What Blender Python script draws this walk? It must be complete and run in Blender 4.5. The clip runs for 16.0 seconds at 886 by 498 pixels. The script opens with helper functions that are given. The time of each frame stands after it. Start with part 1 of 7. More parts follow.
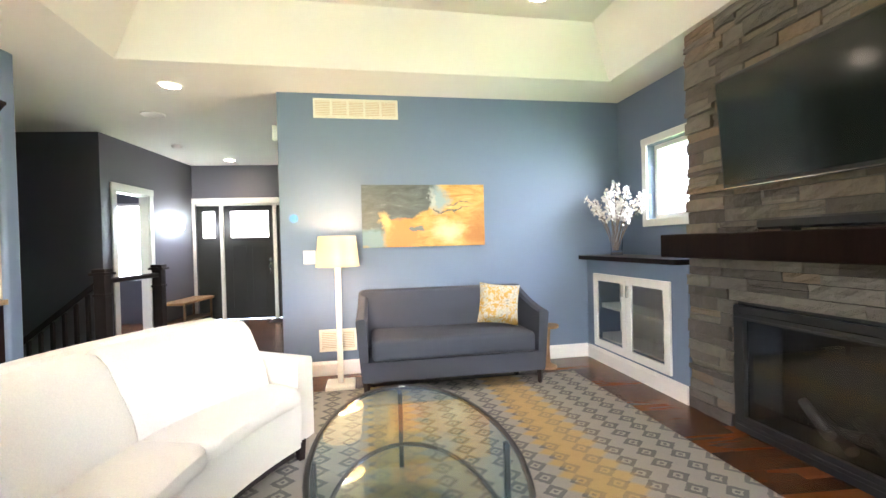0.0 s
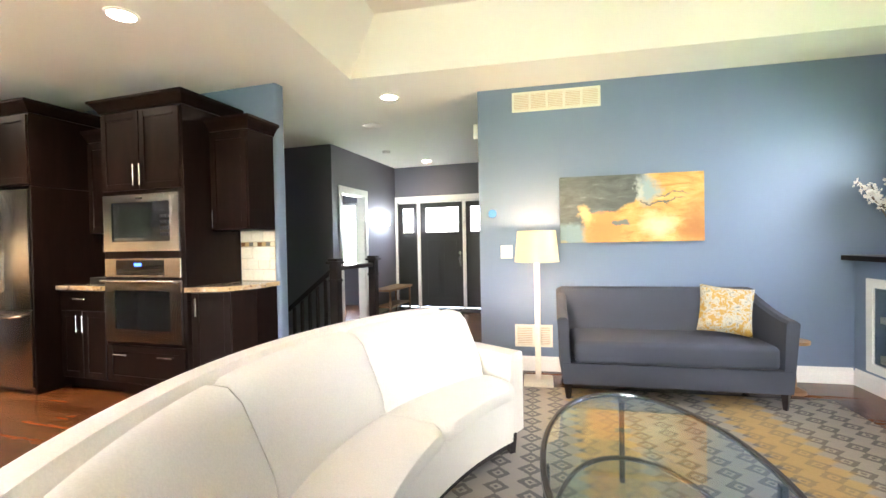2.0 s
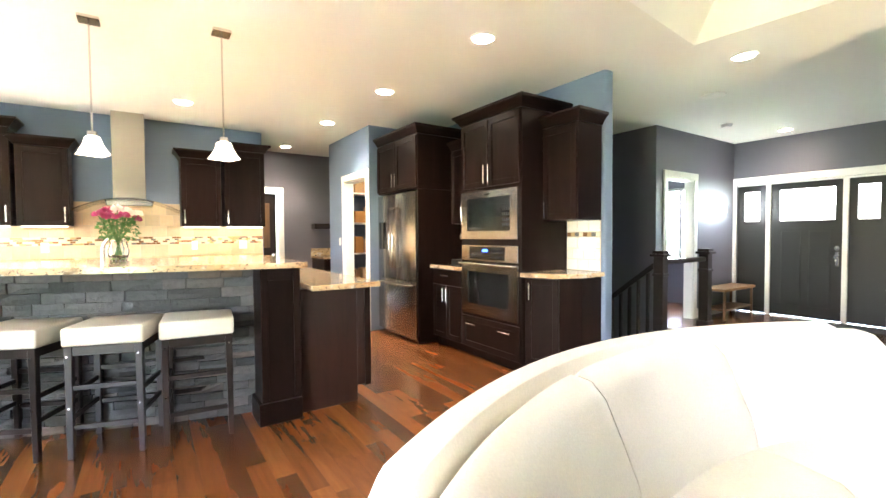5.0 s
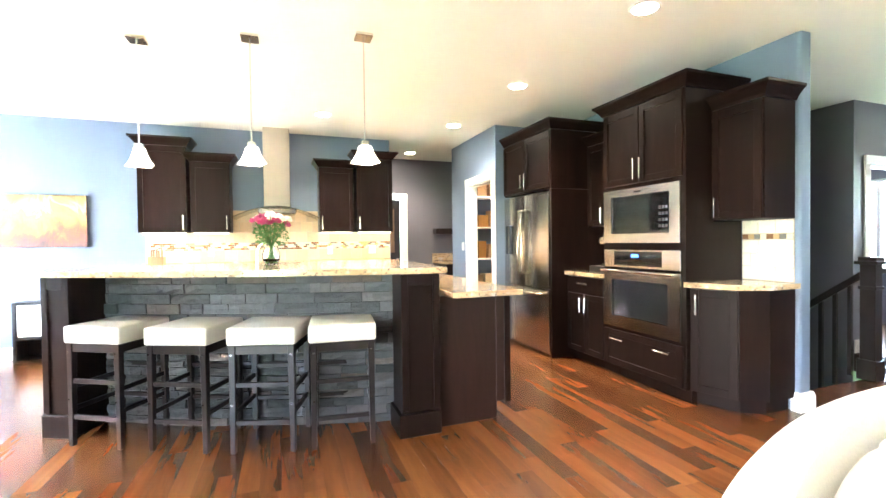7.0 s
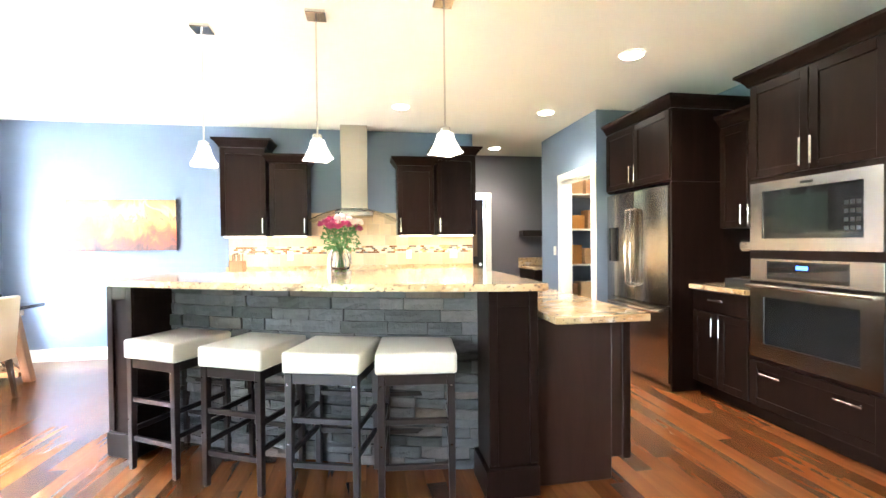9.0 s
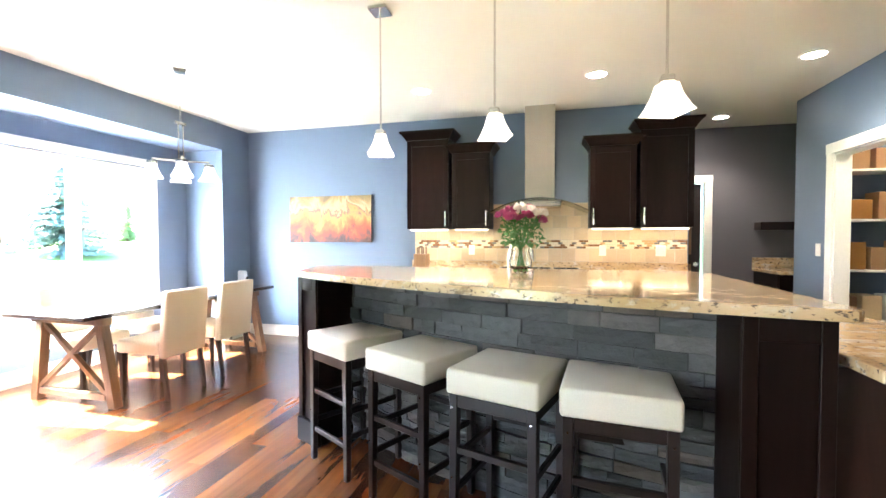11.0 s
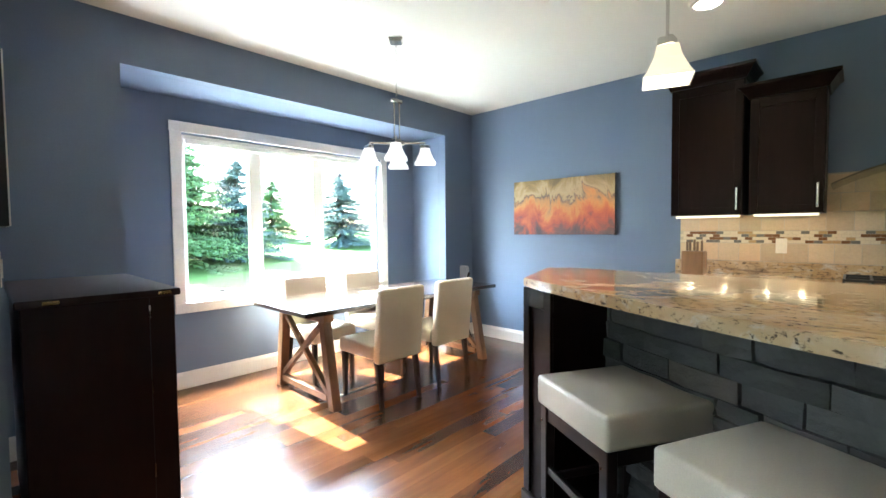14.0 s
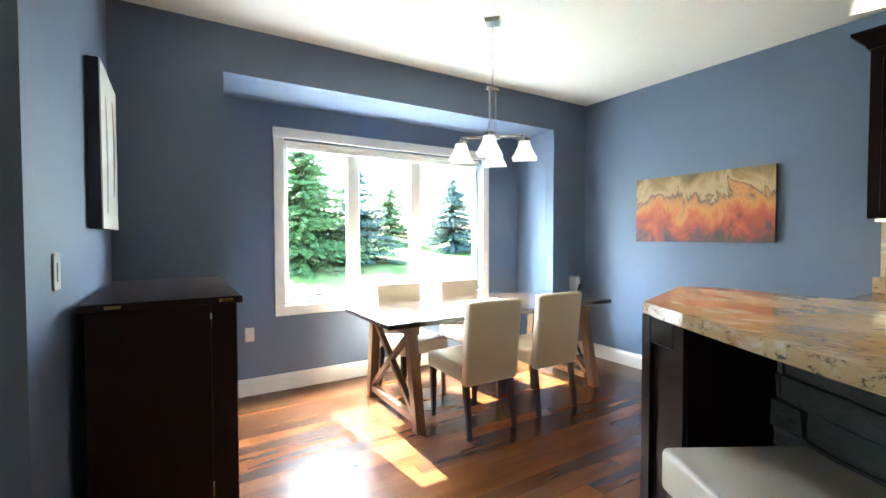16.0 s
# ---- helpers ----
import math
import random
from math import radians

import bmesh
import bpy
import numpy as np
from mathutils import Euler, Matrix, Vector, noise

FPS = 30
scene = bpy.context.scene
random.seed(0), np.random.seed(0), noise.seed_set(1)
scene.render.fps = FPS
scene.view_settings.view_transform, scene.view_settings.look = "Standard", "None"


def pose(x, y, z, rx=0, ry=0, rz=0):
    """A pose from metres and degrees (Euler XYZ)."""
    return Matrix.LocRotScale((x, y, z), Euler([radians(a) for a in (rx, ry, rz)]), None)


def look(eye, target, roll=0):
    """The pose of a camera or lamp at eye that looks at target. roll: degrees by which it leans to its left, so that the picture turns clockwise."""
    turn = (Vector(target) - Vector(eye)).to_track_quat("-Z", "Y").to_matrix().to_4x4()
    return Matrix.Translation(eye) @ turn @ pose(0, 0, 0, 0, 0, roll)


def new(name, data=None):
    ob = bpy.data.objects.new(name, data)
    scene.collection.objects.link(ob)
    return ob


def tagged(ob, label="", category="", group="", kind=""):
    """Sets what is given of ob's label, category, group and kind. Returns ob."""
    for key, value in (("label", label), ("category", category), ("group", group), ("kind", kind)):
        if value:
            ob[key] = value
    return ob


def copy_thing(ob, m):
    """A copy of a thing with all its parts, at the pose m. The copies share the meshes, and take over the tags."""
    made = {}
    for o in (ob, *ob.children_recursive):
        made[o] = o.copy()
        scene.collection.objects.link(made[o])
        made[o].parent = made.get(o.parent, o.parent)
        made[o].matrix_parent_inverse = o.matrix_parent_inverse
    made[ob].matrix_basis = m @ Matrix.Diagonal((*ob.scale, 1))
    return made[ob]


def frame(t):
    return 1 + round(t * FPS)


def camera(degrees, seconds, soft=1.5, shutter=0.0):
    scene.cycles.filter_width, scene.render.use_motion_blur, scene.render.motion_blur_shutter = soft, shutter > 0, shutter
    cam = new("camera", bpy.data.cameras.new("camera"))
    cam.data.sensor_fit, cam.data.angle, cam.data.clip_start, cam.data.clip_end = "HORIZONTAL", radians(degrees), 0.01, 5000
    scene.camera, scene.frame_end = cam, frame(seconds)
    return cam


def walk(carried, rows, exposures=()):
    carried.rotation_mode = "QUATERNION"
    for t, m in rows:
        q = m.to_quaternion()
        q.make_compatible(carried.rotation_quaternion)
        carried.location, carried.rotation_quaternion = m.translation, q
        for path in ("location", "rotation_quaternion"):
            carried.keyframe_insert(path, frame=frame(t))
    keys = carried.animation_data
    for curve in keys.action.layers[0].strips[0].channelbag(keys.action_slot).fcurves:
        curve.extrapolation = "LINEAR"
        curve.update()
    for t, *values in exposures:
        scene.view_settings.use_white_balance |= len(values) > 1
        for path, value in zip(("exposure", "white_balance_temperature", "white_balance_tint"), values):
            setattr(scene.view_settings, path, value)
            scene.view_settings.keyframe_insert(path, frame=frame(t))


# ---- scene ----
cam = camera(91.0, 16.0)
PATH = [
    (0, (-1.638, 0.47, 1.253), (-1.464, 2.462, 1.229), -1.5),
    (0.5, (-1.698, 0.488, 1.248), (-1.723, 2.487, 1.224), -1.3),
    (1, (-1.778, 0.503, 1.266), (-1.986, 2.492, 1.225), -1.4),
    (1.5, (-1.85, 0.508, 1.263), (-2.239, 2.469, 1.222), -1.3),
    (2, (-1.883, 0.519, 1.263), (-2.479, 2.428, 1.231), -1.1),
    (2.5, (-1.871, 0.537, 1.269), (-2.71, 2.352, 1.24), -0.9),
    (3, (-1.862, 0.551, 1.267), (-2.931, 2.241, 1.234), -0.6),
    (3.5, (-1.885, 0.538, 1.266), (-3.148, 2.088, 1.22), -0.5),
    (4, (-1.923, 0.516, 1.268), (-3.353, 1.913, 1.207), -0.5),
    (4.5, (-1.997, 0.488, 1.278), (-3.551, 1.745, 1.208), -0.4),
    (4.7, (-2.031, 0.484, 1.281), (-3.629, 1.685, 1.212), -0.4),
    (7, (-2.442, 0.391, 1.268), (-4.32, 1.075, 1.233), -0.7),
    (7.5, (-2.578, 0.438, 1.283), (-4.497, 1.0, 1.241), -0.9),
    (8, (-2.723, 0.465, 1.302), (-4.664, 0.944, 1.257), -0.9),
    (8.2, (-2.782, 0.474, 1.305), (-4.729, 0.927, 1.262), -0.9),
    (10.3, (-3.388, 0.536, 1.317), (-5.383, 0.41, 1.279), -0.2),
    (10.5, (-3.436, 0.537, 1.324), (-5.422, 0.3, 1.277), -0.3),
    (11, (-3.548, 0.508, 1.317), (-5.481, -0.002, 1.263), -0.1),
    (11.5, (-3.661, 0.416, 1.315), (-5.528, -0.3, 1.253), -0.1),
    (12, (-3.805, 0.28, 1.322), (-5.606, -0.587, 1.249), -0.0),
    (12.5, (-3.936, 0.175, 1.311), (-5.673, -0.814, 1.235), -0.1),
    (13, (-4.102, 0.091, 1.304), (-5.751, -1.037, 1.222), -0.3),
    (13.5, (-4.267, 0.025, 1.312), (-5.806, -1.249, 1.223), -0.6),
    (14, (-4.406, -0.067, 1.309), (-5.856, -1.441, 1.224), -0.5),
    (14.5, (-4.496, -0.177, 1.308), (-5.883, -1.616, 1.229), -0.4),
    (15, (-4.564, -0.258, 1.306), (-5.883, -1.76, 1.237), -0.3),
    (15.5, (-4.665, -0.287, 1.305), (-5.866, -1.886, 1.246), -0.3),
    (16, (-4.767, -0.278, 1.306), (-5.814, -1.981, 1.249), -0.1),
]
EXPOSURES = [(0.0, 5.58, 6400, 17), (1.5, 5.62, 6400, 17), (2.5, 5.65, 6450, 16), (4.5, 5.87, 6450, 14), (7.0, 6.33, 6000, 10), (8.2, 6.15, 6000, 10), (10.5, 5.7, 5950, 10), (11.0, 5.35, 5950, 10),
             (11.5, 4.85, 5900, 10), (12.0, 4.45, 5850, 10), (12.5, 4.22, 5850, 9), (13.5, 4.05, 5900, 6), (14.5, 3.93, 5900, 5), (16.0, 3.83, 5950, 4)]
walk(cam, [(t, look(eye, target, roll)) for t, eye, target, roll in PATH], EXPOSURES)

# ---- world and large lights ----
SUN_WAY = Vector((-0.12, 1.0, -1.03)).normalized()
world = bpy.data.worlds.new("sky")
scene.world = world
world.use_nodes = True
wn = world.node_tree.nodes
sky = wn.new("ShaderNodeTexSky")
sky.sky_type, sky.sun_disc = "NISHITA", False
sky.sun_elevation, sky.sun_rotation = math.atan2(1.03, 1.007), math.radians(173.2)
sky.air_density, sky.dust_density = 1.0, 2.0
wn["Background"].inputs["Strength"].default_value = 0.15
world.node_tree.links.new(sky.outputs[0], wn["Background"].inputs["Color"])
sun = new("sun", bpy.data.lights.new("sun", "SUN"))
sun.data.energy, sun.data.angle, sun.data.color = 5.0, radians(0.5), (1.0, 0.97, 0.92)
sun.matrix_world = look((0, 0, 0), tuple(SUN_WAY))


POWER = 0.75


def area_lamp(name, eye, target, sx, sy, watts, colour):
    ob = new(name, bpy.data.lights.new(name, "AREA"))
    ob.data.shape, ob.data.size, ob.data.size_y = "RECTANGLE", sx, sy
    ob.data.energy, ob.data.color = watts * POWER, colour
    ob.matrix_world = look(eye, target)
    return ob


def spot_lamp(name, x, y, z, watts, colour=(1.0, 0.82, 0.6), degrees=125):
    ob = new(name, bpy.data.lights.new(name, "SPOT"))
    ob.data.energy, ob.data.color, ob.data.spot_size, ob.data.spot_blend = watts * POWER, colour, radians(degrees), 0.8
    ob.data.shadow_soft_size = 0.06
    ob.location = (x, y, z)
    return ob


def point_lamp(name, x, y, z, watts, colour, radius):
    ob = new(name, bpy.data.lights.new(name, "POINT"))
    ob.data.energy, ob.data.color, ob.data.shadow_soft_size = watts * POWER, colour, radius
    ob.location = (x, y, z)
    return ob


# The living room stands five degrees askew to the kitchen: it is laid out square and then turned about the hall corner.
ASKEW = pose(-2.82, 4.75, 0, 0, 0, 5.0) @ pose(2.85, -4.9, 0)
SKYLIGHT = (0.80, 0.91, 1.0)
area_lamp("dining_window_light", (-6.6, -4.75, 2.72), (-6.6, -3.0, 0.9), 2.2, 0.7, 120, SKYLIGHT)
area_lamp("east_window_light", tuple(ASKEW @ Vector((0.80, 3.9, 1.80))), tuple(ASKEW @ Vector((-1.2, 5.0, 1.2))), 1.1, 0.85, 0.8, SKYLIGHT).data.spread = radians(100)
area_lamp("patio_door_light", (-2.2, -2.08, 1.2), (-2.2, 3.0, 1.2), 1.9, 2.0, 0.3, (1.0, 0.96, 0.90))
area_lamp("entry_glass_light", (-4.4, 8.75, 1.9), (-4.4, 6.0, 1.0), 1.5, 0.45, 1.5, SKYLIGHT)
area_lamp("study_window_light", (-6.25, 8.62, 1.45), (-6.25, 7.0, 1.45), 1.0, 1.25, 4.2, SKYLIGHT)
CANS = [(-3.69, 4.58, 2.74), (-4.5, 8.0, 2.74), (-4.62, 2.57, 2.74), (-6.1, 2.5, 2.74), (-7.6, 2.43, 2.74),
        (-9.42, 2.37, 2.74), (-7.6, 0.83, 2.74), (-7.62, -0.78, 2.74), (-0.6, 3.62, 3.07)]
for cx, cy, cz in CANS:
    spot_lamp("downlight_beam", cx, cy, cz - 0.04, 4.8 if cx < -5 else 1.7)

# ---- materials ----


def nodes_of(name):
    m = bpy.data.materials.new(name)
    m.use_nodes = True
    n, l = m.node_tree.nodes, m.node_tree.links
    return m, n, l, n["Principled BSDF"]


def mixer(n, l, fac, a, b, kind="MIX"):
    x = n.new("ShaderNodeMix")
    x.data_type, x.blend_type = "RGBA", kind
    for slot, value in ((0, fac), (6, a), (7, b)):
        if isinstance(value, (int, float)):
            x.inputs[slot].default_value = value
        elif isinstance(value, tuple):
            x.inputs[slot].default_value = (*value, 1) if len(value) == 3 else value
        else:
            l.new(value, x.inputs[slot])
    return x.outputs[2]


def noise_of(n, l, scale, detail=4.0, stretch=(1, 1, 1), rough=0.6, distortion=0.0, shift=None):
    tc, mp, nz = n.new("ShaderNodeTexCoord"), n.new("ShaderNodeMapping"), n.new("ShaderNodeTexNoise")
    mp.inputs["Scale"].default_value = stretch
    start = tc.outputs["Object"]
    if shift:
        far = n.new("ShaderNodeVectorMath")
        far.operation = "MULTIPLY_ADD"
        l.new(shift, far.inputs[0])
        far.inputs[1].default_value = (31.0, 57.0, 43.0)
        l.new(start, far.inputs[2])
        start = far.outputs[0]
    l.new(start, mp.inputs[0])
    l.new(mp.outputs[0], nz.inputs["Vector"])
    nz.inputs["Scale"].default_value, nz.inputs["Detail"].default_value = scale, detail
    nz.inputs["Roughness"].default_value, nz.inputs["Distortion"].default_value = rough, distortion
    return nz.outputs["Fac"]


def ramp_of(n, l, fac, stops):
    r = n.new("ShaderNodeValToRGB")
    while len(r.color_ramp.elements) < len(stops):
        r.color_ramp.elements.new(0.5)
    for e, (p, c) in zip(r.color_ramp.elements, stops):
        e.position, e.color = p, (*c, 1)
    l.new(fac, r.inputs[0])
    return r.outputs[0]


def bump_of(n, l, p, height, strength, distance=0.01):
    b = n.new("ShaderNodeBump")
    b.inputs["Strength"].default_value, b.inputs["Distance"].default_value = strength, distance
    l.new(height, b.inputs["Height"])
    l.new(b.outputs[0], p.inputs["Normal"])


def plain(name, c1, c2, rough=0.6, metal=0.0, scale=3.0, fine=60.0, stretch=(1, 1, 1), bump=0.05, rough_var=0.1, random_tint=0.0, coat=0.0):
    """Two scales of variation between two near colours, with fine relief."""
    m, n, l, p = nodes_of(name)
    own = n.new("ShaderNodeObjectInfo").outputs["Random"] if random_tint else None
    big, small = noise_of(n, l, scale, 3, shift=own), noise_of(n, l, fine, 5, stretch, shift=own)
    col = mixer(n, l, big, c1, c2)
    col = mixer(n, l, small, col, mixer(n, l, 0.5, c1, c2), "MIX")
    dark = mixer(n, l, 1.0, col, ramp_of(n, l, small, [(0.25, (0.86, 0.86, 0.86)), (0.75, (1.0, 1.0, 1.0))]), "MULTIPLY")
    if random_tint:
        info = n.new("ShaderNodeObjectInfo")
        dark = mixer(n, l, 1.0, dark, ramp_of(n, l, info.outputs["Random"], [(0.0, (1 - random_tint,) * 3), (0.72, (1 + random_tint * 0.6,) * 3), (0.86, (1 + random_tint, 1 + random_tint * 0.35, 1 - random_tint * 0.2)), (1.0, (1 + random_tint * 0.8,) * 3)]), "MULTIPLY")
    l.new(dark, p.inputs["Base Color"])
    mr = n.new("ShaderNodeMapRange")
    mr.inputs["To Min"].default_value, mr.inputs["To Max"].default_value = max(0.02, rough - rough_var), min(1.0, rough + rough_var)
    l.new(big, mr.inputs["Value"])
    l.new(mr.outputs[0], p.inputs["Roughness"])
    p.inputs["Metallic"].default_value = metal
    p.inputs["Coat Weight"].default_value = coat
    if bump:
        bump_of(n, l, p, small, bump)
    return m


def wood(name, stops, along="x", rough=0.35, island=False, spread=0.35, grain=9.0, coat=0.0, sheen=0.5, relief=0.04):
    """Streaked wood; each board takes its own tone."""
    m, n, l, p = nodes_of(name)
    squeeze = {"x": (0.12, 1, 1), "y": (1, 0.12, 1), "z": (1, 1, 0.12)}[along]
    if island:
        tone = n.new("ShaderNodeNewGeometry").outputs["Random Per Island"]
    else:
        tone = n.new("ShaderNodeObjectInfo").outputs["Random"]
    g1 = noise_of(n, l, grain, 5, squeeze, 0.65, 0.6, tone)
    g2 = noise_of(n, l, grain * 7, 4, squeeze, shift=tone)
    add = n.new("ShaderNodeMath")
    add.operation = "MULTIPLY_ADD"
    l.new(tone, add.inputs[0])
    add.inputs[1].default_value = spread
    l.new(g1, add.inputs[2])
    sub = n.new("ShaderNodeMath")
    sub.operation = "SUBTRACT"
    l.new(add.outputs[0], sub.inputs[0])
    sub.inputs[1].default_value = spread / 2
    col = ramp_of(n, l, sub.outputs[0], stops)
    col = mixer(n, l, 1.0, col, ramp_of(n, l, g2, [(0.3, (0.86, 0.85, 0.84)), (0.65, (1.0, 1.0, 1.0))]), "MULTIPLY")
    l.new(col, p.inputs["Base Color"])
    mr = n.new("ShaderNodeMapRange")
    mr.inputs["To Min"].default_value, mr.inputs["To Max"].default_value = rough - 0.05, rough + 0.06
    l.new(g2, mr.inputs["Value"])
    l.new(mr.outputs[0], p.inputs["Roughness"])
    p.inputs["Coat Weight"].default_value = coat
    p.inputs["Coat Roughness"].default_value = 0.15
    if relief:
        bump_of(n, l, p, g2, relief, 0.002)
    p.inputs["Specular IOR Level"].default_value = sheen
    return m


def glow(name, colour, strength, base=(0.9, 0.88, 0.82)):
    m, n, l, p = nodes_of(name)
    p.inputs["Base Color"].default_value = (*base, 1)
    p.inputs["Emission Color"].default_value = (*colour, 1)
    p.inputs["Emission Strength"].default_value = strength
    p.inputs["Roughness"].default_value = 0.4
    return m


def glass(name, tint=(0.95, 0.98, 0.97), rough=0.0):
    m, n, l, p = nodes_of(name)
    p.inputs["Base Color"].default_value = (*tint, 1)
    p.inputs["Roughness"].default_value, p.inputs["IOR"].default_value = rough, 1.45
    p.inputs["Transmission Weight"].default_value = 1.0
    return m


WALL = plain("blue_grey_wall_paint", (0.136, 0.182, 0.262), (0.148, 0.194, 0.275), 0.5, scale=0.7, fine=220, bump=0.04)
# Hall walls: the greying of the warm downlights is mixed into the colour.
WARM_LIT_WALL = plain("warm_lit_wall_paint", (0.112, 0.108, 0.128), (0.124, 0.119, 0.140), 0.5, scale=0.7, fine=220, bump=0.04)
WHITE_TRIM = plain("white_trim_paint", (0.78, 0.76, 0.70), (0.82, 0.80, 0.75), 0.35, scale=2, fine=90, bump=0.02)
CEILING = plain("white_ceiling_paint", (0.80, 0.78, 0.69), (0.83, 0.81, 0.72), 0.85, scale=0.8, fine=260, bump=0.05)
FLOOR_STOPS = [(0.20, (0.044, 0.014, 0.005)), (0.40, (0.082, 0.026, 0.008)), (0.58, (0.145, 0.051, 0.015)), (0.9, (0.24, 0.092, 0.029))]
FLOOR_WOOD = wood("walnut_floor_board", FLOOR_STOPS, "x", 0.24, False, 0.26, 3.6, relief=0.02)
FLOOR_REST = wood("walnut_floor_boards_far", FLOOR_STOPS, "x", 0.24, True, 0.26, 3.6, relief=0.02)
SUBFLOOR = plain("dark_subfloor", (0.02, 0.012, 0.008), (0.03, 0.016, 0.01), 0.8)
CABINET = wood("espresso_stained_wood", [(0.25, (0.0065, 0.0036, 0.003)), (0.55, (0.011, 0.0056, 0.0045)), (0.85, (0.019, 0.009, 0.007))], "z", 0.32, False, 0.06, 8, sheen=0.09, relief=0)
DARK_WOOD = wood("black_brown_wood", [(0.3, (0.012, 0.009, 0.009)), (0.8, (0.024, 0.015, 0.013))], "z", 0.34, False, 0.1, sheen=0.25, relief=0)
END_WOOD = wood("red_brown_stained_wood", [(0.3, (0.012, 0.0055, 0.004)), (0.8, (0.030, 0.012, 0.0085))], "z", 0.36, False, 0.1, 14, sheen=0.3, relief=0)
MAHOGANY = wood("mahogany_veneer", [(0.3, (0.010, 0.003, 0.003)), (0.8, (0.020, 0.0055, 0.005))], "z", 0.34, False, 0.1, sheen=0.25, relief=0)
TABLE_WOOD = wood("weathered_brown_wood", [(0.3, (0.09, 0.045, 0.018)), (0.6, (0.17, 0.09, 0.038)), (0.85, (0.26, 0.15, 0.065))], "z", 0.45, False, 0.2)
TABLE_TOP = wood("dark_table_top_wood", [(0.3, (0.03, 0.018, 0.012)), (0.8, (0.07, 0.045, 0.03))], "x", 0.16, False, 0.15, coat=1.0)
OAK = wood("oiled_oak", [(0.3, (0.18, 0.09, 0.035)), (0.8, (0.36, 0.2, 0.085))], "z", 0.45, False, 0.2)
STEEL = plain("brushed_stainless_steel", (0.54, 0.50, 0.45), (0.60, 0.56, 0.50), 0.24, 1.0, 1.0, 160, (1, 1, 0.01), 0.006, 0.03)
CHROME = plain("satin_nickel", (0.66, 0.64, 0.6), (0.72, 0.7, 0.66), 0.25, 1.0, 6, 150, bump=0.0)
BLACK_GLASS = plain("black_appliance_glass", (0.008, 0.008, 0.009), (0.012, 0.012, 0.013), 0.06, bump=0.0, rough_var=0.02)
BLACK = plain("black_plastic", (0.009, 0.009, 0.0095), (0.015, 0.015, 0.016), 0.45, scale=6, bump=0.02)
SOOT = plain("sooty_firebox", (0.006, 0.006, 0.006), (0.014, 0.013, 0.012), 0.7, scale=6, fine=40, bump=0.1)
LEATHER = plain("cream_white_leather", (0.83, 0.79, 0.70), (0.88, 0.84, 0.76), 0.38, scale=4, fine=160, bump=0.12, coat=0.05)
SEAT_LEATHER = plain("off_white_bonded_leather", (0.55, 0.51, 0.43), (0.60, 0.56, 0.48), 0.38, scale=5, fine=200, bump=0.1)
CHAIR_LEATHER = plain("warm_cream_leather", (0.60, 0.51, 0.38), (0.66, 0.57, 0.43), 0.34, scale=5, fine=200, bump=0.1)
CHARCOAL = plain("charcoal_upholstery", (0.040, 0.045, 0.060), (0.052, 0.057, 0.074), 0.9, scale=3, fine=420, bump=0.25)
SLATE = plain("grey_ledge_stone", (0.015, 0.016, 0.019), (0.115, 0.115, 0.118), 0.75, scale=16, fine=26, bump=1.0, random_tint=0.5)
LEDGE = plain("brown_grey_ledge_stone", (0.048, 0.041, 0.033), (0.185, 0.162, 0.132), 0.7, scale=12, fine=30, bump=1.0, random_tint=0.5)
CHAR = plain("charred_ceramic", (0.025, 0.02, 0.017), (0.05, 0.04, 0.033), 0.9, scale=10)
MORTAR = plain("dark_stone_backing", (0.02, 0.02, 0.022), (0.035, 0.034, 0.034), 0.9, scale=8)
DOOR_PAINT = plain("black_door_paint", (0.012, 0.013, 0.012), (0.018, 0.019, 0.017), 0.35, scale=3, fine=80, bump=0.03)
TRAVERTINE = plain("tan_travertine_tile", (0.46, 0.33, 0.20), (0.62, 0.48, 0.32), 0.4, scale=12, fine=70, bump=0.1, random_tint=0.16)
GROUT = plain("sand_grout", (0.45, 0.38, 0.29), (0.5, 0.43, 0.33), 0.9, fine=200)
PAPER = plain("paper_shade", (0.82, 0.76, 0.64), (0.85, 0.8, 0.68), 0.8, fine=300)
CREAM = plain("cream_painted_metal", (0.78, 0.72, 0.58), (0.8, 0.75, 0.62), 0.45)
PLATE = plain("ivory_plastic_plate", (0.75, 0.71, 0.62), (0.78, 0.74, 0.66), 0.4)
LEAF = plain("green_leaf", (0.035, 0.12, 0.015), (0.07, 0.2, 0.03), 0.5, scale=30, random_tint=0.2)
PETAL_RED = plain("magenta_petal", (0.30, 0.02, 0.10), (0.42, 0.05, 0.16), 0.6, scale=40)
PETAL_WHITE = plain("white_petal", (0.8, 0.74, 0.68), (0.85, 0.8, 0.74), 0.6, scale=40)
TWIG = plain("brown_twig", (0.14, 0.09, 0.06), (0.2, 0.13, 0.08), 0.8)
GLASS = glass("clear_glass")
TABLE_GLASS = glass("greenish_table_glass", (0.80, 0.90, 0.87))
PANE = glass("window_glass", (1, 1, 1))
GUNMETAL = plain("dark_bronze_metal", (0.035, 0.033, 0.032), (0.05, 0.047, 0.044), 0.35, 0.8, 5, 100, bump=0.02)
SCREEN = plain("television_screen", (0.010, 0.014, 0.013), (0.012, 0.016, 0.015), 0.12, bump=0.0, rough_var=0.02)
CAN_GLOW = glow("downlight_bulb", (1.0, 0.86, 0.66), 2.4)
SHADE_GLOW = glow("frosted_shade_glass", (1.0, 0.80, 0.52), 0.05)
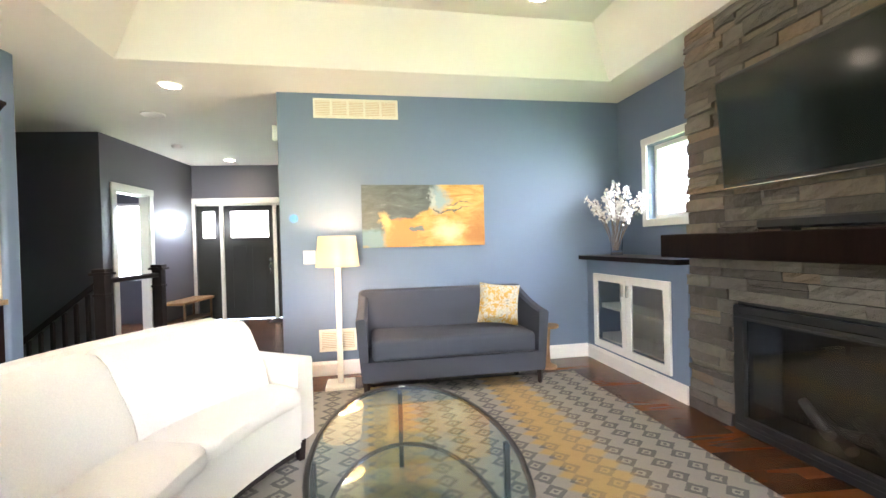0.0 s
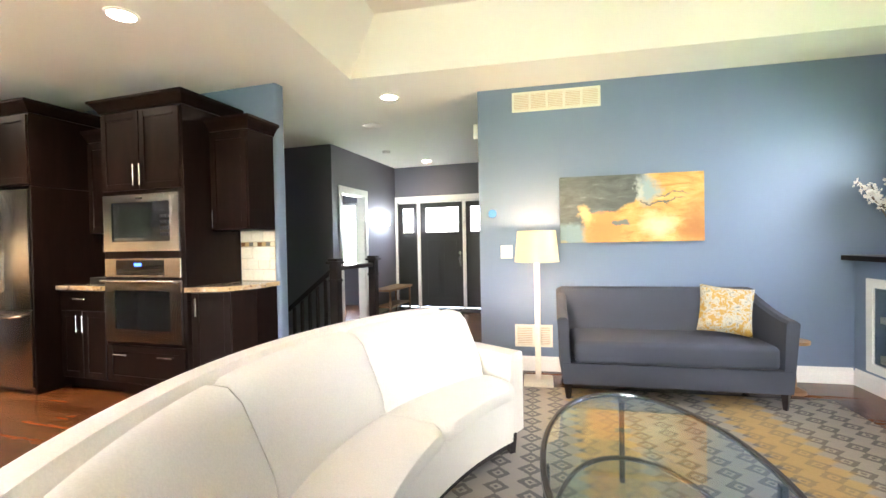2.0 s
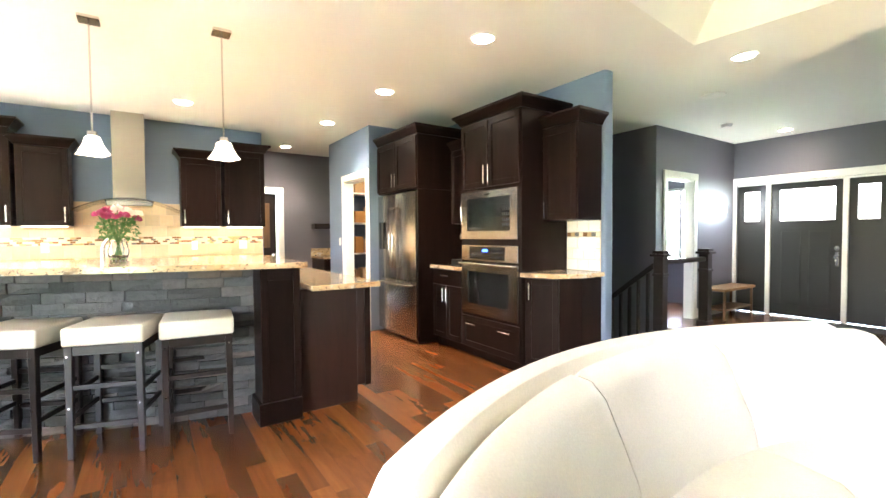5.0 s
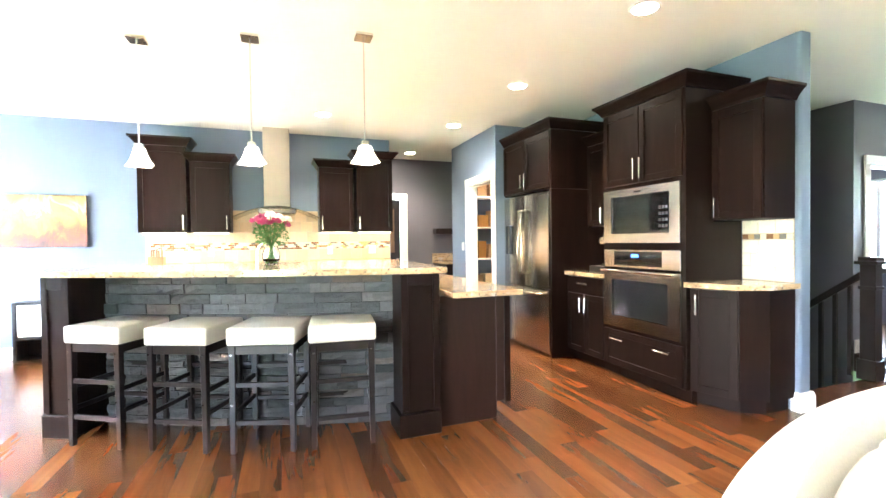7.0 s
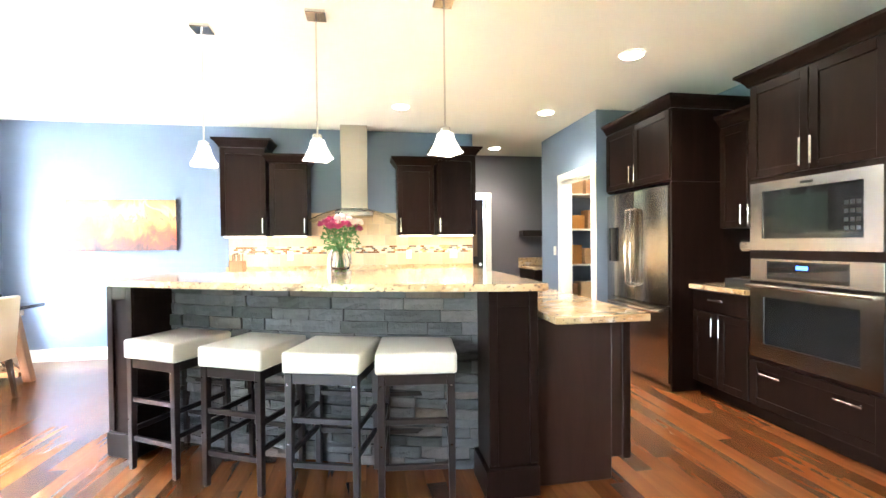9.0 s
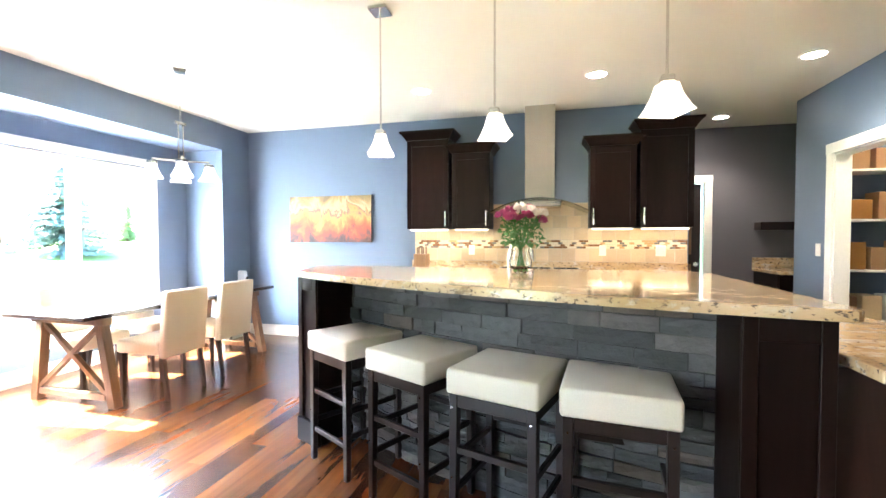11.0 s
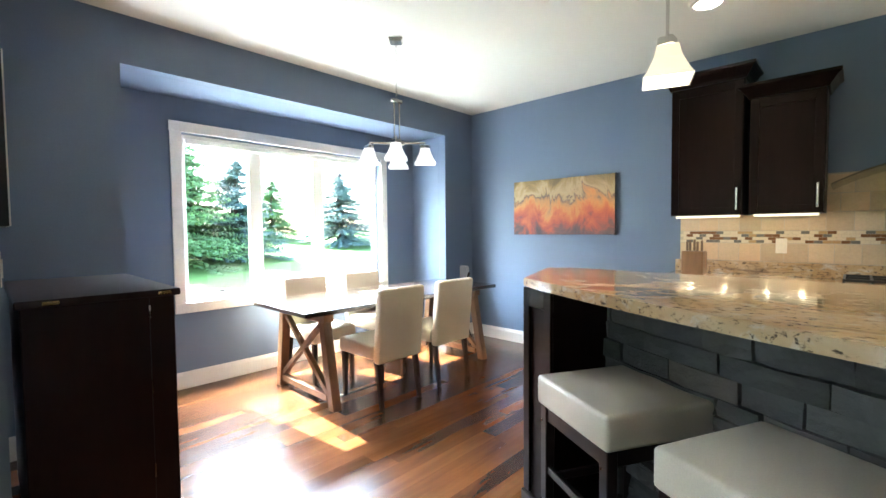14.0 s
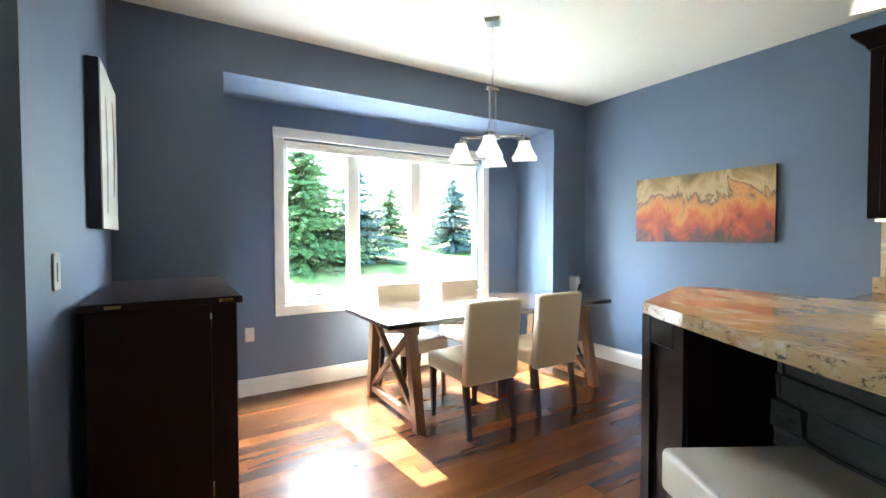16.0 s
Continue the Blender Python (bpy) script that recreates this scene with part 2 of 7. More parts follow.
# Chandelier glass has its own even white glow; no bulbs are modelled inside.
CHAND_GLASS = glow("glowing_white_glass", (1.0, 0.95, 0.86), 0.055, (0.84, 0.82, 0.78))
LAMP_GLOW = glow("lamp_shade_linen", (1.0, 0.66, 0.30), 0.016, (0.62, 0.46, 0.26))


def granite():
    m, n, l, p = nodes_of("cream_granite")
    a = noise_of(n, l, 2.2, 6, (1.0, 0.55, 1), 0.6, 1.2)
    b = noise_of(n, l, 60, 5, (1, 0.55, 1), 0.7)
    c = noise_of(n, l, 15, 5, (1, 0.6, 1), 0.65, 0.8)
    d = noise_of(n, l, 9, 6, (1, 0.22, 1), 0.7, 0.7)
    col = ramp_of(n, l, a, [(0.3, (0.33, 0.20, 0.095)), (0.5, (0.46, 0.33, 0.19)), (0.66, (0.55, 0.44, 0.31))])
    col = mixer(n, l, ramp_of(n, l, c, [(0.54, (0, 0, 0)), (0.68, (0.8, 0.8, 0.8))]), col, (0.54, 0.51, 0.46))
    col = mixer(n, l, ramp_of(n, l, d, [(0.33, (0.9, 0.9, 0.9)), (0.46, (0, 0, 0))]), col, (0.17, 0.12, 0.08))
    col = mixer(n, l, ramp_of(n, l, b, [(0.36, (1, 1, 1)), (0.44, (0, 0, 0))]), col, (0.07, 0.055, 0.045))
    l.new(col, p.inputs["Base Color"])
    p.inputs["Roughness"].default_value = 0.09
    return m


GRANITE = granite()


def rug_weave():
    """Stripes of gold and grey with rows of small ogee lozenges."""
    m, n, l, p = nodes_of("patterned_rug_weave")
    tc = n.new("ShaderNodeTexCoord")
    sep = n.new("ShaderNodeSeparateXYZ")
    l.new(tc.outputs["Object"], sep.inputs[0])

    def math_of(op, a, b=None, c=None):
        x = n.new("ShaderNodeMath")
        x.operation = op
        for i, v in enumerate((a, b, c)):
            if v is None:
                continue
            if isinstance(v, (int, float)):
                x.inputs[i].default_value = v
            else:
                l.new(v, x.inputs[i])
        return x.outputs[0]
    x, y = sep.outputs[0], sep.outputs[1]
    CELL, PITCH = 0.17, 0.13
    rowi = math_of("FLOOR", math_of("DIVIDE", x, CELL))
    shift = math_of("MULTIPLY", math_of("MODULO", math_of("ABSOLUTE", rowi), 2.0), 0.5)
    u = math_of("ABSOLUTE", math_of("SUBTRACT", math_of("FRACT", math_of("DIVIDE", x, CELL)), 0.5))
    v = math_of("ABSOLUTE", math_of("SUBTRACT", math_of("FRACT", math_of("ADD", math_of("DIVIDE", y, PITCH), shift)), 0.5))
    fray = math_of("MULTIPLY", math_of("SUBTRACT", noise_of(n, l, 70, 2, (0.4, 1, 1)), 0.5), 0.16)
    d = math_of("ADD", math_of("ADD", u, math_of("MULTIPLY", v, 0.8)), fray)
    ring = math_of("MULTIPLY", math_of("GREATER_THAN", d, 0.20), math_of("LESS_THAN", d, 0.40))
    dot = math_of("LESS_THAN", d, 0.09)
    mark = math_of("MAXIMUM", ring, dot)
    zig = math_of("MULTIPLY", math_of("ABSOLUTE", math_of("SUBTRACT", math_of("FRACT", math_of("DIVIDE", y, PITCH)), 0.5)), 0.16)
    band = math_of("FRACT", math_of("ADD", math_of("DIVIDE", math_of("ADD", x, 20.0), 1.02), zig))
    ground = ramp_of(n, l, band, [(0.0, (0.34, 0.32, 0.28)), (0.32, (0.36, 0.33, 0.27)), (0.36, (0.50, 0.34, 0.14)), (0.64, (0.54, 0.38, 0.17)), (0.68, (0.40, 0.36, 0.29)), (0.98, (0.34, 0.32, 0.28))])
    inks = ramp_of(n, l, band, [(0.0, (0.10, 0.10, 0.105)), (0.32, (0.14, 0.135, 0.13)), (0.38, (0.34, 0.25, 0.13)), (0.62, (0.36, 0.27, 0.15)), (0.70, (0.17, 0.15, 0.13)), (0.98, (0.10, 0.10, 0.105))])
    col = mixer(n, l, math_of("MULTIPLY", mark, 0.85), ground, inks)
    fine = noise_of(n, l, 400, 2)
    col = mixer(n, l, 1.0, col, ramp_of(n, l, fine, [(0.3, (0.75, 0.75, 0.75)), (0.7, (1, 1, 1))]), "MULTIPLY")
    l.new(col, p.inputs["Base Color"])
    p.inputs["Roughness"].default_value = 0.95
    bump_of(n, l, p, fine, 0.4, 0.004)
    return m


RUG = rug_weave()


def canvas(name, stops, scale, stretch, streak):
    m, n, l, p = nodes_of(name)
    tc, sep = n.new("ShaderNodeTexCoord"), n.new("ShaderNodeSeparateXYZ")
    l.new(tc.outputs["Generated"], sep.inputs[0])
    nz = noise_of(n, l, scale, 7, stretch, 0.62, 1.4)
    fac = n.new("ShaderNodeMath")
    fac.operation = "MULTIPLY_ADD"
    l.new(sep.outputs[streak[0]], fac.inputs[0])
    fac.inputs[1].default_value = streak[1]
    l.new(nz, fac.inputs[2])
    off = n.new("ShaderNodeMath")
    off.operation = "ADD"
    l.new(fac.outputs[0], off.inputs[0])
    off.inputs[1].default_value = streak[2]
    col = ramp_of(n, l, off.outputs[0], stops)
    l.new(col, p.inputs["Base Color"])
    p.inputs["Roughness"].default_value = 0.55
    bump_of(n, l, p, noise_of(n, l, 120, 4), 0.3, 0.004)
    return m


def abstract_painting():
    """Gold ground with brushed patches of slate, orange, teal and pale blue."""
    m, n, l, p = nodes_of("abstract_gold_and_slate_painting")
    tc = n.new("ShaderNodeTexCoord")
    warp, push = n.new("ShaderNodeTexNoise"), n.new("ShaderNodeVectorMath")
    warp.inputs["Scale"].default_value, warp.inputs["Detail"].default_value, warp.inputs["Roughness"].default_value = 3.6, 7, 0.62
    l.new(tc.outputs["Object"], warp.inputs["Vector"])
    push.operation = "MULTIPLY_ADD"
    l.new(warp.outputs["Color"], push.inputs[0])
    push.inputs[1].default_value = (0.34, 0.0, 0.50)
    l.new(tc.outputs["Generated"], push.inputs[2])
    brush = noise_of(n, l, 9, 6, (0.5, 1, 1.6), 0.65, 1.0)

    def patch(col, paint, cu, cv, ru, rv, soft=0.35):
        """A brushed oval of paint about (cu, cv), frayed by the warp."""
        mp, ln = n.new("ShaderNodeMapping"), n.new("ShaderNodeVectorMath")
        mp.inputs["Location"].default_value = (-(cu + 0.17) / ru, 0, -(cv + 0.25) / rv)
        mp.inputs["Scale"].default_value = (1 / ru, 0, 1 / rv)
        l.new(push.outputs[0], mp.inputs[0])
        ln.operation = "LENGTH"
        l.new(mp.outputs[0], ln.inputs[0])
        return mixer(n, l, ramp_of(n, l, ln.outputs["Value"], [(0.0, (1, 1, 1)), (1 - soft, (1, 1, 1)), (1.0, (0, 0, 0))]), col, paint)
    col = ramp_of(n, l, brush, [(0.3, (0.34, 0.16, 0.03)), (0.5, (0.50, 0.28, 0.065)), (0.7, (0.58, 0.38, 0.14))])
    col = patch(col, (0.62, 0.47, 0.27), 0.70, 0.25, 0.16, 0.25, 0.7)
    col = patch(col, (0.36, 0.14, 0.03), 0.97, 0.2, 0.14, 0.5, 0.8)
    col = patch(col, (0.62, 0.22, 0.05), 0.32, 0.2, 0.18, 0.40, 0.5)
    slate = ramp_of(n, l, brush, [(0.35, (0.045, 0.05, 0.045)), (0.6, (0.085, 0.10, 0.095)), (0.72, (0.16, 0.17, 0.17))])
    col = patch(col, slate, 0.22, 0.92, 0.42, 0.52, 0.12)
    col = patch(col, slate, 0.05, 0.55, 0.17, 0.5, 0.3)
    col = patch(col, (0.22, 0.29, 0.29), 0.06, 0.12, 0.13, 0.26, 0.4)
    col = patch(col, (0.66, 0.42, 0.15), 0.19, 0.42, 0.05, 0.22, 0.7)
    col = patch(col, (0.22, 0.29, 0.31), 0.62, 0.76, 0.10, 0.26, 0.6)
    col = patch(col, (0.34, 0.35, 0.32), 0.56, 0.74, 0.04, 0.2, 0.6)
    col = patch(col, (0.10, 0.09, 0.07), 0.70, 0.58, 0.18, 0.018, 0.4)
    col = patch(col, (0.16, 0.12, 0.08), 0.77, 0.67, 0.12, 0.014, 0.4)
    col = patch(col, (0.15, 0.15, 0.13), 0.43, 0.28, 0.06, 0.06, 0.3)
    l.new(col, p.inputs["Base Color"])
    p.inputs["Roughness"].default_value = 0.5
    bump_of(n, l, p, noise_of(n, l, 120, 4), 0.3, 0.004)
    return m


ART_ABSTRACT = abstract_painting()
ART_RUST = canvas("abstract_rust_and_gold_painting", [(0.08, (0.15, 0.10, 0.035)), (0.22, (0.30, 0.19, 0.06)), (0.33, (0.44, 0.31, 0.15)), (0.38, (0.42, 0.27, 0.11)), (0.41, (0.09, 0.06, 0.045)), (0.45, (0.40, 0.19, 0.06)), (0.52, (0.55, 0.23, 0.05)), (0.62, (0.50, 0.12, 0.025)), (0.74, (0.36, 0.06, 0.02)), (0.84, (0.12, 0.045, 0.035)), (0.97, (0.05, 0.03, 0.03))], 2.4, (1, 1.6, 1.0), (2, -0.75, 0.40))
CUSHION = canvas("gold_floral_cotton", [(0.32, (0.11, 0.10, 0.085)), (0.42, (0.36, 0.33, 0.26)), (0.5, (0.46, 0.42, 0.33)), (0.53, (0.36, 0.20, 0.03)), (0.68, (0.42, 0.26, 0.05))], 20, (1, 1, 1), (0, 0.0, 0.0))


# ---- building helpers ----
UP = Vector((0, 0, 1))


def box(bm, lo, hi, bevel=0.0, segments=1, m=None):
    size = Vector(hi) - Vector(lo)
    mid = (Vector(hi) + Vector(lo)) / 2
    made = bmesh.ops.create_cube(bm, size=1.0, matrix=Matrix.Translation(mid) @ Matrix.Diagonal((*size, 1)))["verts"]
    if bevel:
        edges = list({e for v in made for e in v.link_edges})
        made = bmesh.ops.bevel(bm, geom=edges, offset=bevel, segments=segments, affect="EDGES", profile=0.5)["verts"]
    if m is not None:
        bmesh.ops.transform(bm, matrix=m, verts=made)
    return made


def cyl(bm, a, b, r1, r2=None, sides=16, caps=True):
    a, b = Vector(a), Vector(b)
    way = b - a
    m = Matrix.Translation((a + b) / 2) @ way.to_track_quat("Z", "Y").to_matrix().to_4x4()
    return bmesh.ops.create_cone(bm, cap_ends=caps, segments=sides, radius1=r1, radius2=r1 if r2 is None else r2, depth=way.length, matrix=m)["verts"]


def lathe(bm, x, y, profile, sides=24):
    """Turns (radius, height) pairs round an upright axis."""
    rings = []
    for r, z in profile:
        rings.append([bm.verts.new((x + r * math.cos(k * math.tau / sides), y + r * math.sin(k * math.tau / sides), z)) for k in range(sides)])
    for a, b in zip(rings, rings[1:]):
        for k in range(sides):
            bm.faces.new((a[k], a[(k + 1) % sides], b[(k + 1) % sides], b[k]))
    return rings


def tube(bm, points, radius, sides=8):
    points = [Vector(p) for p in points]
    rings = []
    for k, p in enumerate(points):
        way = (points[min(k + 1, len(points) - 1)] - points[max(k - 1, 0)]).normalized()
        q = way.to_track_quat("Z", "Y").to_matrix()
        rings.append([bm.verts.new(p + q @ Vector((radius * math.cos(j * math.tau / sides), radius * math.sin(j * math.tau / sides), 0))) for j in range(sides)])
    for a, b in zip(rings, rings[1:]):
        for j in range(sides):
            bm.faces.new((a[j], a[(j + 1) % sides], b[(j + 1) % sides], b[j]))
    bm.faces.new(rings[0][::-1])
    bm.faces.new(rings[-1])


def slab(bm, outline, z0, z1):
    """An upright prism over a plan outline (anticlockwise)."""
    lo = [bm.verts.new((x, y, z0)) for x, y in outline]
    hi = [bm.verts.new((x, y, z1)) for x, y in outline]
    bm.faces.new(hi)
    bm.faces.new(lo[::-1])
    k = len(lo)
    for i in range(k):
        bm.faces.new((lo[i], lo[(i + 1) % k], hi[(i + 1) % k], hi[i]))


def sweep(bm, path, profile):
    """Runs a closed profile of (outwards, height) along an open plan path; outwards lies to the right of the way."""
    path = [Vector((x, y)) for x, y in path]
    rings = []
    for k, p in enumerate(path):
        ways = []
        if k > 0:
            ways.append((p - path[k - 1]).normalized())
        if k < len(path) - 1:
            ways.append((path[k + 1] - p).normalized())
        sides = [Vector((w.y, -w.x)) for w in ways]
        out = sum(sides, Vector((0, 0))) / len(sides)
        out = out / out.length_squared
        rings.append([bm.verts.new((p.x + out.x * o, p.y + out.y * o, z)) for o, z in profile])
    k = len(profile)
    for a, b in zip(rings, rings[1:]):
        for j in range(k):
            bm.faces.new((a[j], a[(j + 1) % k], b[(j + 1) % k], b[j]))
    bm.faces.new(rings[0])
    bm.faces.new(rings[-1][::-1])


class Face:
    """A front to build on: u runs along it, n comes out of it."""

    def __init__(self, x, y, u):
        self.o, self.u = Vector((x, y, 0)), Vector((*u, 0)).normalized()
        self.n = self.u.cross(UP)

    def matrix(self):
        return Matrix(((self.u.x, self.n.x, 0, self.o.x), (self.u.y, self.n.y, 0, self.o.y), (0, 0, 1, 0), (0, 0, 0, 1)))

    def box(self, bm, u0, u1, n0, n1, z0, z1, bevel=0.0, segments=1):
        made = box(bm, (u0, n0, z0), (u1, n1, z1), bevel, segments)
        bmesh.ops.transform(bm, matrix=self.matrix(), verts=made)
        return made

    def at(self, u, n, z):
        return self.o + self.u * u + self.n * n + UP * z


def thing(name, label, category, at=(0, 0, 0), group="", kind=""):
    ob = new(name)
    ob.location = at
    ob.empty_display_size = 0.1
    return tagged(ob, label, category, group, kind)


ROOTS = {}


def part(name, bm, material, parent=None, label="", smooth=False):
    """Links a bmesh, built in world places, as one mesh under its thing."""
    root = parent
    while root is not None and root.parent is not None:
        root = root.parent
    if root is not None and root.location.length > 0:
        bmesh.ops.translate(bm, vec=-root.location, verts=bm.verts)
    bmesh.ops.recalc_face_normals(bm, faces=bm.faces)
    if smooth:
        for f in bm.faces:
            f.smooth = True
        for e in bm.edges:
            if len(e.link_faces) == 2 and e.calc_face_angle(0) > 0.7:
                e.smooth = False
    data = bpy.data.meshes.new(name)
    bm.to_mesh(data)
    bm.free()
    data.materials.append(material)
    ob = new(name, data)
    ob.parent = parent
    if label:
        tagged(ob, label)
    return ob


def structure(name, bm, material, label, category, smooth=False):
    return tagged(part(name, bm, material, None, "", smooth), label, category, "", "structure")


def boxes(*specs, bevel=0.0):
    bm = bmesh.new()
    for lo, hi in specs:
        box(bm, lo, hi, bevel)
    return bm


def wall(bm, face, u0, u1, z0, z1, thick, holes=()):
    """A wall with real openings; its front is the face's plane, and it goes back by its thickness."""
    us = sorted({u0, u1, *[h[0] for h in holes], *[h[1] for h in holes]})
    zs = sorted({z0, z1, *[h[2] for h in holes], *[h[3] for h in holes]})
    us, zs = [u for u in us if u0 <= u <= u1], [z for z in zs if z0 <= z <= z1]

    def solid(i, j):
        if not (0 <= i < len(us) - 1 and 0 <= j < len(zs) - 1):
            return False
        u, z = (us[i] + us[i + 1]) / 2, (zs[j] + zs[j + 1]) / 2
        return not any(a < u < b and c < z < d for a, b, c, d in holes)
    made = {}

    def vert(i, j, back):
        if (i, j, back) not in made:
            made[i, j, back] = bm.verts.new(face.at(us[i], -thick if back else 0, zs[j]))
        return made[i, j, back]
    for i in range(len(us) - 1):
        for j in range(len(zs) - 1):
            if not solid(i, j):
                continue
            for back in (False, True):
                bm.faces.new([vert(a, b, back) for a, b in ((i, j), (i + 1, j), (i + 1, j + 1), (i, j + 1))])
            for (di, dj), ((a, b), (c, d)) in (((-1, 0), ((i, j), (i, j + 1))), ((1, 0), ((i + 1, j), (i + 1, j + 1))), ((0, -1), ((i, j), (i + 1, j))), ((0, 1), ((i, j + 1), (i + 1, j + 1)))):
                if not solid(i + di, j + dj):
                    bm.faces.new((vert(a, b, False), vert(c, d, False), vert(c, d, True), vert(a, b, True)))


H = 2.74


def askew(*obs):
    for ob in obs:
        if ob.parent is None:
            ob.matrix_basis = ASKEW @ ob.matrix_basis


def made_since(known):
    return [ob for ob in bpy.data.objects if ob.name not in known]


# ---- walls ----
known = {ob.name for ob in bpy.data.objects}
NORTH = Face(0, 4.9, (1, 0))
bm = bmesh.new()
wall(bm, NORTH, -2.85, 0.82, 0, H, 0.14)
wall_north = structure("wall_north", bm, WALL, "blue-grey painted living room wall", "wall")
EAST = Face(0.70, 0, (0, -1))
bm = bmesh.new()
wall(bm, EAST, -4.9, 2.1, 0, H, 0.16, [(-4.40, -3.47, 1.44, 2.165)])
structure("wall_east", bm, WALL, "blue-grey painted wall beside the fireplace", "wall")
askew(*made_since(known))
SOUTH = Face(0, -2.1, (-1, 0))
bm = bmesh.new()
wall(bm, SOUTH, -1.6, 4.29, 0, H, 0.16, [(1.2, 3.2, 0.08, 2.25)])
structure("wall_south", bm, WALL, "blue-grey painted wall with a wide patio opening", "wall")
bm = bmesh.new()
box(bm, (-4.435, -3.58, 0), (-4.29, -1.80, H))
structure("wall_partition", bm, WALL, "blue-grey painted partition beside the dining area", "wall")
bm = bmesh.new()
wall(bm, Face(0, -3.58, (-1, 0)), 4.29, 8.81, 0, H, 0.10, [(5.06, 8.16, 0, 2.42)])
structure("wall_dining", bm, WALL, "blue-grey painted wall framing the window bay", "wall")
bm = bmesh.new()
BAY = Face(0, -4.14, (-1, 0))
wall(bm, BAY, 4.96, 8.26, 0, 2.52, 0.18, [(5.56, 7.64, 0.72, 2.14)])
structure("wall_bay", bm, WALL, "blue-grey painted window wall of the bay", "wall")
structure("wall_bay_east", boxes(((-5.06, -4.14, 0), (-4.96, -3.682, 2.52))), WALL, "blue-grey painted side of the bay", "wall")
structure("wall_bay_west", boxes(((-8.26, -4.14, 0), (-8.16, -3.682, 2.52))), WALL, "blue-grey painted side of the bay", "wall")
structure("soffit_bay", boxes(((-8.16, -4.14, 2.42), (-5.06, -3.682, 2.52))), WALL, "blue-grey painted soffit of the bay", "soffit")
bm = bmesh.new()
wall(bm, Face(-8.65, 0, (0, 1)), -3.68, 1.84, 0, H, 0.16)
structure("wall_west", bm, WALL, "blue-grey painted kitchen wall", "wall")
bm = bmesh.new()
wall(bm, Face(-10.0, 0, (0, 1)), 0.6, 4.6, 0, H, 0.12, [(1.45, 2.37, 0, 2.03)])
box(bm, (-10.0, 0.5, 0), (-8.81, 0.6, H))
box(bm, (-10.0, 4.5, 0), (-8.98, 4.6, H))
structure("wall_back_hall", bm, WARM_LIT_WALL, "painted back hall walls, taupe-grey from warm light put into the colour", "wall")
PANTRY = Face(0, 2.93, (1, 0))
bm = bmesh.new()
wall(bm, PANTRY, -8.96, -7.43, 0, H, 0.12, [(-8.28, -7.52, 0, 2.07)])
structure("wall_pantry", bm, WALL, "blue-grey painted pantry front wall", "wall")
structure("wall_pantry_west", boxes(((-8.96, 3.05, 0), (-8.84, 4.5, H))), WALL, "blue-grey painted pantry side wall", "wall")
structure("wall_pantry_east", boxes(((-7.55, 3.05, 0), (-7.43, 4.5, H))), WALL, "blue-grey painted pantry side wall", "wall")
structure("wall_pantry_north", boxes(((-8.84, 4.38, 0), (-7.55, 4.5, H))), WALL, "blue-grey painted pantry back wall", "wall")
bm = bmesh.new()
box(bm, (-7.43, 3.87, 0), (-4.5, 4.0, H))
upright = [e for e in bm.edges if abs((e.verts[0].co - e.verts[1].co).z) > 1 and e.verts[0].co.x > -4.6]
bmesh.ops.bevel(bm, geom=upright, offset=0.03, segments=5, affect="EDGES", profile=0.5)
structure("wall_kitchen", bm, WALL, "blue-grey painted kitchen wall with a rounded end", "wall", True)
bm = bmesh.new()
box(bm, (-8.0, 6.18, -2.6), (-5.35, 6.30, H))
wall(bm, Face(-5.35, 0, (0, 1)), 6.30, 8.5, 0, H, 0.12, [(6.45, 7.18, 0, 2.06)])
structure("wall_stair", bm, WARM_LIT_WALL, "painted stair and hall wall, dark taupe-grey from warm light put into the colour", "wall")
bm = bmesh.new()
wall(bm, Face(0, 8.5, (1, 0)), -8.0, -2.71, 0, H, 0.16, [(-5.30, -3.52, 0.0, 2.06), (-6.8, -5.7, 0.75, 2.1)])
structure("wall_entry", bm, WARM_LIT_WALL, "painted entry wall, taupe-grey from warm light put into the colour", "wall")
bm = bmesh.new()
box(bm, (-2.82, 4.90, 0), (-2.68, 8.5, H))
structure("wall_hall_east", bm, WALL, "blue-grey painted hall wall", "wall")
bm = bmesh.new()
wall(bm, Face(-8.0, 0, (0, 1)), 4.0, 8.66, -2.6, H, 0.12)
box(bm, (-8.0, 3.9, -2.6), (-4.6, 3.99, -0.02))
structure("wall_study", bm, WALL, "pale study and stairwell walls", "wall")

# ---- ceiling with the raised tray ----
bm = bmesh.new()
TZ, RISE, TRAY_W, TRAY_D = 3.08, 0.38, 4.16, 4.02
TRAY = pose(-3.82, 4.03, 0, 0, 0, 5.6)
rim = [(-10.2, -4.4), (1.8, -4.4), (1.8, 8.7), (-10.2, 8.7)]
low = [TRAY @ Vector(c) for c in ((0, -TRAY_D, H), (TRAY_W, -TRAY_D, H), (TRAY_W, 0, H), (0, 0, H))]
top = [TRAY @ Vector(c) for c in ((RISE, RISE - TRAY_D, TZ), (TRAY_W - RISE, RISE - TRAY_D, TZ), (TRAY_W - RISE, -RISE, TZ), (RISE, -RISE, TZ))]
ov, hv = [bm.verts.new((*c, H)) for c in rim], [bm.verts.new((*c, TZ + 0.01)) for c in rim]
lv, tv = [bm.verts.new(c) for c in low], [bm.verts.new(c) for c in top]
for i in range(4):
    j = (i + 1) % 4
    bm.faces.new((ov[i], ov[j], lv[j], lv[i]))
    bm.faces.new((lv[i], lv[j], tv[j], tv[i]))
    bm.faces.new((ov[i], ov[j], hv[j], hv[i]))
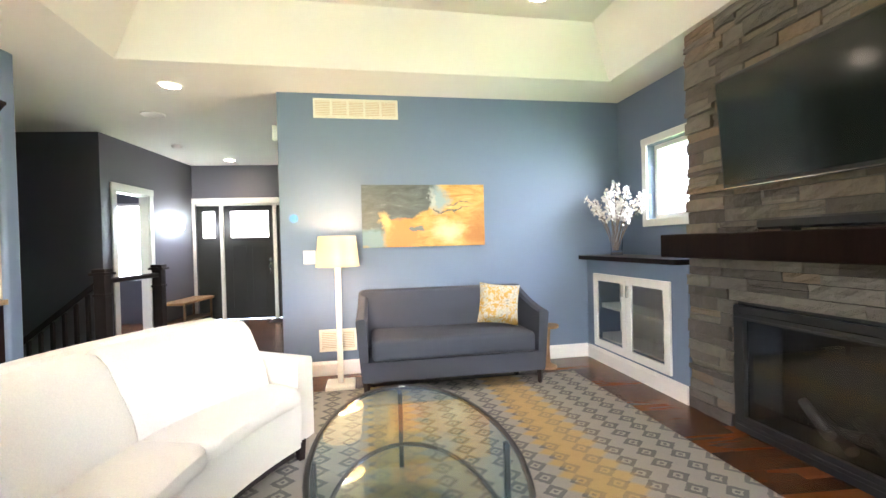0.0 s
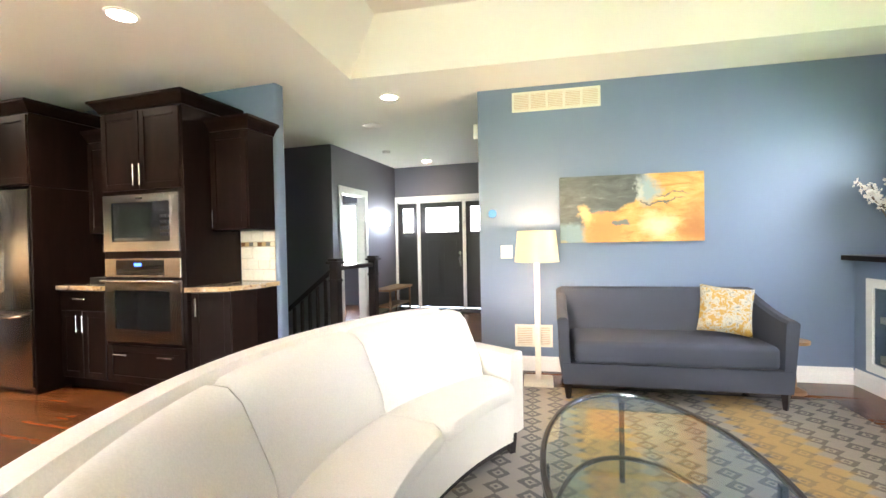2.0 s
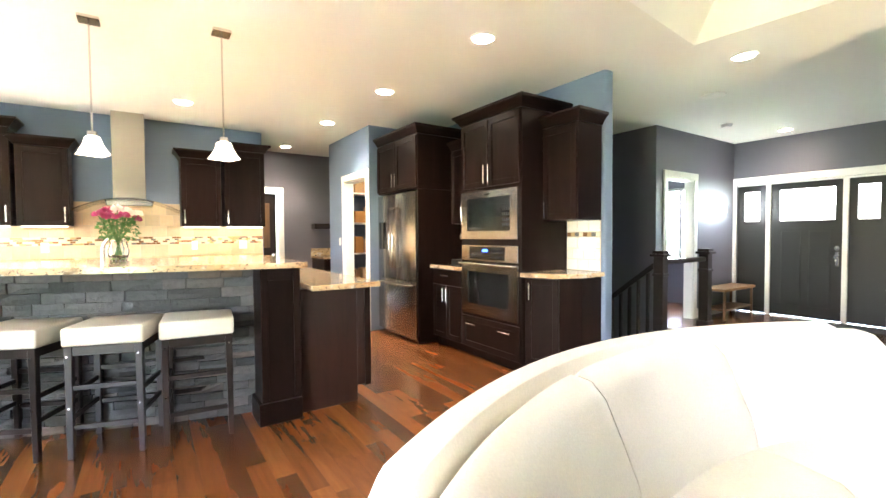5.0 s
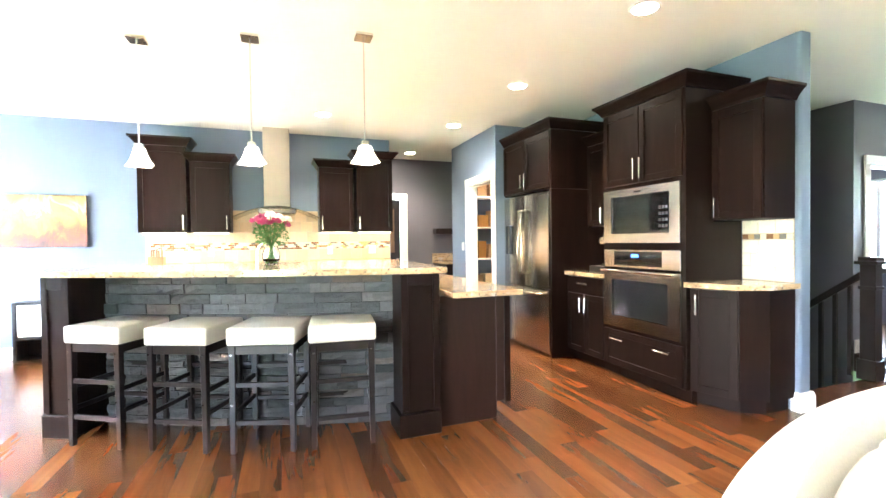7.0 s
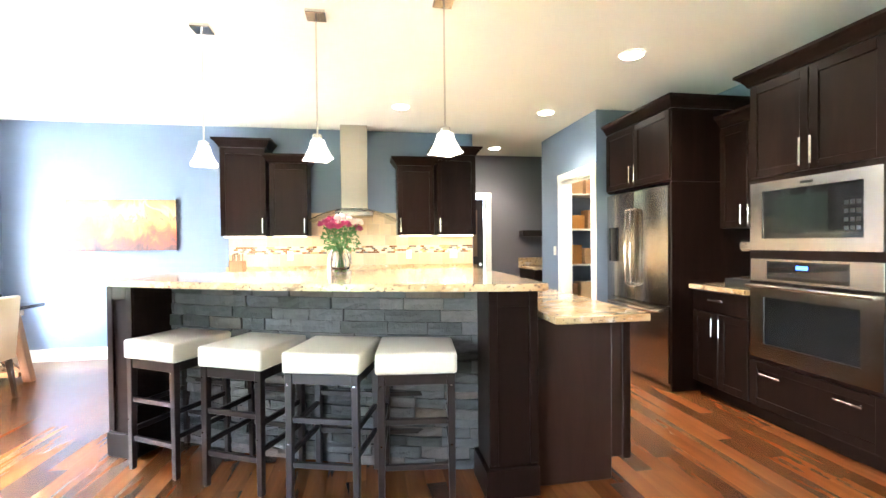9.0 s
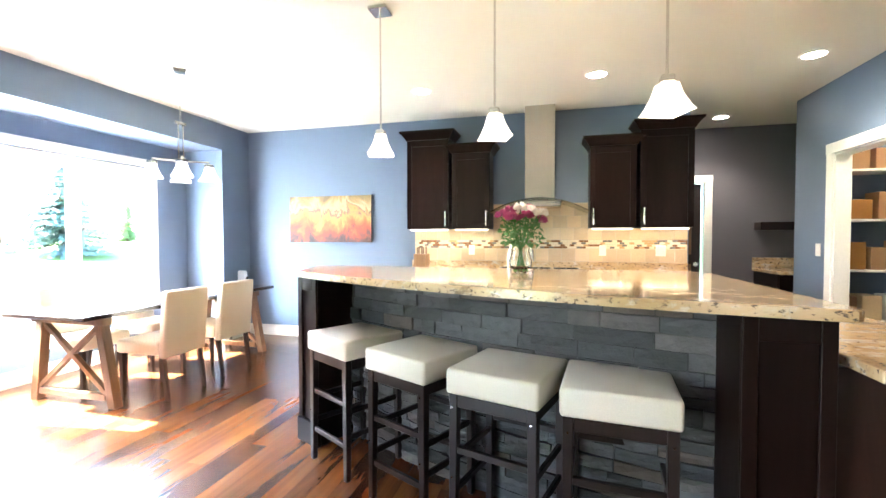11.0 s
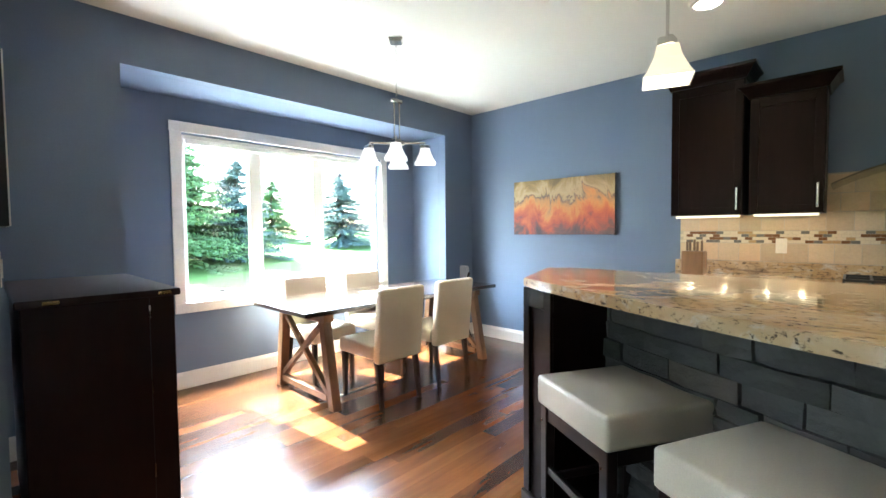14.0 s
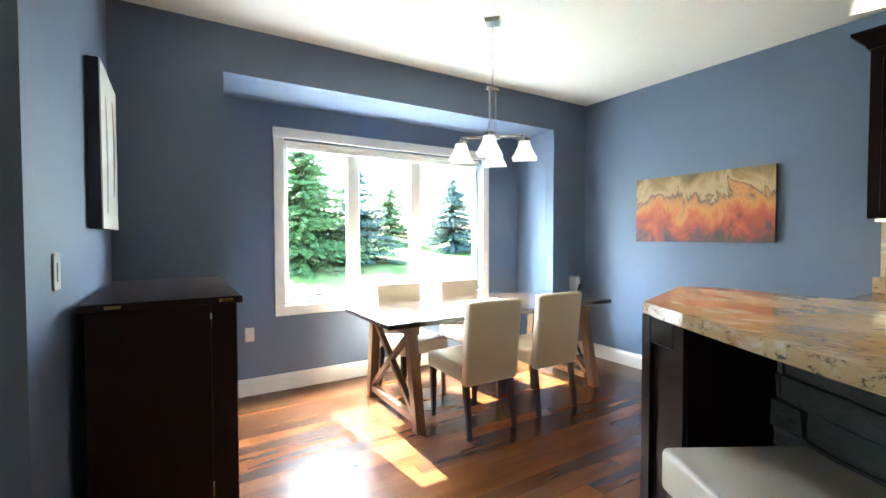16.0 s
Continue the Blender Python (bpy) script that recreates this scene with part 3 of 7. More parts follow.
bm.faces.new(tv)
box(bm, (-10.2, -4.4, TZ + 0.012), (1.8, 8.7, TZ + 0.1))
structure("ceiling", bm, CEILING, "white painted ceiling with a raised tray", "ceiling")

# ---- skirting and casings ----
SKIRT = [(0, 0), (0.016, 0), (0.016, 0.11), (0.010, 0.125), (0.006, 0.14), (0, 0.14)]


def skirting(name, path):
    bm = bmesh.new()
    sweep(bm, path, SKIRT)
    structure(name, bm, WHITE_TRIM, "white painted baseboard along the wall", "baseboard")


skirting("baseboard", [(-2.822, 8.4), (-2.822, 4.90)])
known = {ob.name for ob in bpy.data.objects}
skirting("baseboard", [(-2.852, 5.03), (-2.852, 4.898), (0.285, 4.898)])
askew(*made_since(known))
skirting("baseboard", [(-4.437, -1.82), (-4.437, -3.578), (-5.062, -3.578), (-5.062, -4.138), (-8.158, -4.138), (-8.158, -3.578), (-8.648, -3.578), (-8.648, -1.25)])
skirting("baseboard", [(-4.55, 3.868), (-4.498, 3.868), (-4.498, 4.002), (-4.60, 4.002)])
skirting("baseboard", [(-5.348, 6.2), (-5.348, 6.35)])
skirting("baseboard", [(-5.348, 7.28), (-5.348, 8.45)])


def casing(name, face, u0, u1, z0, z1, width=0.095, sill=False, label="white painted door casing"):
    """Flat boards round an opening, with a thicker head."""
    bm = bmesh.new()
    face.box(bm, u0 - width, u0, 0.002, 0.022, z0, z1, 0.003)
    face.box(bm, u1, u1 + width, 0.002, 0.022, z0, z1, 0.003)
    face.box(bm, u0 - width - 0.004, u1 + width + 0.004, 0.002, 0.026, z1, z1 + width, 0.003)
    if sill:
        face.box(bm, u0 - width, u1 + width, 0.002, 0.024, z0 - width, z0, 0.003)
    structure(name, bm, WHITE_TRIM, label, "trim")


def jamb(name, face, u0, u1, z0, z1, depth, floor=True):
    bm = bmesh.new()
    t = 0.018
    face.box(bm, u0 + 0.002, u0 + t, -depth, 0.004, z0, z1 - 0.002)
    face.box(bm, u1 - t, u1 - 0.002, -depth, 0.004, z0, z1 - 0.002)
    face.box(bm, u0 + t, u1 - t, -depth, 0.004, z1 - t, z1 - 0.002)
    if not floor:
        face.box(bm, u0 + t, u1 - t, -depth, 0.004, z0 + 0.002, z0 + t)
    structure(name, bm, WHITE_TRIM, "white painted jamb lining", "trim")


casing("trim_pantry", PANTRY, -8.28, -7.52, 0, 2.07)
jamb("trim_pantry_jamb", PANTRY, -8.28, -7.52, 0, 2.07, 0.12)
HALLDOOR = Face(-5.35, 0, (0, 1))
casing("trim_study", HALLDOOR, 6.45, 7.18, 0, 2.06)
jamb("trim_study_jamb", HALLDOOR, 6.45, 7.18, 0, 2.06, 0.12)
BACKHALL = Face(-10.0, 0, (0, 1))
casing("trim_back_hall", BACKHALL, 1.45, 2.37, 0, 2.03)
casing("trim_bay_window", BAY, 5.56, 7.64, 0.72, 2.14, 0.085, True, "white painted window casing")
known = {ob.name for ob in bpy.data.objects}
casing("trim_east_window", EAST, -4.40, -3.47, 1.44, 2.165, 0.07, True, "white painted window casing")
askew(*made_since(known))
ENTRY = Face(0, 8.5, (1, 0))
casing("trim_entry", ENTRY, -5.30, -3.52, 0, 2.06, 0.1)

# ---- windows ----


def window(name, face, us, z0, z1, depth, bar, label):
    """A fixed window: outer frame, mullions between the panes, and the panes."""
    mid = (us[0] + us[-1]) / 2
    base = face.at(mid, -depth, z0)
    win = thing(name, label, "window", base, kind="structure")
    bm = bmesh.new()
    face.box(bm, us[0] + 0.003, us[0] + 0.045, -depth - 0.05, -depth, z0 + 0.003, z1 - 0.003, 0.004)
    face.box(bm, us[-1] - 0.045, us[-1] - 0.003, -depth - 0.05, -depth, z0 + 0.003, z1 - 0.003, 0.004)
    face.box(bm, us[0] + 0.045, us[-1] - 0.045, -depth - 0.05, -depth, z0 + 0.003, z0 + 0.05, 0.004)
    face.box(bm, us[0] + 0.045, us[-1] - 0.045, -depth - 0.05, -depth, z1 - 0.05, z1 - 0.003, 0.004)
    part("window_frame", bm, WHITE_TRIM, win)
    for u in us[1:-1]:
        bm = bmesh.new()
        face.box(bm, u - bar / 2, u + bar / 2, -depth - 0.05, -depth + 0.002, z0 + 0.05, z1 - 0.05, 0.006)
        part("mullion", bm, WHITE_TRIM, win)
    for a, b in zip(us, us[1:]):
        bm = bmesh.new()
        face.box(bm, a + 0.04, b - 0.04, -depth - 0.03, -depth - 0.025, z0 + 0.04, z1 - 0.04)
        pane = part("pane", bm, PANE, win)
        pane.visible_shadow = False
        bm = bmesh.new()
        face.box(bm, (a + b) / 2 - 0.035, (a + b) / 2 + 0.035, -depth, -depth + 0.015, z0 + 0.055, z0 + 0.075, 0.004)
        part("latch", bm, GUNMETAL, win, "dark metal window crank")
    return win


window("window_1", BAY, [5.56, 6.20, 6.86, 7.64], 0.72, 2.14, 0.07, 0.12, "three-pane white framed dining window")
askew(window("window_2", EAST, [-4.40, -3.47], 1.44, 2.165, 0.07, 0.05, "small white framed window by the fireplace"))
window("window_3", Face(0, 8.5, (1, 0)), [-6.8, -6.25, -5.7], 0.75, 2.1, 0.06, 0.06, "bright white framed study window")
blind = thing("window_blind", "raised white cellular blind under the window head", "blind", (-6.6, -4.170, 2.06))
bm = bmesh.new()
box(bm, (-7.62, -4.205, 2.095), (-5.58, -4.155, 2.128), 0.004)
part("headrail", bm, WHITE_TRIM, blind)
for k in range(3):
    bm = bmesh.new()
    box(bm, (-7.60, -4.20, 2.068 - 0.013 * k + 0.014), (-5.60, -4.16, 2.092 - 0.013 * k), 0.004)
    part("slat", bm, WHITE_TRIM, blind)


# ---- living room ----
def curved_sofa():
    CX, CY, RB = -1.10, 1.975, 1.95
    sofa = thing("curved_sofa", "cream-white leather curved sofa with loose back cushions", "sofa", (-2.8, 1.975, 0))

    def spot(degrees, out):
        """The place on the back's arc at an angle, moved outward along a ray that fans less than the arc does."""
        t = radians(degrees)
        p = 0.62 * t
        if out < -0.3:
            out *= 1 - 0.15 * (degrees / 36) ** 2
        return CX - RB * math.cos(t) - out * math.cos(p), CY + RB * math.sin(t) + out * math.sin(p)

    def arc_solid(a0, a1, steps, section, round_ends=0.0, puff=0.0, flat=0.86):
        """Carries an (outward, height) section along the arc between two angles."""
        bm = bmesh.new()
        rings = []
        om, zm = sum(o for o, z in section) / len(section), min(z for o, z in section)
        for k in range(steps + 1):
            f = k / steps
            squash = 1.0
            if round_ends:
                e = min(f, 1 - f) / round_ends
                squash = math.sqrt(1 - (1 - min(1, e)) ** 2) * (1 - flat) + flat if e < 1 else 1.0
            swell = 1 + puff * math.sin(math.pi * f)
            rings.append([bm.verts.new((*spot(a0 + (a1 - a0) * f, om + (o - om) * squash * swell), zm + (z - zm) * (0.5 + 0.5 * squash))) for o, z in section])
        m = len(section)
        for p, q in zip(rings, rings[1:]):
            for j in range(m):
                bm.faces.new((p[j], p[(j + 1) % m], q[(j + 1) % m], q[j]))
        bm.faces.new(rings[0][::-1])
        bm.faces.new(rings[-1])
        return bm
    base = arc_solid(-37, 37, 32, [(-0.52, 0.12), (0.06, 0.12), (0.10, 0.16), (0.105, 0.40), (-0.53, 0.40), (-0.535, 0.30)])
    part("base", base, LEATHER, sofa, smooth=True)
    bm = arc_solid(-36, 36, 24, [(-0.50, 0.08), (0.05, 0.08), (0.05, 0.119), (-0.50, 0.119)])
    part("plinth", bm, DARK_WOOD, sofa, "dark recessed plinth")
    back = arc_solid(-36.5, 36.5, 36, [(-0.045, 0.38), (0.095, 0.38), (0.115, 0.60), (0.13, 0.76), (0.127, 0.82), (0.108, 0.85), (0.07, 0.86), (0.03, 0.85), (0.01, 0.80), (-0.025, 0.60)], 0.02)
    part("backrest", back, LEATHER, sofa, smooth=True)
    edges = [-36.2, -12, 12, 36.2]
    for a, b in zip(edges, edges[1:]):
        cushion = arc_solid(a + 0.06, b - 0.06, 16, [(-0.575, 0.385), (-0.10, 0.385), (-0.085, 0.44), (-0.12, 0.475), (-0.35, 0.487), (-0.54, 0.475), (-0.58, 0.45), (-0.588, 0.42)], 0.05)
        part("seat_cushion", cushion, LEATHER, sofa, smooth=True)
    for a, b in zip(edges, edges[1:]):
        pillow = arc_solid(a + 0.08, b - 0.08, 24, [(-0.275, 0.475), (-0.085, 0.475), (-0.025, 0.60), (0.0, 0.72), (-0.01, 0.815), (-0.045, 0.85), (-0.095, 0.845), (-0.145, 0.80), (-0.205, 0.68), (-0.255, 0.57)], 0.06, 0.03, 0.93)
        part("back_cushion", pillow, LEATHER, sofa, smooth=True)
    for sign in (1, -1):
        bm = bmesh.new()
        front, rear = Vector((-2.22, CY + sign * 1.20)), Vector((-2.82, CY + sign * 1.43))
        side = Vector((rear.y - front.y, front.x - rear.x)).normalized() * 0.15
        if side.y * sign > 0:
            side = -side
        rings = []
        for k in range(11):
            f = k / 10
            p = front.lerp(rear, f)
            z = 0.60 + 0.025 * f + 0.12 * max(0, (f - 0.55) / 0.45) ** 1.8
            rings.append([bm.verts.new((*(p + side * w), h)) for w, h in ((1, 0.12), (0, 0.12), (0, z - 0.028), (0.06, z - 0.008), (0.2, z), (0.8, z), (0.94, z - 0.008), (1, z - 0.028))])
        for p, q in zip(rings, rings[1:]):
            for j in range(8):
                bm.faces.new((p[j], p[(j + 1) % 8], q[(j + 1) % 8], q[j]))
        bm.faces.new(rings[0])
        bm.faces.new(rings[-1][::-1])
        part("armrest", bm, LEATHER, sofa, smooth=True)
    for x, y in ((-2.28, 1.10), (-2.28, -1.10), (-2.80, 1.30), (-2.80, -1.30), (-2.60, 0.0), (-3.05, 0.0)):
        bm = bmesh.new()
        cyl(bm, (x, CY + y, 0.012), (x, CY + y, 0.13), 0.024, 0.034, 4)
        part("leg", bm, DARK_WOOD, sofa, "dark wooden leg")


curved_sofa()


def loveseat():
    X0, X1, YF, YB = -2.13, -0.51, 4.09, 4.84
    love = thing("loveseat", "charcoal upholstered loveseat with tapered dark legs", "loveseat", ((X0 + X1) / 2, 4.5, 0))
    bm = bmesh.new()
    box(bm, (X0 + 0.02, YF + 0.02, 0.13), (X1 - 0.02, YB, 0.30), 0.015, 2)
    part("base", bm, CHARCOAL, love, smooth=True)
    bm = bmesh.new()
    box(bm, (X0 + 0.11, YF, 0.302), (X1 - 0.11, YB - 0.18, 0.475), 0.04, 4)
    for v in bm.verts:
        if v.co.z > 0.45:
            v.co.z += 0.02 * (1 - ((v.co.x - (X0 + X1) / 2) / 0.7) ** 2)
    part("seat_cushion", bm, CHARCOAL, love, smooth=True)
    bm = bmesh.new()
    box(bm, (X0 + 0.02, YB - 0.17, 0.30), (X1 - 0.02, YB - 0.02, 0.83), 0.03, 3)
    for v in bm.verts:
        v.co.y += (v.co.z - 0.3) * 0.10 - 0.05
    part("backrest", bm, CHARCOAL, love, smooth=True)
    for sign, x in ((-1, X0), (1, X1)):
        bm = bmesh.new()
        rings = []
        for k in range(9):
            f = k / 8
            y = YF + 0.03 + (YB - 0.09 - YF) * f
            z = 0.655 + 0.165 * f ** 1.5
            t = 0.085
            flare = sign * 0.02 * (1 - f)
            a, b = x - sign * t + flare, x + flare
            rings.append([bm.verts.new(c) for c in ((x - sign * t, y, 0.15), (x - sign * 0.02, y, 0.15), (b, y, z - 0.02), (b - sign * 0.02, y, z), (a + sign * 0.02, y, z), (a, y, z - 0.02))])
        for a, b in zip(rings, rings[1:]):
            for j in range(6):
                bm.faces.new((a[j], a[(j + 1) % 6], b[(j + 1) % 6], b[j]))
        bm.faces.new(rings[0])
        bm.faces.new(rings[-1][::-1])
        part("armrest", bm, CHARCOAL, love, smooth=True)
    for x in (X0 + 0.06, X1 - 0.06):
        for y in (YF + 0.06, YB - 0.06):
            bm = bmesh.new()
            cyl(bm, (x, y, 0.002 if y > 4.45 else 0.012), (x, y, 0.14), 0.018, 0.034, 4)
            part("leg", bm, DARK_WOOD, love, "tapered black wooden leg")


known = {ob.name for ob in bpy.data.objects}
loveseat()
pillow = thing("throw_pillow", "gold and grey floral throw pillow on the loveseat", "pillow", (-0.84, 4.43, 0.49))
bm = bmesh.new()
bmesh.ops.create_grid(bm, x_segments=14, y_segments=14, size=0.19)
top_half = list(bm.verts)
for v in top_half:
    u, w = v.co.x / 0.19, v.co.y / 0.19
    v.co.z = 0.075 * ((1 - u ** 4) * (1 - w ** 4)) ** 0.6
    v.co.x *= 1 - 0.07 * (1 - w * w)
    v.co.y *= 1 - 0.07 * (1 - u * u)
other = bmesh.ops.duplicate(bm, geom=bm.faces[:] + bm.verts[:] + bm.edges[:])["geom"]
for v in [g for g in other if isinstance(g, bmesh.types.BMVert)]:
    v.co.z *= -1
bmesh.ops.remove_doubles(bm, verts=bm.verts, dist=0.0005)
bmesh.ops.transform(bm, matrix=pose(-0.84, 4.45, 0.68, 74, 6, -12), verts=bm.verts)
part("pillow_cover", bm, CUSHION, pillow, smooth=True)

# floor lamp
lamp = thing("floor_lamp", "cream floor lamp with a square column and lit drum shade", "floor lamp", (-2.30, 4.5, 0))
bm = boxes(((-2.425, 4.375, 0.0), (-2.175, 4.625, 0.045)), bevel=0.006)
part("base", bm, CREAM, lamp)
bm = boxes(((-2.325, 4.475, 0.045), (-2.275, 4.525, 1.12)), bevel=0.004)
part("column", bm, CREAM, lamp)
bm = bmesh.new()
lathe(bm, -2.30, 4.5, [(0.192, 1.075), (0.165, 1.345), (0.162, 1.345), (0.189, 1.075), (0.192, 1.075)], 32)
part("shade", bm, LAMP_GLOW, lamp, "lit cream fabric shade", True)
bm = bmesh.new()
lathe(bm, -2.30, 4.5, [(0.0, 1.12), (0.016, 1.13), (0.02, 1.16), (0.03, 1.2), (0.0, 1.24)], 12)
part("bulb", bm, CAN_GLOW, lamp, smooth=True)
point_lamp("floor_lamp_light", -2.30, 4.5, 1.30, 1.0, (1.0, 0.72, 0.42), 0.03)


# coffee table
TABLE_X, TABLE_Y = -1.885, 2.245
table = thing("coffee_table", "oval two-tier glass coffee table with a dark metal frame", "coffee table", (TABLE_X, TABLE_Y, 0.012))


def oval_ring(rx, ry, z, w, h, sides=72):
    """A bar bent to an oval hoop, with its edges eased."""
    bm = bmesh.new()
    e = 0.005
    section = [(0, e), (e, 0), (w - e, 0), (w, e), (w, h - e), (w - e, h), (e, h), (0, h - e)]
    rings = []
    for k in range(sides):
        a = math.tau * k / sides
        rings.append([bm.verts.new((TABLE_X + (rx + o) * math.cos(a), TABLE_Y + (ry + o) * math.sin(a), z + u)) for o, u in section])
    for k in range(sides):
        p, q = rings[k], rings[(k + 1) % sides]
        for j in range(8):
            bm.faces.new((p[j], q[j], q[(j + 1) % 8], p[(j + 1) % 8]))
    return bm


def oval_plate(rx, ry, z, h, sides=72):
    bm = bmesh.new()
    slab(bm, [(TABLE_X + rx * math.cos(math.tau * k / sides), TABLE_Y + ry * math.sin(math.tau * k / sides)) for k in range(sides)], z, z + h)
    return bm


part("top_ring", oval_ring(0.385, 0.765, 0.425, 0.022, 0.03), GUNMETAL, table, smooth=True)
part("glass_top", oval_plate(0.384, 0.764, 0.440, 0.010), TABLE_GLASS, table)
part("shelf_ring", oval_ring(0.350, 0.665, 0.135, 0.022, 0.025), GUNMETAL, table, smooth=True)
part("glass_shelf", oval_plate(0.349, 0.664, 0.147, 0.008), TABLE_GLASS, table)
for ux, uy in ((0, 1), (0, -1), (1, 0), (-1, 0)):
    px, py = TABLE_X + ux * 0.384, TABLE_Y + uy * 0.699
    bm = bmesh.new()
    box(bm, (px - 0.012, py - 0.012, 0.012), (px + 0.012, py + 0.012, 0.425), 0.002)
    part("leg", bm, GUNMETAL, table)
    bm = bmesh.new()
    box(bm, (px - 0.010, py - 0.010 - (0.05 if uy < 0 else 0), 0.404), (px + 0.010, py + 0.010 + (0.05 if uy > 0 else 0), 0.424), 0.002)
    part("bracket", bm, GUNMETAL, table)

rug = thing("area_rug", "gold and grey patterned area rug on the floor", "rug", (-1.75, 2.55, 0))
bm = boxes(((-3.55, 0.75, 0.001), (-0.13, 4.4, 0.012)), bevel=0.003)
part("weave", bm, RUG, rug)

# painting and wall fittings


def picture(name, label, face, u0, u1, z0, z1, deep, material, edge):
    pic = thing(name, label, "painting", face.at((u0 + u1) / 2, 0.01, z0))
    bm = bmesh.new()
    face.box(bm, u0, u1, 0.004, deep, z0, z1, 0.002)
    part("stretcher", bm, edge, pic)
    bm = bmesh.new()
    face.box(bm, u0 + 0.001, u1 - 0.001, deep + 0.001, deep + 0.006, z0 + 0.001, z1 - 0.001)
    part("canvas", bm, material, pic)
    return pic


picture("painting", "abstract slate and gold canvas on the blue wall", NORTH, -2.079, -0.844, 1.231, 1.849, 0.035, ART_ABSTRACT, BLACK)


def louvre(name, label, face, u0, u1, z0, z1, bays, slats):
    vent = thing(name, label, "air vent", face.at((u0 + u1) / 2, 0.0, z0), kind="structure")
    bm = bmesh.new()
    b = 0.022
    face.box(bm, u0, u1, 0.003, 0.014, z0, z0 + b, 0.002)
    face.box(bm, u0, u1, 0.003, 0.014, z1 - b, z1, 0.002)
    for k in range(bays + 1):
        u = u0 + (u1 - u0 - b) * k / bays
        face.box(bm, u, u + b, 0.0035, 0.0145, z0 + b, z1 - b, 0.002)
    part("frame", bm, CREAM, vent)
    bm = bmesh.new()
    face.box(bm, u0 + 0.005, u1 - 0.005, 0.001, 0.003, z0 + 0.005, z1 - 0.005)
    part("backing", bm, TRAVERTINE, vent)
    for k in range(slats):
        z = z0 + b + (z1 - z0 - 2 * b) * (k + 0.5) / slats
        bm = bmesh.new()
        face.box(bm, u0 + b, u1 - b, 0.0045, 0.0095, z - 0.004, z + 0.003)
        part("slat", bm, CREAM, vent)


louvre("wall_vent", "wide cream metal wall vent near the ceiling", NORTH, -2.513, -1.699, 2.50, 2.69, 5, 9)
louvre("return_vent", "cream metal return vent above the baseboard", NORTH, -2.518, -2.162, 0.232, 0.448, 2, 10)


def wall_plate(face, u0, u1, z0, z1, gangs, label="ivory light switch on the wall", category="light switch"):
    plate = thing("light_switch" if "switch" in label else "outlet", label, category, face.at((u0 + u1) / 2, 0, z0))
    bm = bmesh.new()
    face.box(bm, u0, u1, 0.002, 0.008, z0, z1, 0.002)
    part("plate", bm, PLATE, plate)
    step = (u1 - u0) / gangs
    for k in range(gangs):
        bm = bmesh.new()
        face.box(bm, u0 + step * (k + 0.28), u0 + step * (k + 0.72), 0.009, 0.012, z0 + (z1 - z0) * 0.24, z1 - (z1 - z0) * 0.24, 0.001)
        part("rocker", bm, PLATE, plate)


wall_plate(NORTH, -2.645, -2.53, 1.09, 1.22, 2)
thermostat = thing("thermostat", "round thermostat with a blue lit face", "thermostat", (-2.717, 4.88, 1.49))
bm = bmesh.new()
cyl(bm, (-2.717, 4.898, 1.53), (-2.717, 4.868, 1.53), 0.042, 0.04, 28)
part("ring", bm, CHROME, thermostat, smooth=True)
bm = bmesh.new()
cyl(bm, (-2.717, 4.867, 1.53), (-2.717, 4.864, 1.53), 0.0395, sides=28)
part("display", bm, glow("thermostat_display", (0.02, 0.35, 0.8), 0.022, (0.02, 0.1, 0.15)), thermostat, "blue lit display")
chime = thing("door_chime", "small white door chime at the hall corner", "chime", (-2.87, 4.95, 2.30))
bm = boxes(((-2.90, 4.92, 2.28), (-2.853, 5.02, 2.43)), bevel=0.006)
part("cover", bm, WHITE_TRIM, chime)

# side table behind the loveseat
side = thing("side_table", "small round wooden pedestal side table beside the loveseat", "side table", (-0.30, 4.6, 0))
bm = bmesh.new()
cyl(bm, (-0.30, 4.6, 0.40), (-0.30, 4.6, 0.425), 0.11, sides=28)
part("tabletop", bm, OAK, side, smooth=True)
bm = bmesh.new()
lathe(bm, -0.30, 4.6, [(0.0, 0.0), (0.09, 0.0), (0.085, 0.02), (0.025, 0.05), (0.018, 0.2), (0.03, 0.38), (0.03, 0.4), (0.0, 0.4)], 20)
part("pedestal", bm, OAK, side, smooth=True)

# ---- fireplace wall ----
FP = Face(0.30, 0, (0, -1))
chimney = thing("fireplace", "ledge-stone fireplace with a black firebox and dark mantel", "fireplace", (0.5, 2.3, 0))
bm = bmesh.new()
wall(bm, Face(0.33, 0, (0, -1)), -3.40, -1.30, 0, H, 0.37, [(-2.985, -1.905, 0.002, 0.81)])
backing = part("stone_backing", bm, MORTAR, chimney)
bm = bmesh.new()
wall(bm, Face(0.288, 0, (0, -1)), -2.985, -1.905, 0.004, 0.81, 0.027, [(-2.915, -1.975, 0.10, 0.72)])
part("firebox_surround", bm, BLACK, chimney, "black metal surround")
bm = bmesh.new()
FP.box(bm, -2.975, -1.915, 0.013, 0.022, 0.735, 0.765, 0.003)
part("louvre", bm, BLACK, chimney)
bm = bmesh.new()
FP.box(bm, -2.975, -1.915, 0.013, 0.02, 0.045, 0.07, 0.003)
part("louvre", bm, BLACK, chimney)
bm = bmesh.new()
FP.box(bm, -2.915, -1.975, -0.03, -0.022, 0.10, 0.72)
part("firebox_glass", bm, GLASS, chimney)
bm = bmesh.new()
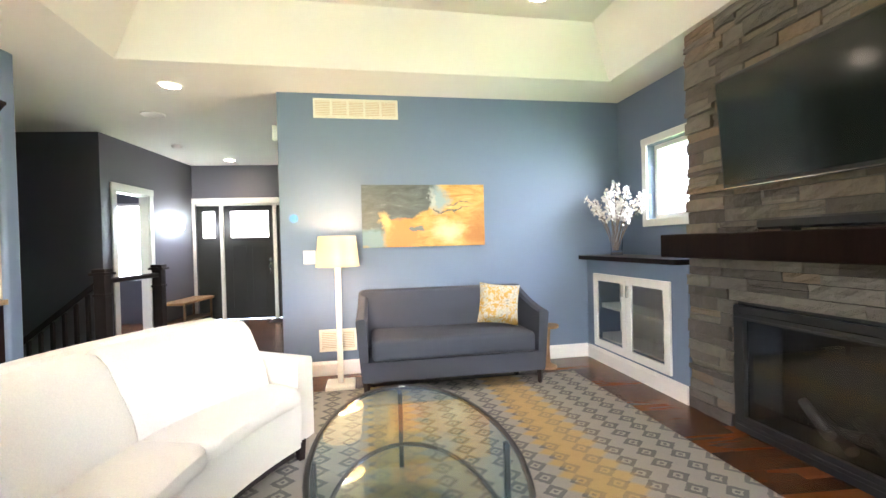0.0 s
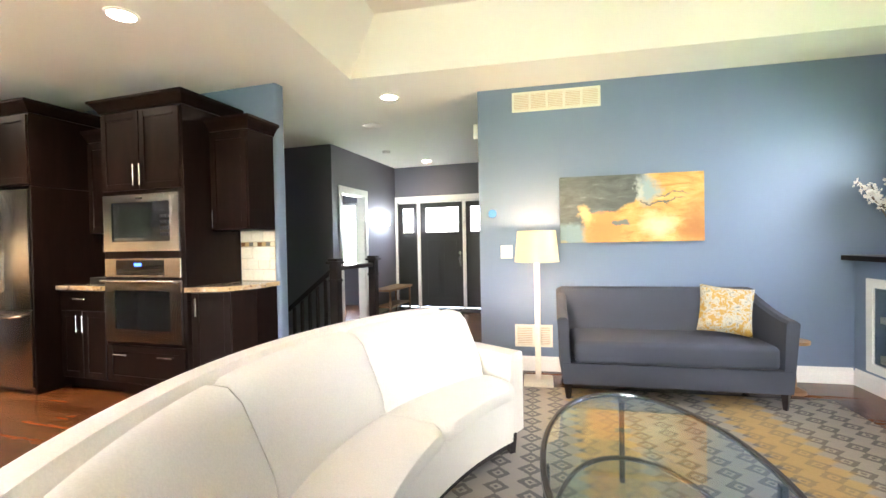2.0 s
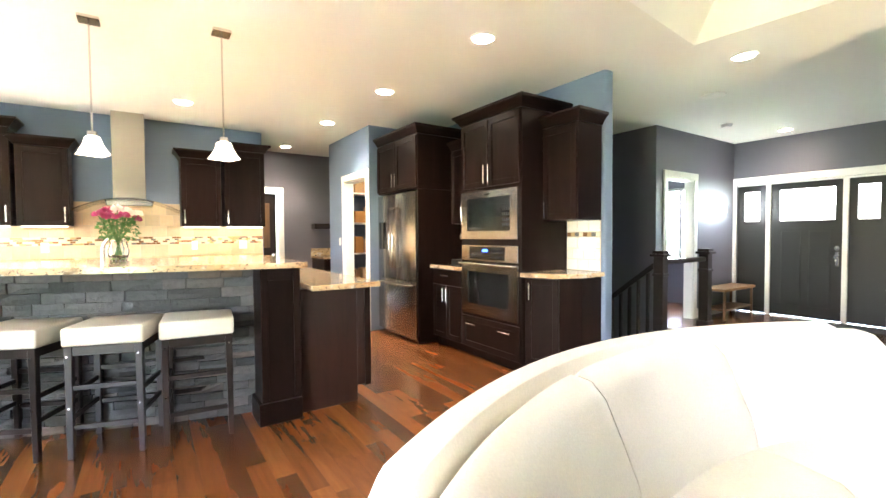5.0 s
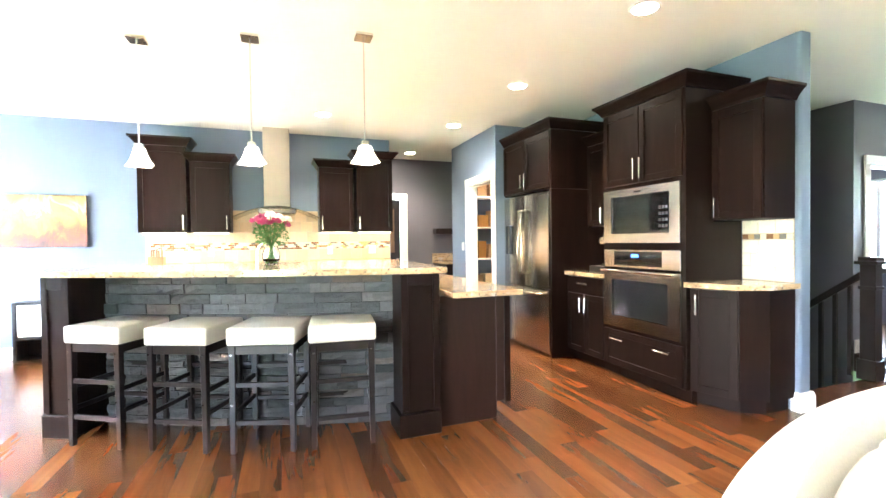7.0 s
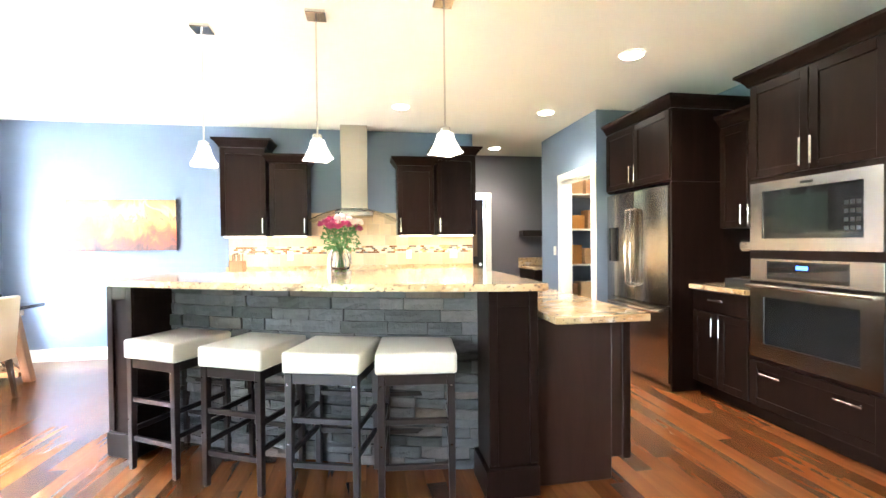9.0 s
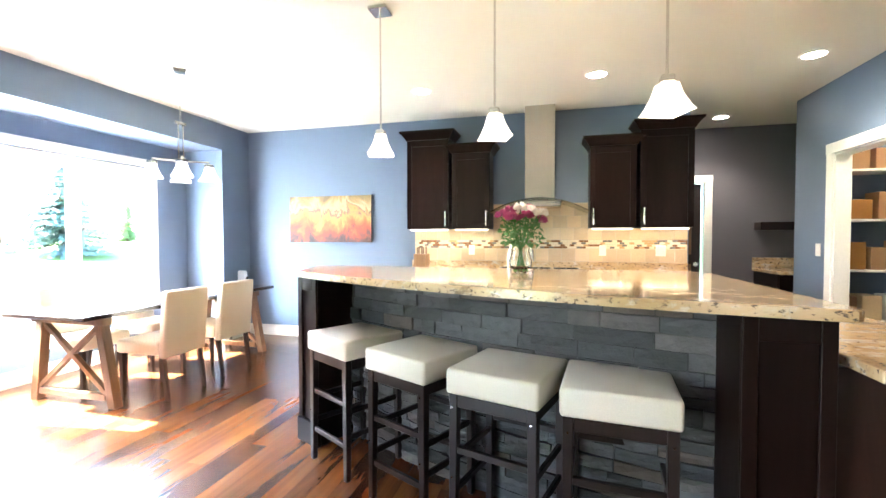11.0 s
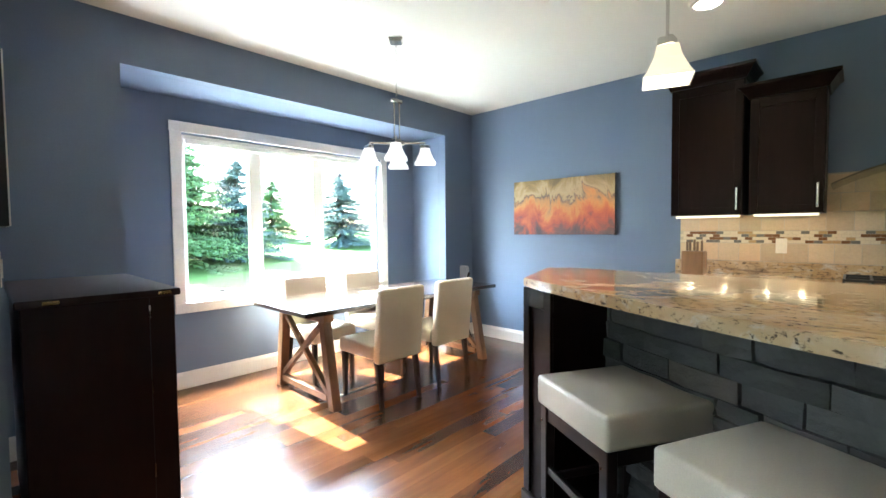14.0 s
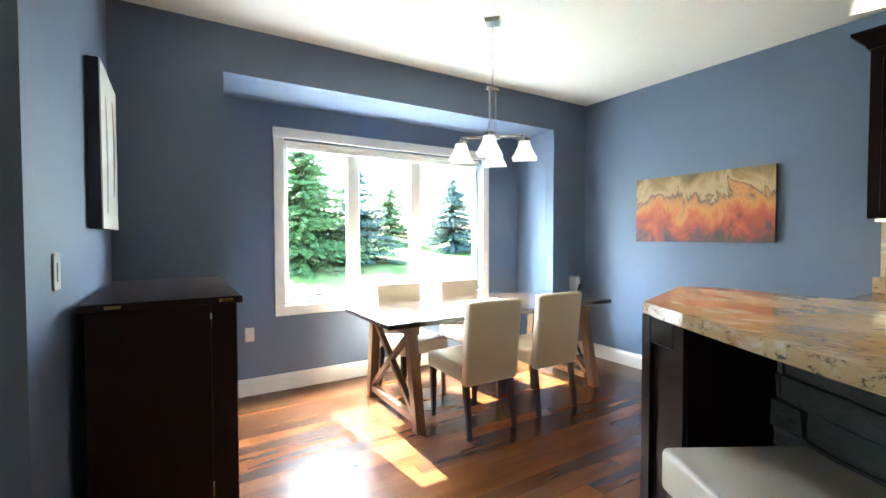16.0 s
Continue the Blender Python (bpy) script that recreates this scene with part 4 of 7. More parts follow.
for lo, hi in (((0.36, 1.92, 0.02), (0.66, 2.965, 0.05)), ((0.64, 1.92, 0.05), (0.66, 2.965, 0.78)), ((0.36, 1.92, 0.78), (0.64, 2.965, 0.80))):
    box(bm, lo, hi)
part("firebox", bm, SOOT, chimney)
for k in range(5):
    bm = bmesh.new()
    cyl(bm, (0.42 + 0.03 * (k % 2), 2.14 + 0.09 * k, 0.10 + 0.05 * (k % 3)), (0.56, 2.36 + 0.10 * k, 0.13 + 0.05 * ((k + 1) % 3)), 0.035, 0.03, 10)
    part("log", bm, CHAR, chimney, "grey-brown ceramic log", True)
bm = bmesh.new()
box(bm, (0.06, 1.33, 1.115), (0.70, 3.377, 1.276), 0.006)
part("mantel", bm, CABINET, chimney, "dark stained wooden mantel beam")

rng = random.Random(5)


def ledge_rows(width, height, lo, hi, short=0.16, long=0.46):
    """Courses of uneven ledge stones as (u0, u1, z0, z1)."""
    z = 0.0
    while z < height - 0.02:
        h = min(rng.uniform(lo, hi), height - z)
        if height - z - h < 0.03:
            h = height - z
        u = 0.0
        while u < width - 0.01:
            w = rng.uniform(short, long)
            if width - u - w < 0.12:
                w = width - u
            if h > 0.075 and rng.random() < 0.3:
                yield u, u + w, z, z + h * 0.5
                yield u, u + w, z + h * 0.5, z + h
            else:
                yield u, u + w, z, z + h
            u += w
        z += h


def stone_mesh(name, w, d, h, material):
    bm = bmesh.new()
    cols = max(2, min(5, int(w / 0.07)))
    grid = [[bm.verts.new((w * a / cols, d + (rng.uniform(-0.009, 0.007) if 0 < a < cols else rng.uniform(-0.014, -0.003)), h * b / 2 + (rng.uniform(-0.002, 0.002) if b == 1 else 0))) for b in range(3)] for a in range(cols + 1)]
    rear = [[bm.verts.new((w * a / cols, 0, h * b)) for b in (0, 1)] for a in (0, cols)]
    for a in range(cols):
        for b in range(2):
            bm.faces.new((grid[a][b], grid[a + 1][b], grid[a + 1][b + 1], grid[a][b + 1]))
    bm.faces.new([rear[0][0]] + [g[0] for g in grid] + [rear[1][0]])
    bm.faces.new([rear[0][1]] + [g[2] for g in grid] + [rear[1][1]])
    bm.faces.new((rear[0][0], rear[0][1], grid[0][2], grid[0][1], grid[0][0]))
    bm.faces.new((rear[1][0], rear[1][1], grid[-1][2], grid[-1][1], grid[-1][0]))
    bmesh.ops.recalc_face_normals(bm, faces=bm.faces)
    data = bpy.data.meshes.new(name)
    bm.to_mesh(data)
    bm.free()
    data.materials.append(material)
    return data


def lay_stones(parent, spots, material):
    """spots: (matrix, w, h, d) with the stone's back on the matrix's plane."""
    for m, w, h, d in spots:
        ob = new("stone", stone_mesh("stone", w - 0.004, d, h - 0.004, material))
        ob.parent = parent
        root = parent
        while root.parent is not None:
            root = root.parent
        ob.matrix_basis = Matrix.Translation(-root.location) @ m


spots = []
for u0, u1, z0, z1 in ledge_rows(2.1, H, 0.055, 0.10):
    a, b = u0, u1
    if z0 < 0.80:
        if a < 0.415 < b:
            b = 0.415
        if a < 1.495 < b:
            a = 1.495
        if a >= 0.41 and b <= 1.50:
            continue
    if z0 > 1.09 and z1 < 1.30:
        continue
    if b - a > 0.04:
        base = Face(0.33, 0, (0, -1))
        p = base.at(-3.40 + a, 0.001, z0)
        m = base.matrix().copy()
        m.translation = p
        spots.append((m, b - a, z1 - z0, rng.uniform(0.018, 0.045)))
lay_stones(chimney, spots, LEDGE)

tv = thing("television", "large flat black television tipped forward above the mantel", "television", (0.24, 2.34, 1.545))
TIP = pose(0.215, 2.345, 1.545, 0, -4.6, 0)
for name, lo, hi, mat, edge in (("bezel", (-0.02, -0.605, 0), (0.02, 0.605, 0.685), BLACK, 0.008), ("screen", (-0.0235, -0.585, 0.032), (-0.0205, 0.585, 0.662), SCREEN, 0.0), ("trim_strip", (-0.0245, -0.6, 0.004), (-0.0205, 0.6, 0.012), CHROME, 0.0)):
    bm = bmesh.new()
    box(bm, lo, hi, edge, m=TIP)
    part(name, bm, mat, tv, "thin silver strip" if name == "trim_strip" else "")
bm = boxes(((0.20, 2.15, 1.7), (0.30, 2.55, 2.0)), bevel=0.004)
part("wall_bracket", bm, BLACK, tv)
bar = thing("soundbar", "long black soundbar standing on the mantel", "soundbar", (0.2, 2.2, 1.277))
bm = boxes(((0.15, 1.7, 1.288), (0.23, 2.68, 1.35)), bevel=0.012)
part("body", bm, BLACK, bar)
for y in (1.85, 2.5):
    bm = boxes(((0.16, y - 0.03, 1.277), (0.22, y + 0.03, 1.289)))
    part("foot", bm, BLACK, bar)

# built-in cabinet under the window
CAB = Face(0.30, 0, (0, -1))
built = thing("built_in_cabinet", "blue-painted built-in cabinet with white glass doors", "cabinet", (0.52, 4.1, 0))
bm = bmesh.new()
wall(bm, CAB, -4.898, -3.40, 0, 1.047, 0.03, [(-4.66, -3.65, 0.24, 0.84)])
part("front_panel", bm, WALL, built)
bm = bmesh.new()
box(bm, (0.34, 3.41, 0.22), (0.69, 4.88, 0.25))
box(bm, (0.67, 3.41, 0.25), (0.69, 4.88, 1.0))
part("body", bm, WHITE_TRIM, built)
bm = boxes(((0.36, 3.42, 0.55), (0.665, 4.87, 0.572)))
part("shelf", bm, WHITE_TRIM, built)
for k, (u0, u1) in enumerate(((-4.735, -4.16), (-4.155, -3.58))):
    bm = bmesh.new()
    wall(bm, Face(0.278, 0, (0, -1)), u0, u1, 0.165, 0.908, 0.02, [(u0 + 0.07, u1 - 0.07, 0.235, 0.838)])
    door = part("door", bm, WHITE_TRIM, built, "white framed glass door")
    bm = bmesh.new()
    CAB.box(bm, u0 + 0.07, u1 - 0.07, 0.008, 0.012, 0.23, 0.843)
    part("pane", bm, GLASS, door)
    bm = bmesh.new()
    u = u1 - 0.04 if k == 0 else u0 + 0.04
    CAB.box(bm, u - 0.006, u + 0.006, 0.024, 0.05, 0.72, 0.83, 0.003)
    part("handle", bm, CHROME, door)
bm = bmesh.new()
sweep(bm, [(0.298, 4.88), (0.298, 3.405)], SKIRT)
part("baseboard", bm, WHITE_TRIM, built)
top = thing("countertop", "black-stained slab top over the built-in cabinet", "countertop", (0.5, 4.1, 1.048))
bm = boxes(((0.20, 3.405, 1.048), (0.698, 4.896, 1.09)), bevel=0.004)
part("slab", bm, CABINET, top)
for k, (w, h, c) in enumerate(((0.24, 0.030, PETAL_RED), (0.22, 0.024, BLACK), (0.25, 0.028, PETAL_WHITE), (0.21, 0.022, PETAL_RED))):
    z = 0.573 + sum((0.030, 0.024, 0.028)[:k]) + 0.001 * k
    book = thing("book", "closed book in a stack on the cabinet shelf", "book", (0.5, 3.75, z), "stacked books")
    bm = bmesh.new()
    box(bm, (0.44, 3.75 - w / 2, z), (0.62, 3.75 + w / 2, z + h), 0.003, m=None)
    part("cover", bm, c, book)
basket = thing("media_box", "black electronics box on the cabinet floor", "media box", (0.54, 3.72, 0.25))
bm = boxes(((0.44, 3.56, 0.251), (0.64, 3.88, 0.36)), bevel=0.006)
part("case", bm, BLACK, basket)

vase = thing("flower_vase", "tall glass vase of white blossom branches on the cabinet", "vase", (0.47, 4.6, 1.09))
bm = bmesh.new()
lathe(bm, 0.47, 4.6, [(0.0, 1.091), (0.06, 1.091), (0.055, 1.13), (0.062, 1.3), (0.082, 1.44), (0.078, 1.44), (0.056, 1.3), (0.048, 1.14), (0.0, 1.135)], 24)
part("glass", bm, GLASS, vase, smooth=True)
bm = bmesh.new()
tips = []
for k in range(22):
    a, r = rng.uniform(0, math.tau), rng.uniform(0.05, 0.34)
    end = Vector((0.45 + r * math.cos(a) * 0.8, 4.57 + r * math.sin(a), rng.uniform(1.58, 1.86) - r * 0.35))
    if end.x > 0.64 or end.y > 4.86:
        end.x, end.y = min(end.x, 0.62), min(end.y, 4.82)
    start = Vector((0.47 + rng.uniform(-0.03, 0.03), 4.6 + rng.uniform(-0.03, 0.03), 1.14))
    midp = (start + end) / 2 + Vector((0, 0, 0.06))
    tube(bm, [start, midp, end], 0.004, 5)
    tips.append((midp, end))
part("branches", bm, TWIG, vase)
bm = bmesh.new()
for midp, end in tips:
    for k in range(44):
        p = midp.lerp(end, rng.uniform(0.35, 1.05)) + Vector([rng.uniform(-0.035, 0.035) for _ in range(3)])
        q = Euler([rng.uniform(0, 6.3) for _ in range(3)]).to_matrix()
        r = rng.uniform(0.009, 0.019)
        vs = [bm.verts.new(p + q @ Vector((r * math.cos(j * math.tau / 5), r * math.sin(j * math.tau / 5), 0.004 * (j % 2)))) for j in range(5)]
        bm.faces.new(vs)
part("blossoms", bm, PETAL_WHITE, vase, "white blossoms")
askew(*made_since(known))


# ---- kitchen ----
WESTF = Face(-8.36, 0, (0, 1))
NF = Face(0, 3.26, (1, 0))
BACKF = Face(-8.65, 0, (0, 1))


def shaker(parent, face, u0, u1, z0, z1, handle=None, name="door", material=None):
    """A framed door or drawer front with a sunk panel, and its bar handle: (u, z, length, upright)."""
    bm = bmesh.new()
    r = 0.055 if min(u1 - u0, z1 - z0) > 0.22 else 0.0
    if r:
        face.box(bm, u0 + r, u1 - r, 0.002, 0.010, z0 + r, z1 - r)
        face.box(bm, u0, u0 + r, 0.002, 0.020, z0, z1, 0.002)
        face.box(bm, u1 - r, u1, 0.002, 0.020, z0, z1, 0.002)
        face.box(bm, u0 + r, u1 - r, 0.002, 0.0195, z0, z0 + r, 0.002)
        face.box(bm, u0 + r, u1 - r, 0.002, 0.0195, z1 - r, z1, 0.002)
    else:
        face.box(bm, u0, u1, 0.002, 0.020, z0, z1, 0.003)
    door = part(name, bm, material or CABINET, parent)
    if handle:
        u, z, length, upright = handle
        bm = bmesh.new()
        h = length / 2
        if upright:
            face.box(bm, u - 0.007, u + 0.007, 0.045, 0.055, z - h, z + h, 0.003)
            for e in (z - h * 0.75, z + h * 0.75):
                face.box(bm, u - 0.005, u + 0.005, 0.018, 0.046, e - 0.005, e + 0.005)
        else:
            face.box(bm, u - h, u + h, 0.045, 0.055, z - 0.007, z + 0.007, 0.003)
            for e in (u - h * 0.75, u + h * 0.75):
                face.box(bm, e - 0.005, e + 0.005, 0.018, 0.046, z - 0.005, z + 0.005)
        part("handle", bm, CHROME, door, "satin nickel bar handle")
    return door


def carcass(parent, face, u0, u1, z0, z1, depth, name="body"):
    bm = bmesh.new()
    face.box(bm, u0, u1, -depth + 0.002, 0, z0, z1, 0.002)
    return part(name, bm, CABINET, parent)


CROWN = [(0, 0), (0.012, 0), (0.02, 0.02), (0.055, 0.065), (0.075, 0.08), (0.075, 0.10), (0, 0.10)]


def crown(parent, path, z):
    bm = bmesh.new()
    sweep(bm, path, [(o, z + h) for o, h in CROWN])
    part("crown_moulding", bm, CABINET, parent)


def upper_west(u0, u1, top, handle_right):
    cab = thing("wall_cabinet", "espresso-stained wall cabinet with a shaker door and crown", "cabinet", (-8.5, (u0 + u1) / 2, 1.41), "upper kitchen cabinets")
    carcass(cab, WESTF, u0, u1, 1.41, top, 0.286)
    shaker(cab, WESTF, u0 + 0.004, u1 - 0.004, 1.414, top - 0.02, ((u1 if handle_right else u0) + (-0.035 if handle_right else 0.035), 1.53, 0.17, True))
    crown(cab, [(-8.645, u0), (-8.36, u0), (-8.36, u1), (-8.645, u1)], top)
    bm = bmesh.new()
    WESTF.box(bm, u0 + 0.03, u1 - 0.03, -0.08, -0.03, 1.392, 1.409)
    part("light_bar", bm, glow("under_cabinet_strip", (1.0, 0.8, 0.5), 0.12), cab, "lit under-cabinet strip")
    return cab


upper_west(-1.19, -0.69, 2.43, True)
upper_west(-0.655, -0.225, 2.26, True)
upper_west(0.83, 1.28, 2.26, False)
upper_west(1.315, 1.81, 2.40, False)
for y in (-1.06, -0.82, -0.54, -0.34, 0.95, 1.16, 1.44, 1.68):
    area_lamp("under_cabinet_light", (-8.47, y, 1.385), (-8.49, y, 0.0), 0.03, 0.03, 0.042, (1.0, 0.76, 0.45))

hood = thing("range_hood", "stainless chimney hood with a curved glass canopy", "range hood", (-8.5, 0.31, 1.57))
bm = boxes(((-8.646, 0.155, 1.70), (-8.38, 0.475, 2.738)), bevel=0.004)
part("chimney", bm, STEEL, hood)
bm = boxes(((-8.646, 0.09, 1.64), (-8.30, 0.54, 1.70)), bevel=0.01)
part("motor_box", bm, STEEL, hood)
bm = bmesh.new()
ARCH = [(0.31 + 0.50 * (k / 12 - 1), 1.715 - 0.14 * (k / 12 - 1) ** 2) for k in range(25)]
lower = []
for y, z in ARCH:
    lower.append([bm.verts.new((x, y, z + d)) for x, d in ((-8.64, 0), (-8.14, 0), (-8.14, 0.012), (-8.64, 0.012))])
for a, b in zip(lower, lower[1:]):
    for j in range(4):
        bm.faces.new((a[j], a[(j + 1) % 4], b[(j + 1) % 4], b[j]))
bm.faces.new(lower[0])
bm.faces.new(lower[-1][::-1])
part("glass_canopy", bm, TABLE_GLASS, hood, "curved glass canopy", True)

# base run along the back wall
for k, (u0, u1) in enumerate(((-1.2, -0.6), (-0.6, 0.0), (0.0, 0.62), (0.62, 1.22), (1.22, 1.80))):
    cab = thing("base_cabinet", "espresso-stained base cabinet with a drawer over a door", "cabinet", (-8.36, (u0 + u1) / 2, 0), "base cabinets under the hood")
    BF = Face(-8.06, 0, (0, 1))
    carcass(cab, BF, u0 + 0.001, u1 - 0.001, 0.1, 0.895, 0.585)
    bm = bmesh.new()
    BF.box(bm, u0 + 0.002, u1 - 0.002, -0.58, -0.07, 0, 0.1)
    part("toe_kick", bm, CABINET, cab)
    shaker(cab, BF, u0 + 0.005, u1 - 0.005, 0.11, 0.70, (u0 + 0.06, 0.6, 0.16, True))
    shaker(cab, BF, u0 + 0.005, u1 - 0.005, 0.71, 0.885, ((u0 + u1) / 2, 0.8, 0.16, False), "drawer")
counter = thing("countertop", "cream speckled granite countertop under the backsplash", "countertop", (-8.3, 0.3, 0.9))
bm = boxes(((-8.645, -1.22, 0.897), (-8.02, 1.83, 0.935)), bevel=0.004)
part("slab", bm, GRANITE, counter)
bm = boxes(((-8.645, -1.22, 0.936), (-8.615, 1.83, 1.04)), bevel=0.003)
part("upstand", bm, GRANITE, counter)
hob = thing("gas_cooktop", "stainless gas cooktop with black cast grates", "cooktop", (-8.33, 0.3, 0.936))
bm = boxes(((-8.56, -0.16, 0.9365), (-8.09, 0.76, 0.95)), bevel=0.004)
part("tray", bm, STEEL, hob)
for k in range(3):
    y = -0.12 + 0.29 * k
    bm = bmesh.new()
    for x in (-8.52, -8.33, -8.14):
        box(bm, (x - 0.006, y, 0.965), (x + 0.006, y + 0.27, 0.98))
    for yy in (y + 0.006, y + 0.135, y + 0.264):
        box(bm, (-8.52, yy - 0.006, 0.951), (-8.14, yy + 0.006, 0.9805))
    part("grate", bm, BLACK, hob, "black cast iron grate")
block = thing("knife_block", "wooden knife block with dark handled knives", "knife block", (-8.3, -1.0, 0.936))
bm = boxes(((-8.36, -1.07, 0.937), (-8.22, -0.92, 1.13)), bevel=0.006)
part("block", bm, OAK, block)
for k in range(5):
    bm = boxes(((-8.31 + 0.02 * (k % 2), -1.055 + 0.026 * k, 1.13), (-8.29 + 0.02 * (k % 2), -1.041 + 0.026 * k, 1.205 + 0.008 * (k % 3))), bevel=0.003)
    part("knife_handle", bm, TWIG, block)

# backsplash tiles
splash = thing("backsplash", "tan travertine tile backsplash with a glass mosaic band", "backsplash", (-8.64, 0.3, 1.04), kind="structure")
bm = bmesh.new()
BACKF.box(bm, -1.19, 1.83, 0.001, 0.005, 1.04, 1.41)
BACKF.box(bm, -0.225, 0.83, 0.0012, 0.0052, 1.41, 1.70)
part("grout", bm, GROUT, splash)
MOSAIC = [plain("mosaic_brown", (0.16, 0.07, 0.03), (0.22, 0.11, 0.05), 0.2), plain("mosaic_cream", (0.62, 0.52, 0.36), (0.7, 0.6, 0.44), 0.2), plain("mosaic_slate", (0.13, 0.12, 0.11), (0.2, 0.18, 0.16), 0.2), plain("mosaic_tan", (0.4, 0.26, 0.12), (0.48, 0.32, 0.17), 0.2)]


def tile_data(name, w, h, d, material, edge=0.002):
    bm = bmesh.new()
    box(bm, (0, 0, 0), (w, d, h), edge)
    data = bpy.data.meshes.new(name)
    bm.to_mesh(data)
    bm.free()
    data.materials.append(material)
    return data


def lay_tiles(parent, face, u0, u1, z0, z1, step_u, step_z, material, offset=0.0):
    data = {}
    z, row = z0, 0
    while z < z1 - 0.005:
        h = min(step_z, z1 - z)
        u = u0 - (offset if row % 2 else 0)
        while u < u1 - 0.005:
            a, b = max(u, u0), min(u + step_u, u1)
            if b - a > 0.01:
                key = (round(b - a, 3), round(h, 3))
                if key not in data:
                    data[key] = tile_data("tile", key[0] - 0.004, key[1] - 0.004, 0.006, material)
                ob = new("tile", data[key])
                ob.parent = parent
                m = face.matrix()
                m.translation = face.at(a + 0.002, 0.0055, z + 0.002) - parent.location
                ob.matrix_basis = m
            u += step_u
        z += step_z
        row += 1


lay_tiles(splash, BACKF, -1.19, 1.83, 1.042, 1.185, 0.145, 0.143, TRAVERTINE)
lay_tiles(splash, BACKF, -1.19, -0.225, 1.285, 1.41, 0.145, 0.125, TRAVERTINE)
lay_tiles(splash, BACKF, 0.83, 1.83, 1.285, 1.41, 0.145, 0.125, TRAVERTINE)
lay_tiles(splash, BACKF, -0.225, 0.83, 1.285, 1.69, 0.151, 0.135, TRAVERTINE, 0.075)
for k, mat in enumerate(MOSAIC):
    bm = bmesh.new()
    pick = random.Random(11)
    for row in range(4):
        u = -1.19 + (0.025 if row % 2 else 0)
        while u < 1.82:
            w = 0.05
            if pick.choice((0, 1, 1, 1, 2, 3)) == k:
                BACKF.box(bm, u + 0.001, min(u + w - 0.001, 1.828), 0.0054, 0.011, 1.189 + 0.0235 * row, 1.189 + 0.0235 * row + 0.0215)
            u += w
    tagged(part("mosaic_tile", bm, mat, splash), kind="stuff")
wall_plate(Face(-8.637, 0, (0, 1)), -0.515, -0.445, 1.11, 1.225, 1, "grey outlet on the backsplash tiles", "outlet")
wall_plate(Face(-8.637, 0, (0, 1)), 0.95, 1.02, 1.11, 1.225, 1, "grey outlet on the backsplash tiles", "outlet")
wall_plate(Face(-8.637, 0, (0, 1)), 1.52, 1.62, 1.11, 1.225, 2, "grey outlet on the backsplash tiles", "outlet")
picture("painting", "abstract rust and gold canvas in the dining area", BACKF, -2.92, -1.76, 1.255, 1.85, 0.035, ART_RUST, BLACK)

# fridge and its surround
fridge = thing("refrigerator", "stainless french-door refrigerator with a bottom freezer", "refrigerator", (-6.92, 3.4, 0))
bm = boxes(((-7.41, 3.10, 0.03), (-6.43, 3.85, 1.79)), bevel=0.004)
part("body", bm, BLACK, fridge)


def bowed(bm, x0, x1, y, z0, z1, bow, deep):
    rows = []
    for k in range(9):
        f = k / 8
        x = x0 + (x1 - x0) * f
        d = bow * (1 - (2 * f - 1) ** 2)
        rows.append([bm.verts.new(c) for c in ((x, y - d, z0), (x, y + deep, z0), (x, y + deep, z1), (x, y - d, z1))])
    for a, b in zip(rows, rows[1:]):
        for j in range(4):
            bm.faces.new((a[j], a[(j + 1) % 4], b[(j + 1) % 4], b[j]))
    bm.faces.new(rows[0])
    bm.faces.new(rows[-1][::-1])


for x0, x1, hx in ((-7.41, -6.925, -6.965), (-6.917, -6.43, -6.88)):
    bm = bmesh.new()
    bowed(bm, x0, x1, 3.045, 0.74, 1.79, 0.018, 0.05)
    door = part("door", bm, STEEL, fridge, smooth=True)
    bm = bmesh.new()
    tube(bm, [(hx, 3.03, 1.62), (hx, 2.975, 1.60), (hx, 2.97, 1.2), (hx, 2.975, 0.90), (hx, 3.03, 0.88)], 0.013, 10)
    part("handle", bm, STEEL, door, smooth=True)
bm = bmesh.new()
bowed(bm, -7.41, -6.43, 3.045, 0.06, 0.73, 0.02, 0.05)
drawer = part("freezer_drawer", bm, STEEL, fridge, smooth=True)
bm = bmesh.new()
tube(bm, [(-7.3, 3.03, 0.68), (-7.28, 2.975, 0.68), (-6.92, 2.965, 0.68), (-6.56, 2.975, 0.68), (-6.54, 3.03, 0.68)], 0.013, 10)
part("handle", bm, STEEL, drawer, smooth=True)
bm = boxes(((-7.33, 3.015, 1.10), (-7.17, 3.05, 1.45)), bevel=0.006)
part("ice_dispenser", bm, BLACK_GLASS, fridge, "black ice dispenser")
bm = boxes(((-7.38, 3.09, 0.004), (-6.46, 3.4, 0.058)))
part("kick_grille", bm, STEEL, fridge)
FRF = Face(0, 3.06, (1, 0))
surround = thing("refrigerator_cabinet", "espresso-stained cabinet over and beside the refrigerator", "cabinet", (-6.9, 3.5, 0))
carcass(surround, FRF, -7.428, -6.40, 1.82, 2.45, 0.81)
bm = bmesh.new()
FRF.box(bm, -6.425, -6.40, -0.808, 0.0, 0.0, 1.818, 0.002)
part("side_panel", bm, CABINET, surround)
shaker(surround, FRF, -7.42, -6.918, 1.84, 2.43, (-6.955, 1.96, 0.16, True))
shaker(surround, FRF, -6.910, -6.408, 1.84, 2.43, (-6.873, 1.96, 0.16, True))
crown(surround, [(-7.43, 3.06), (-6.40, 3.06), (-6.40, 3.86)], 2.45)

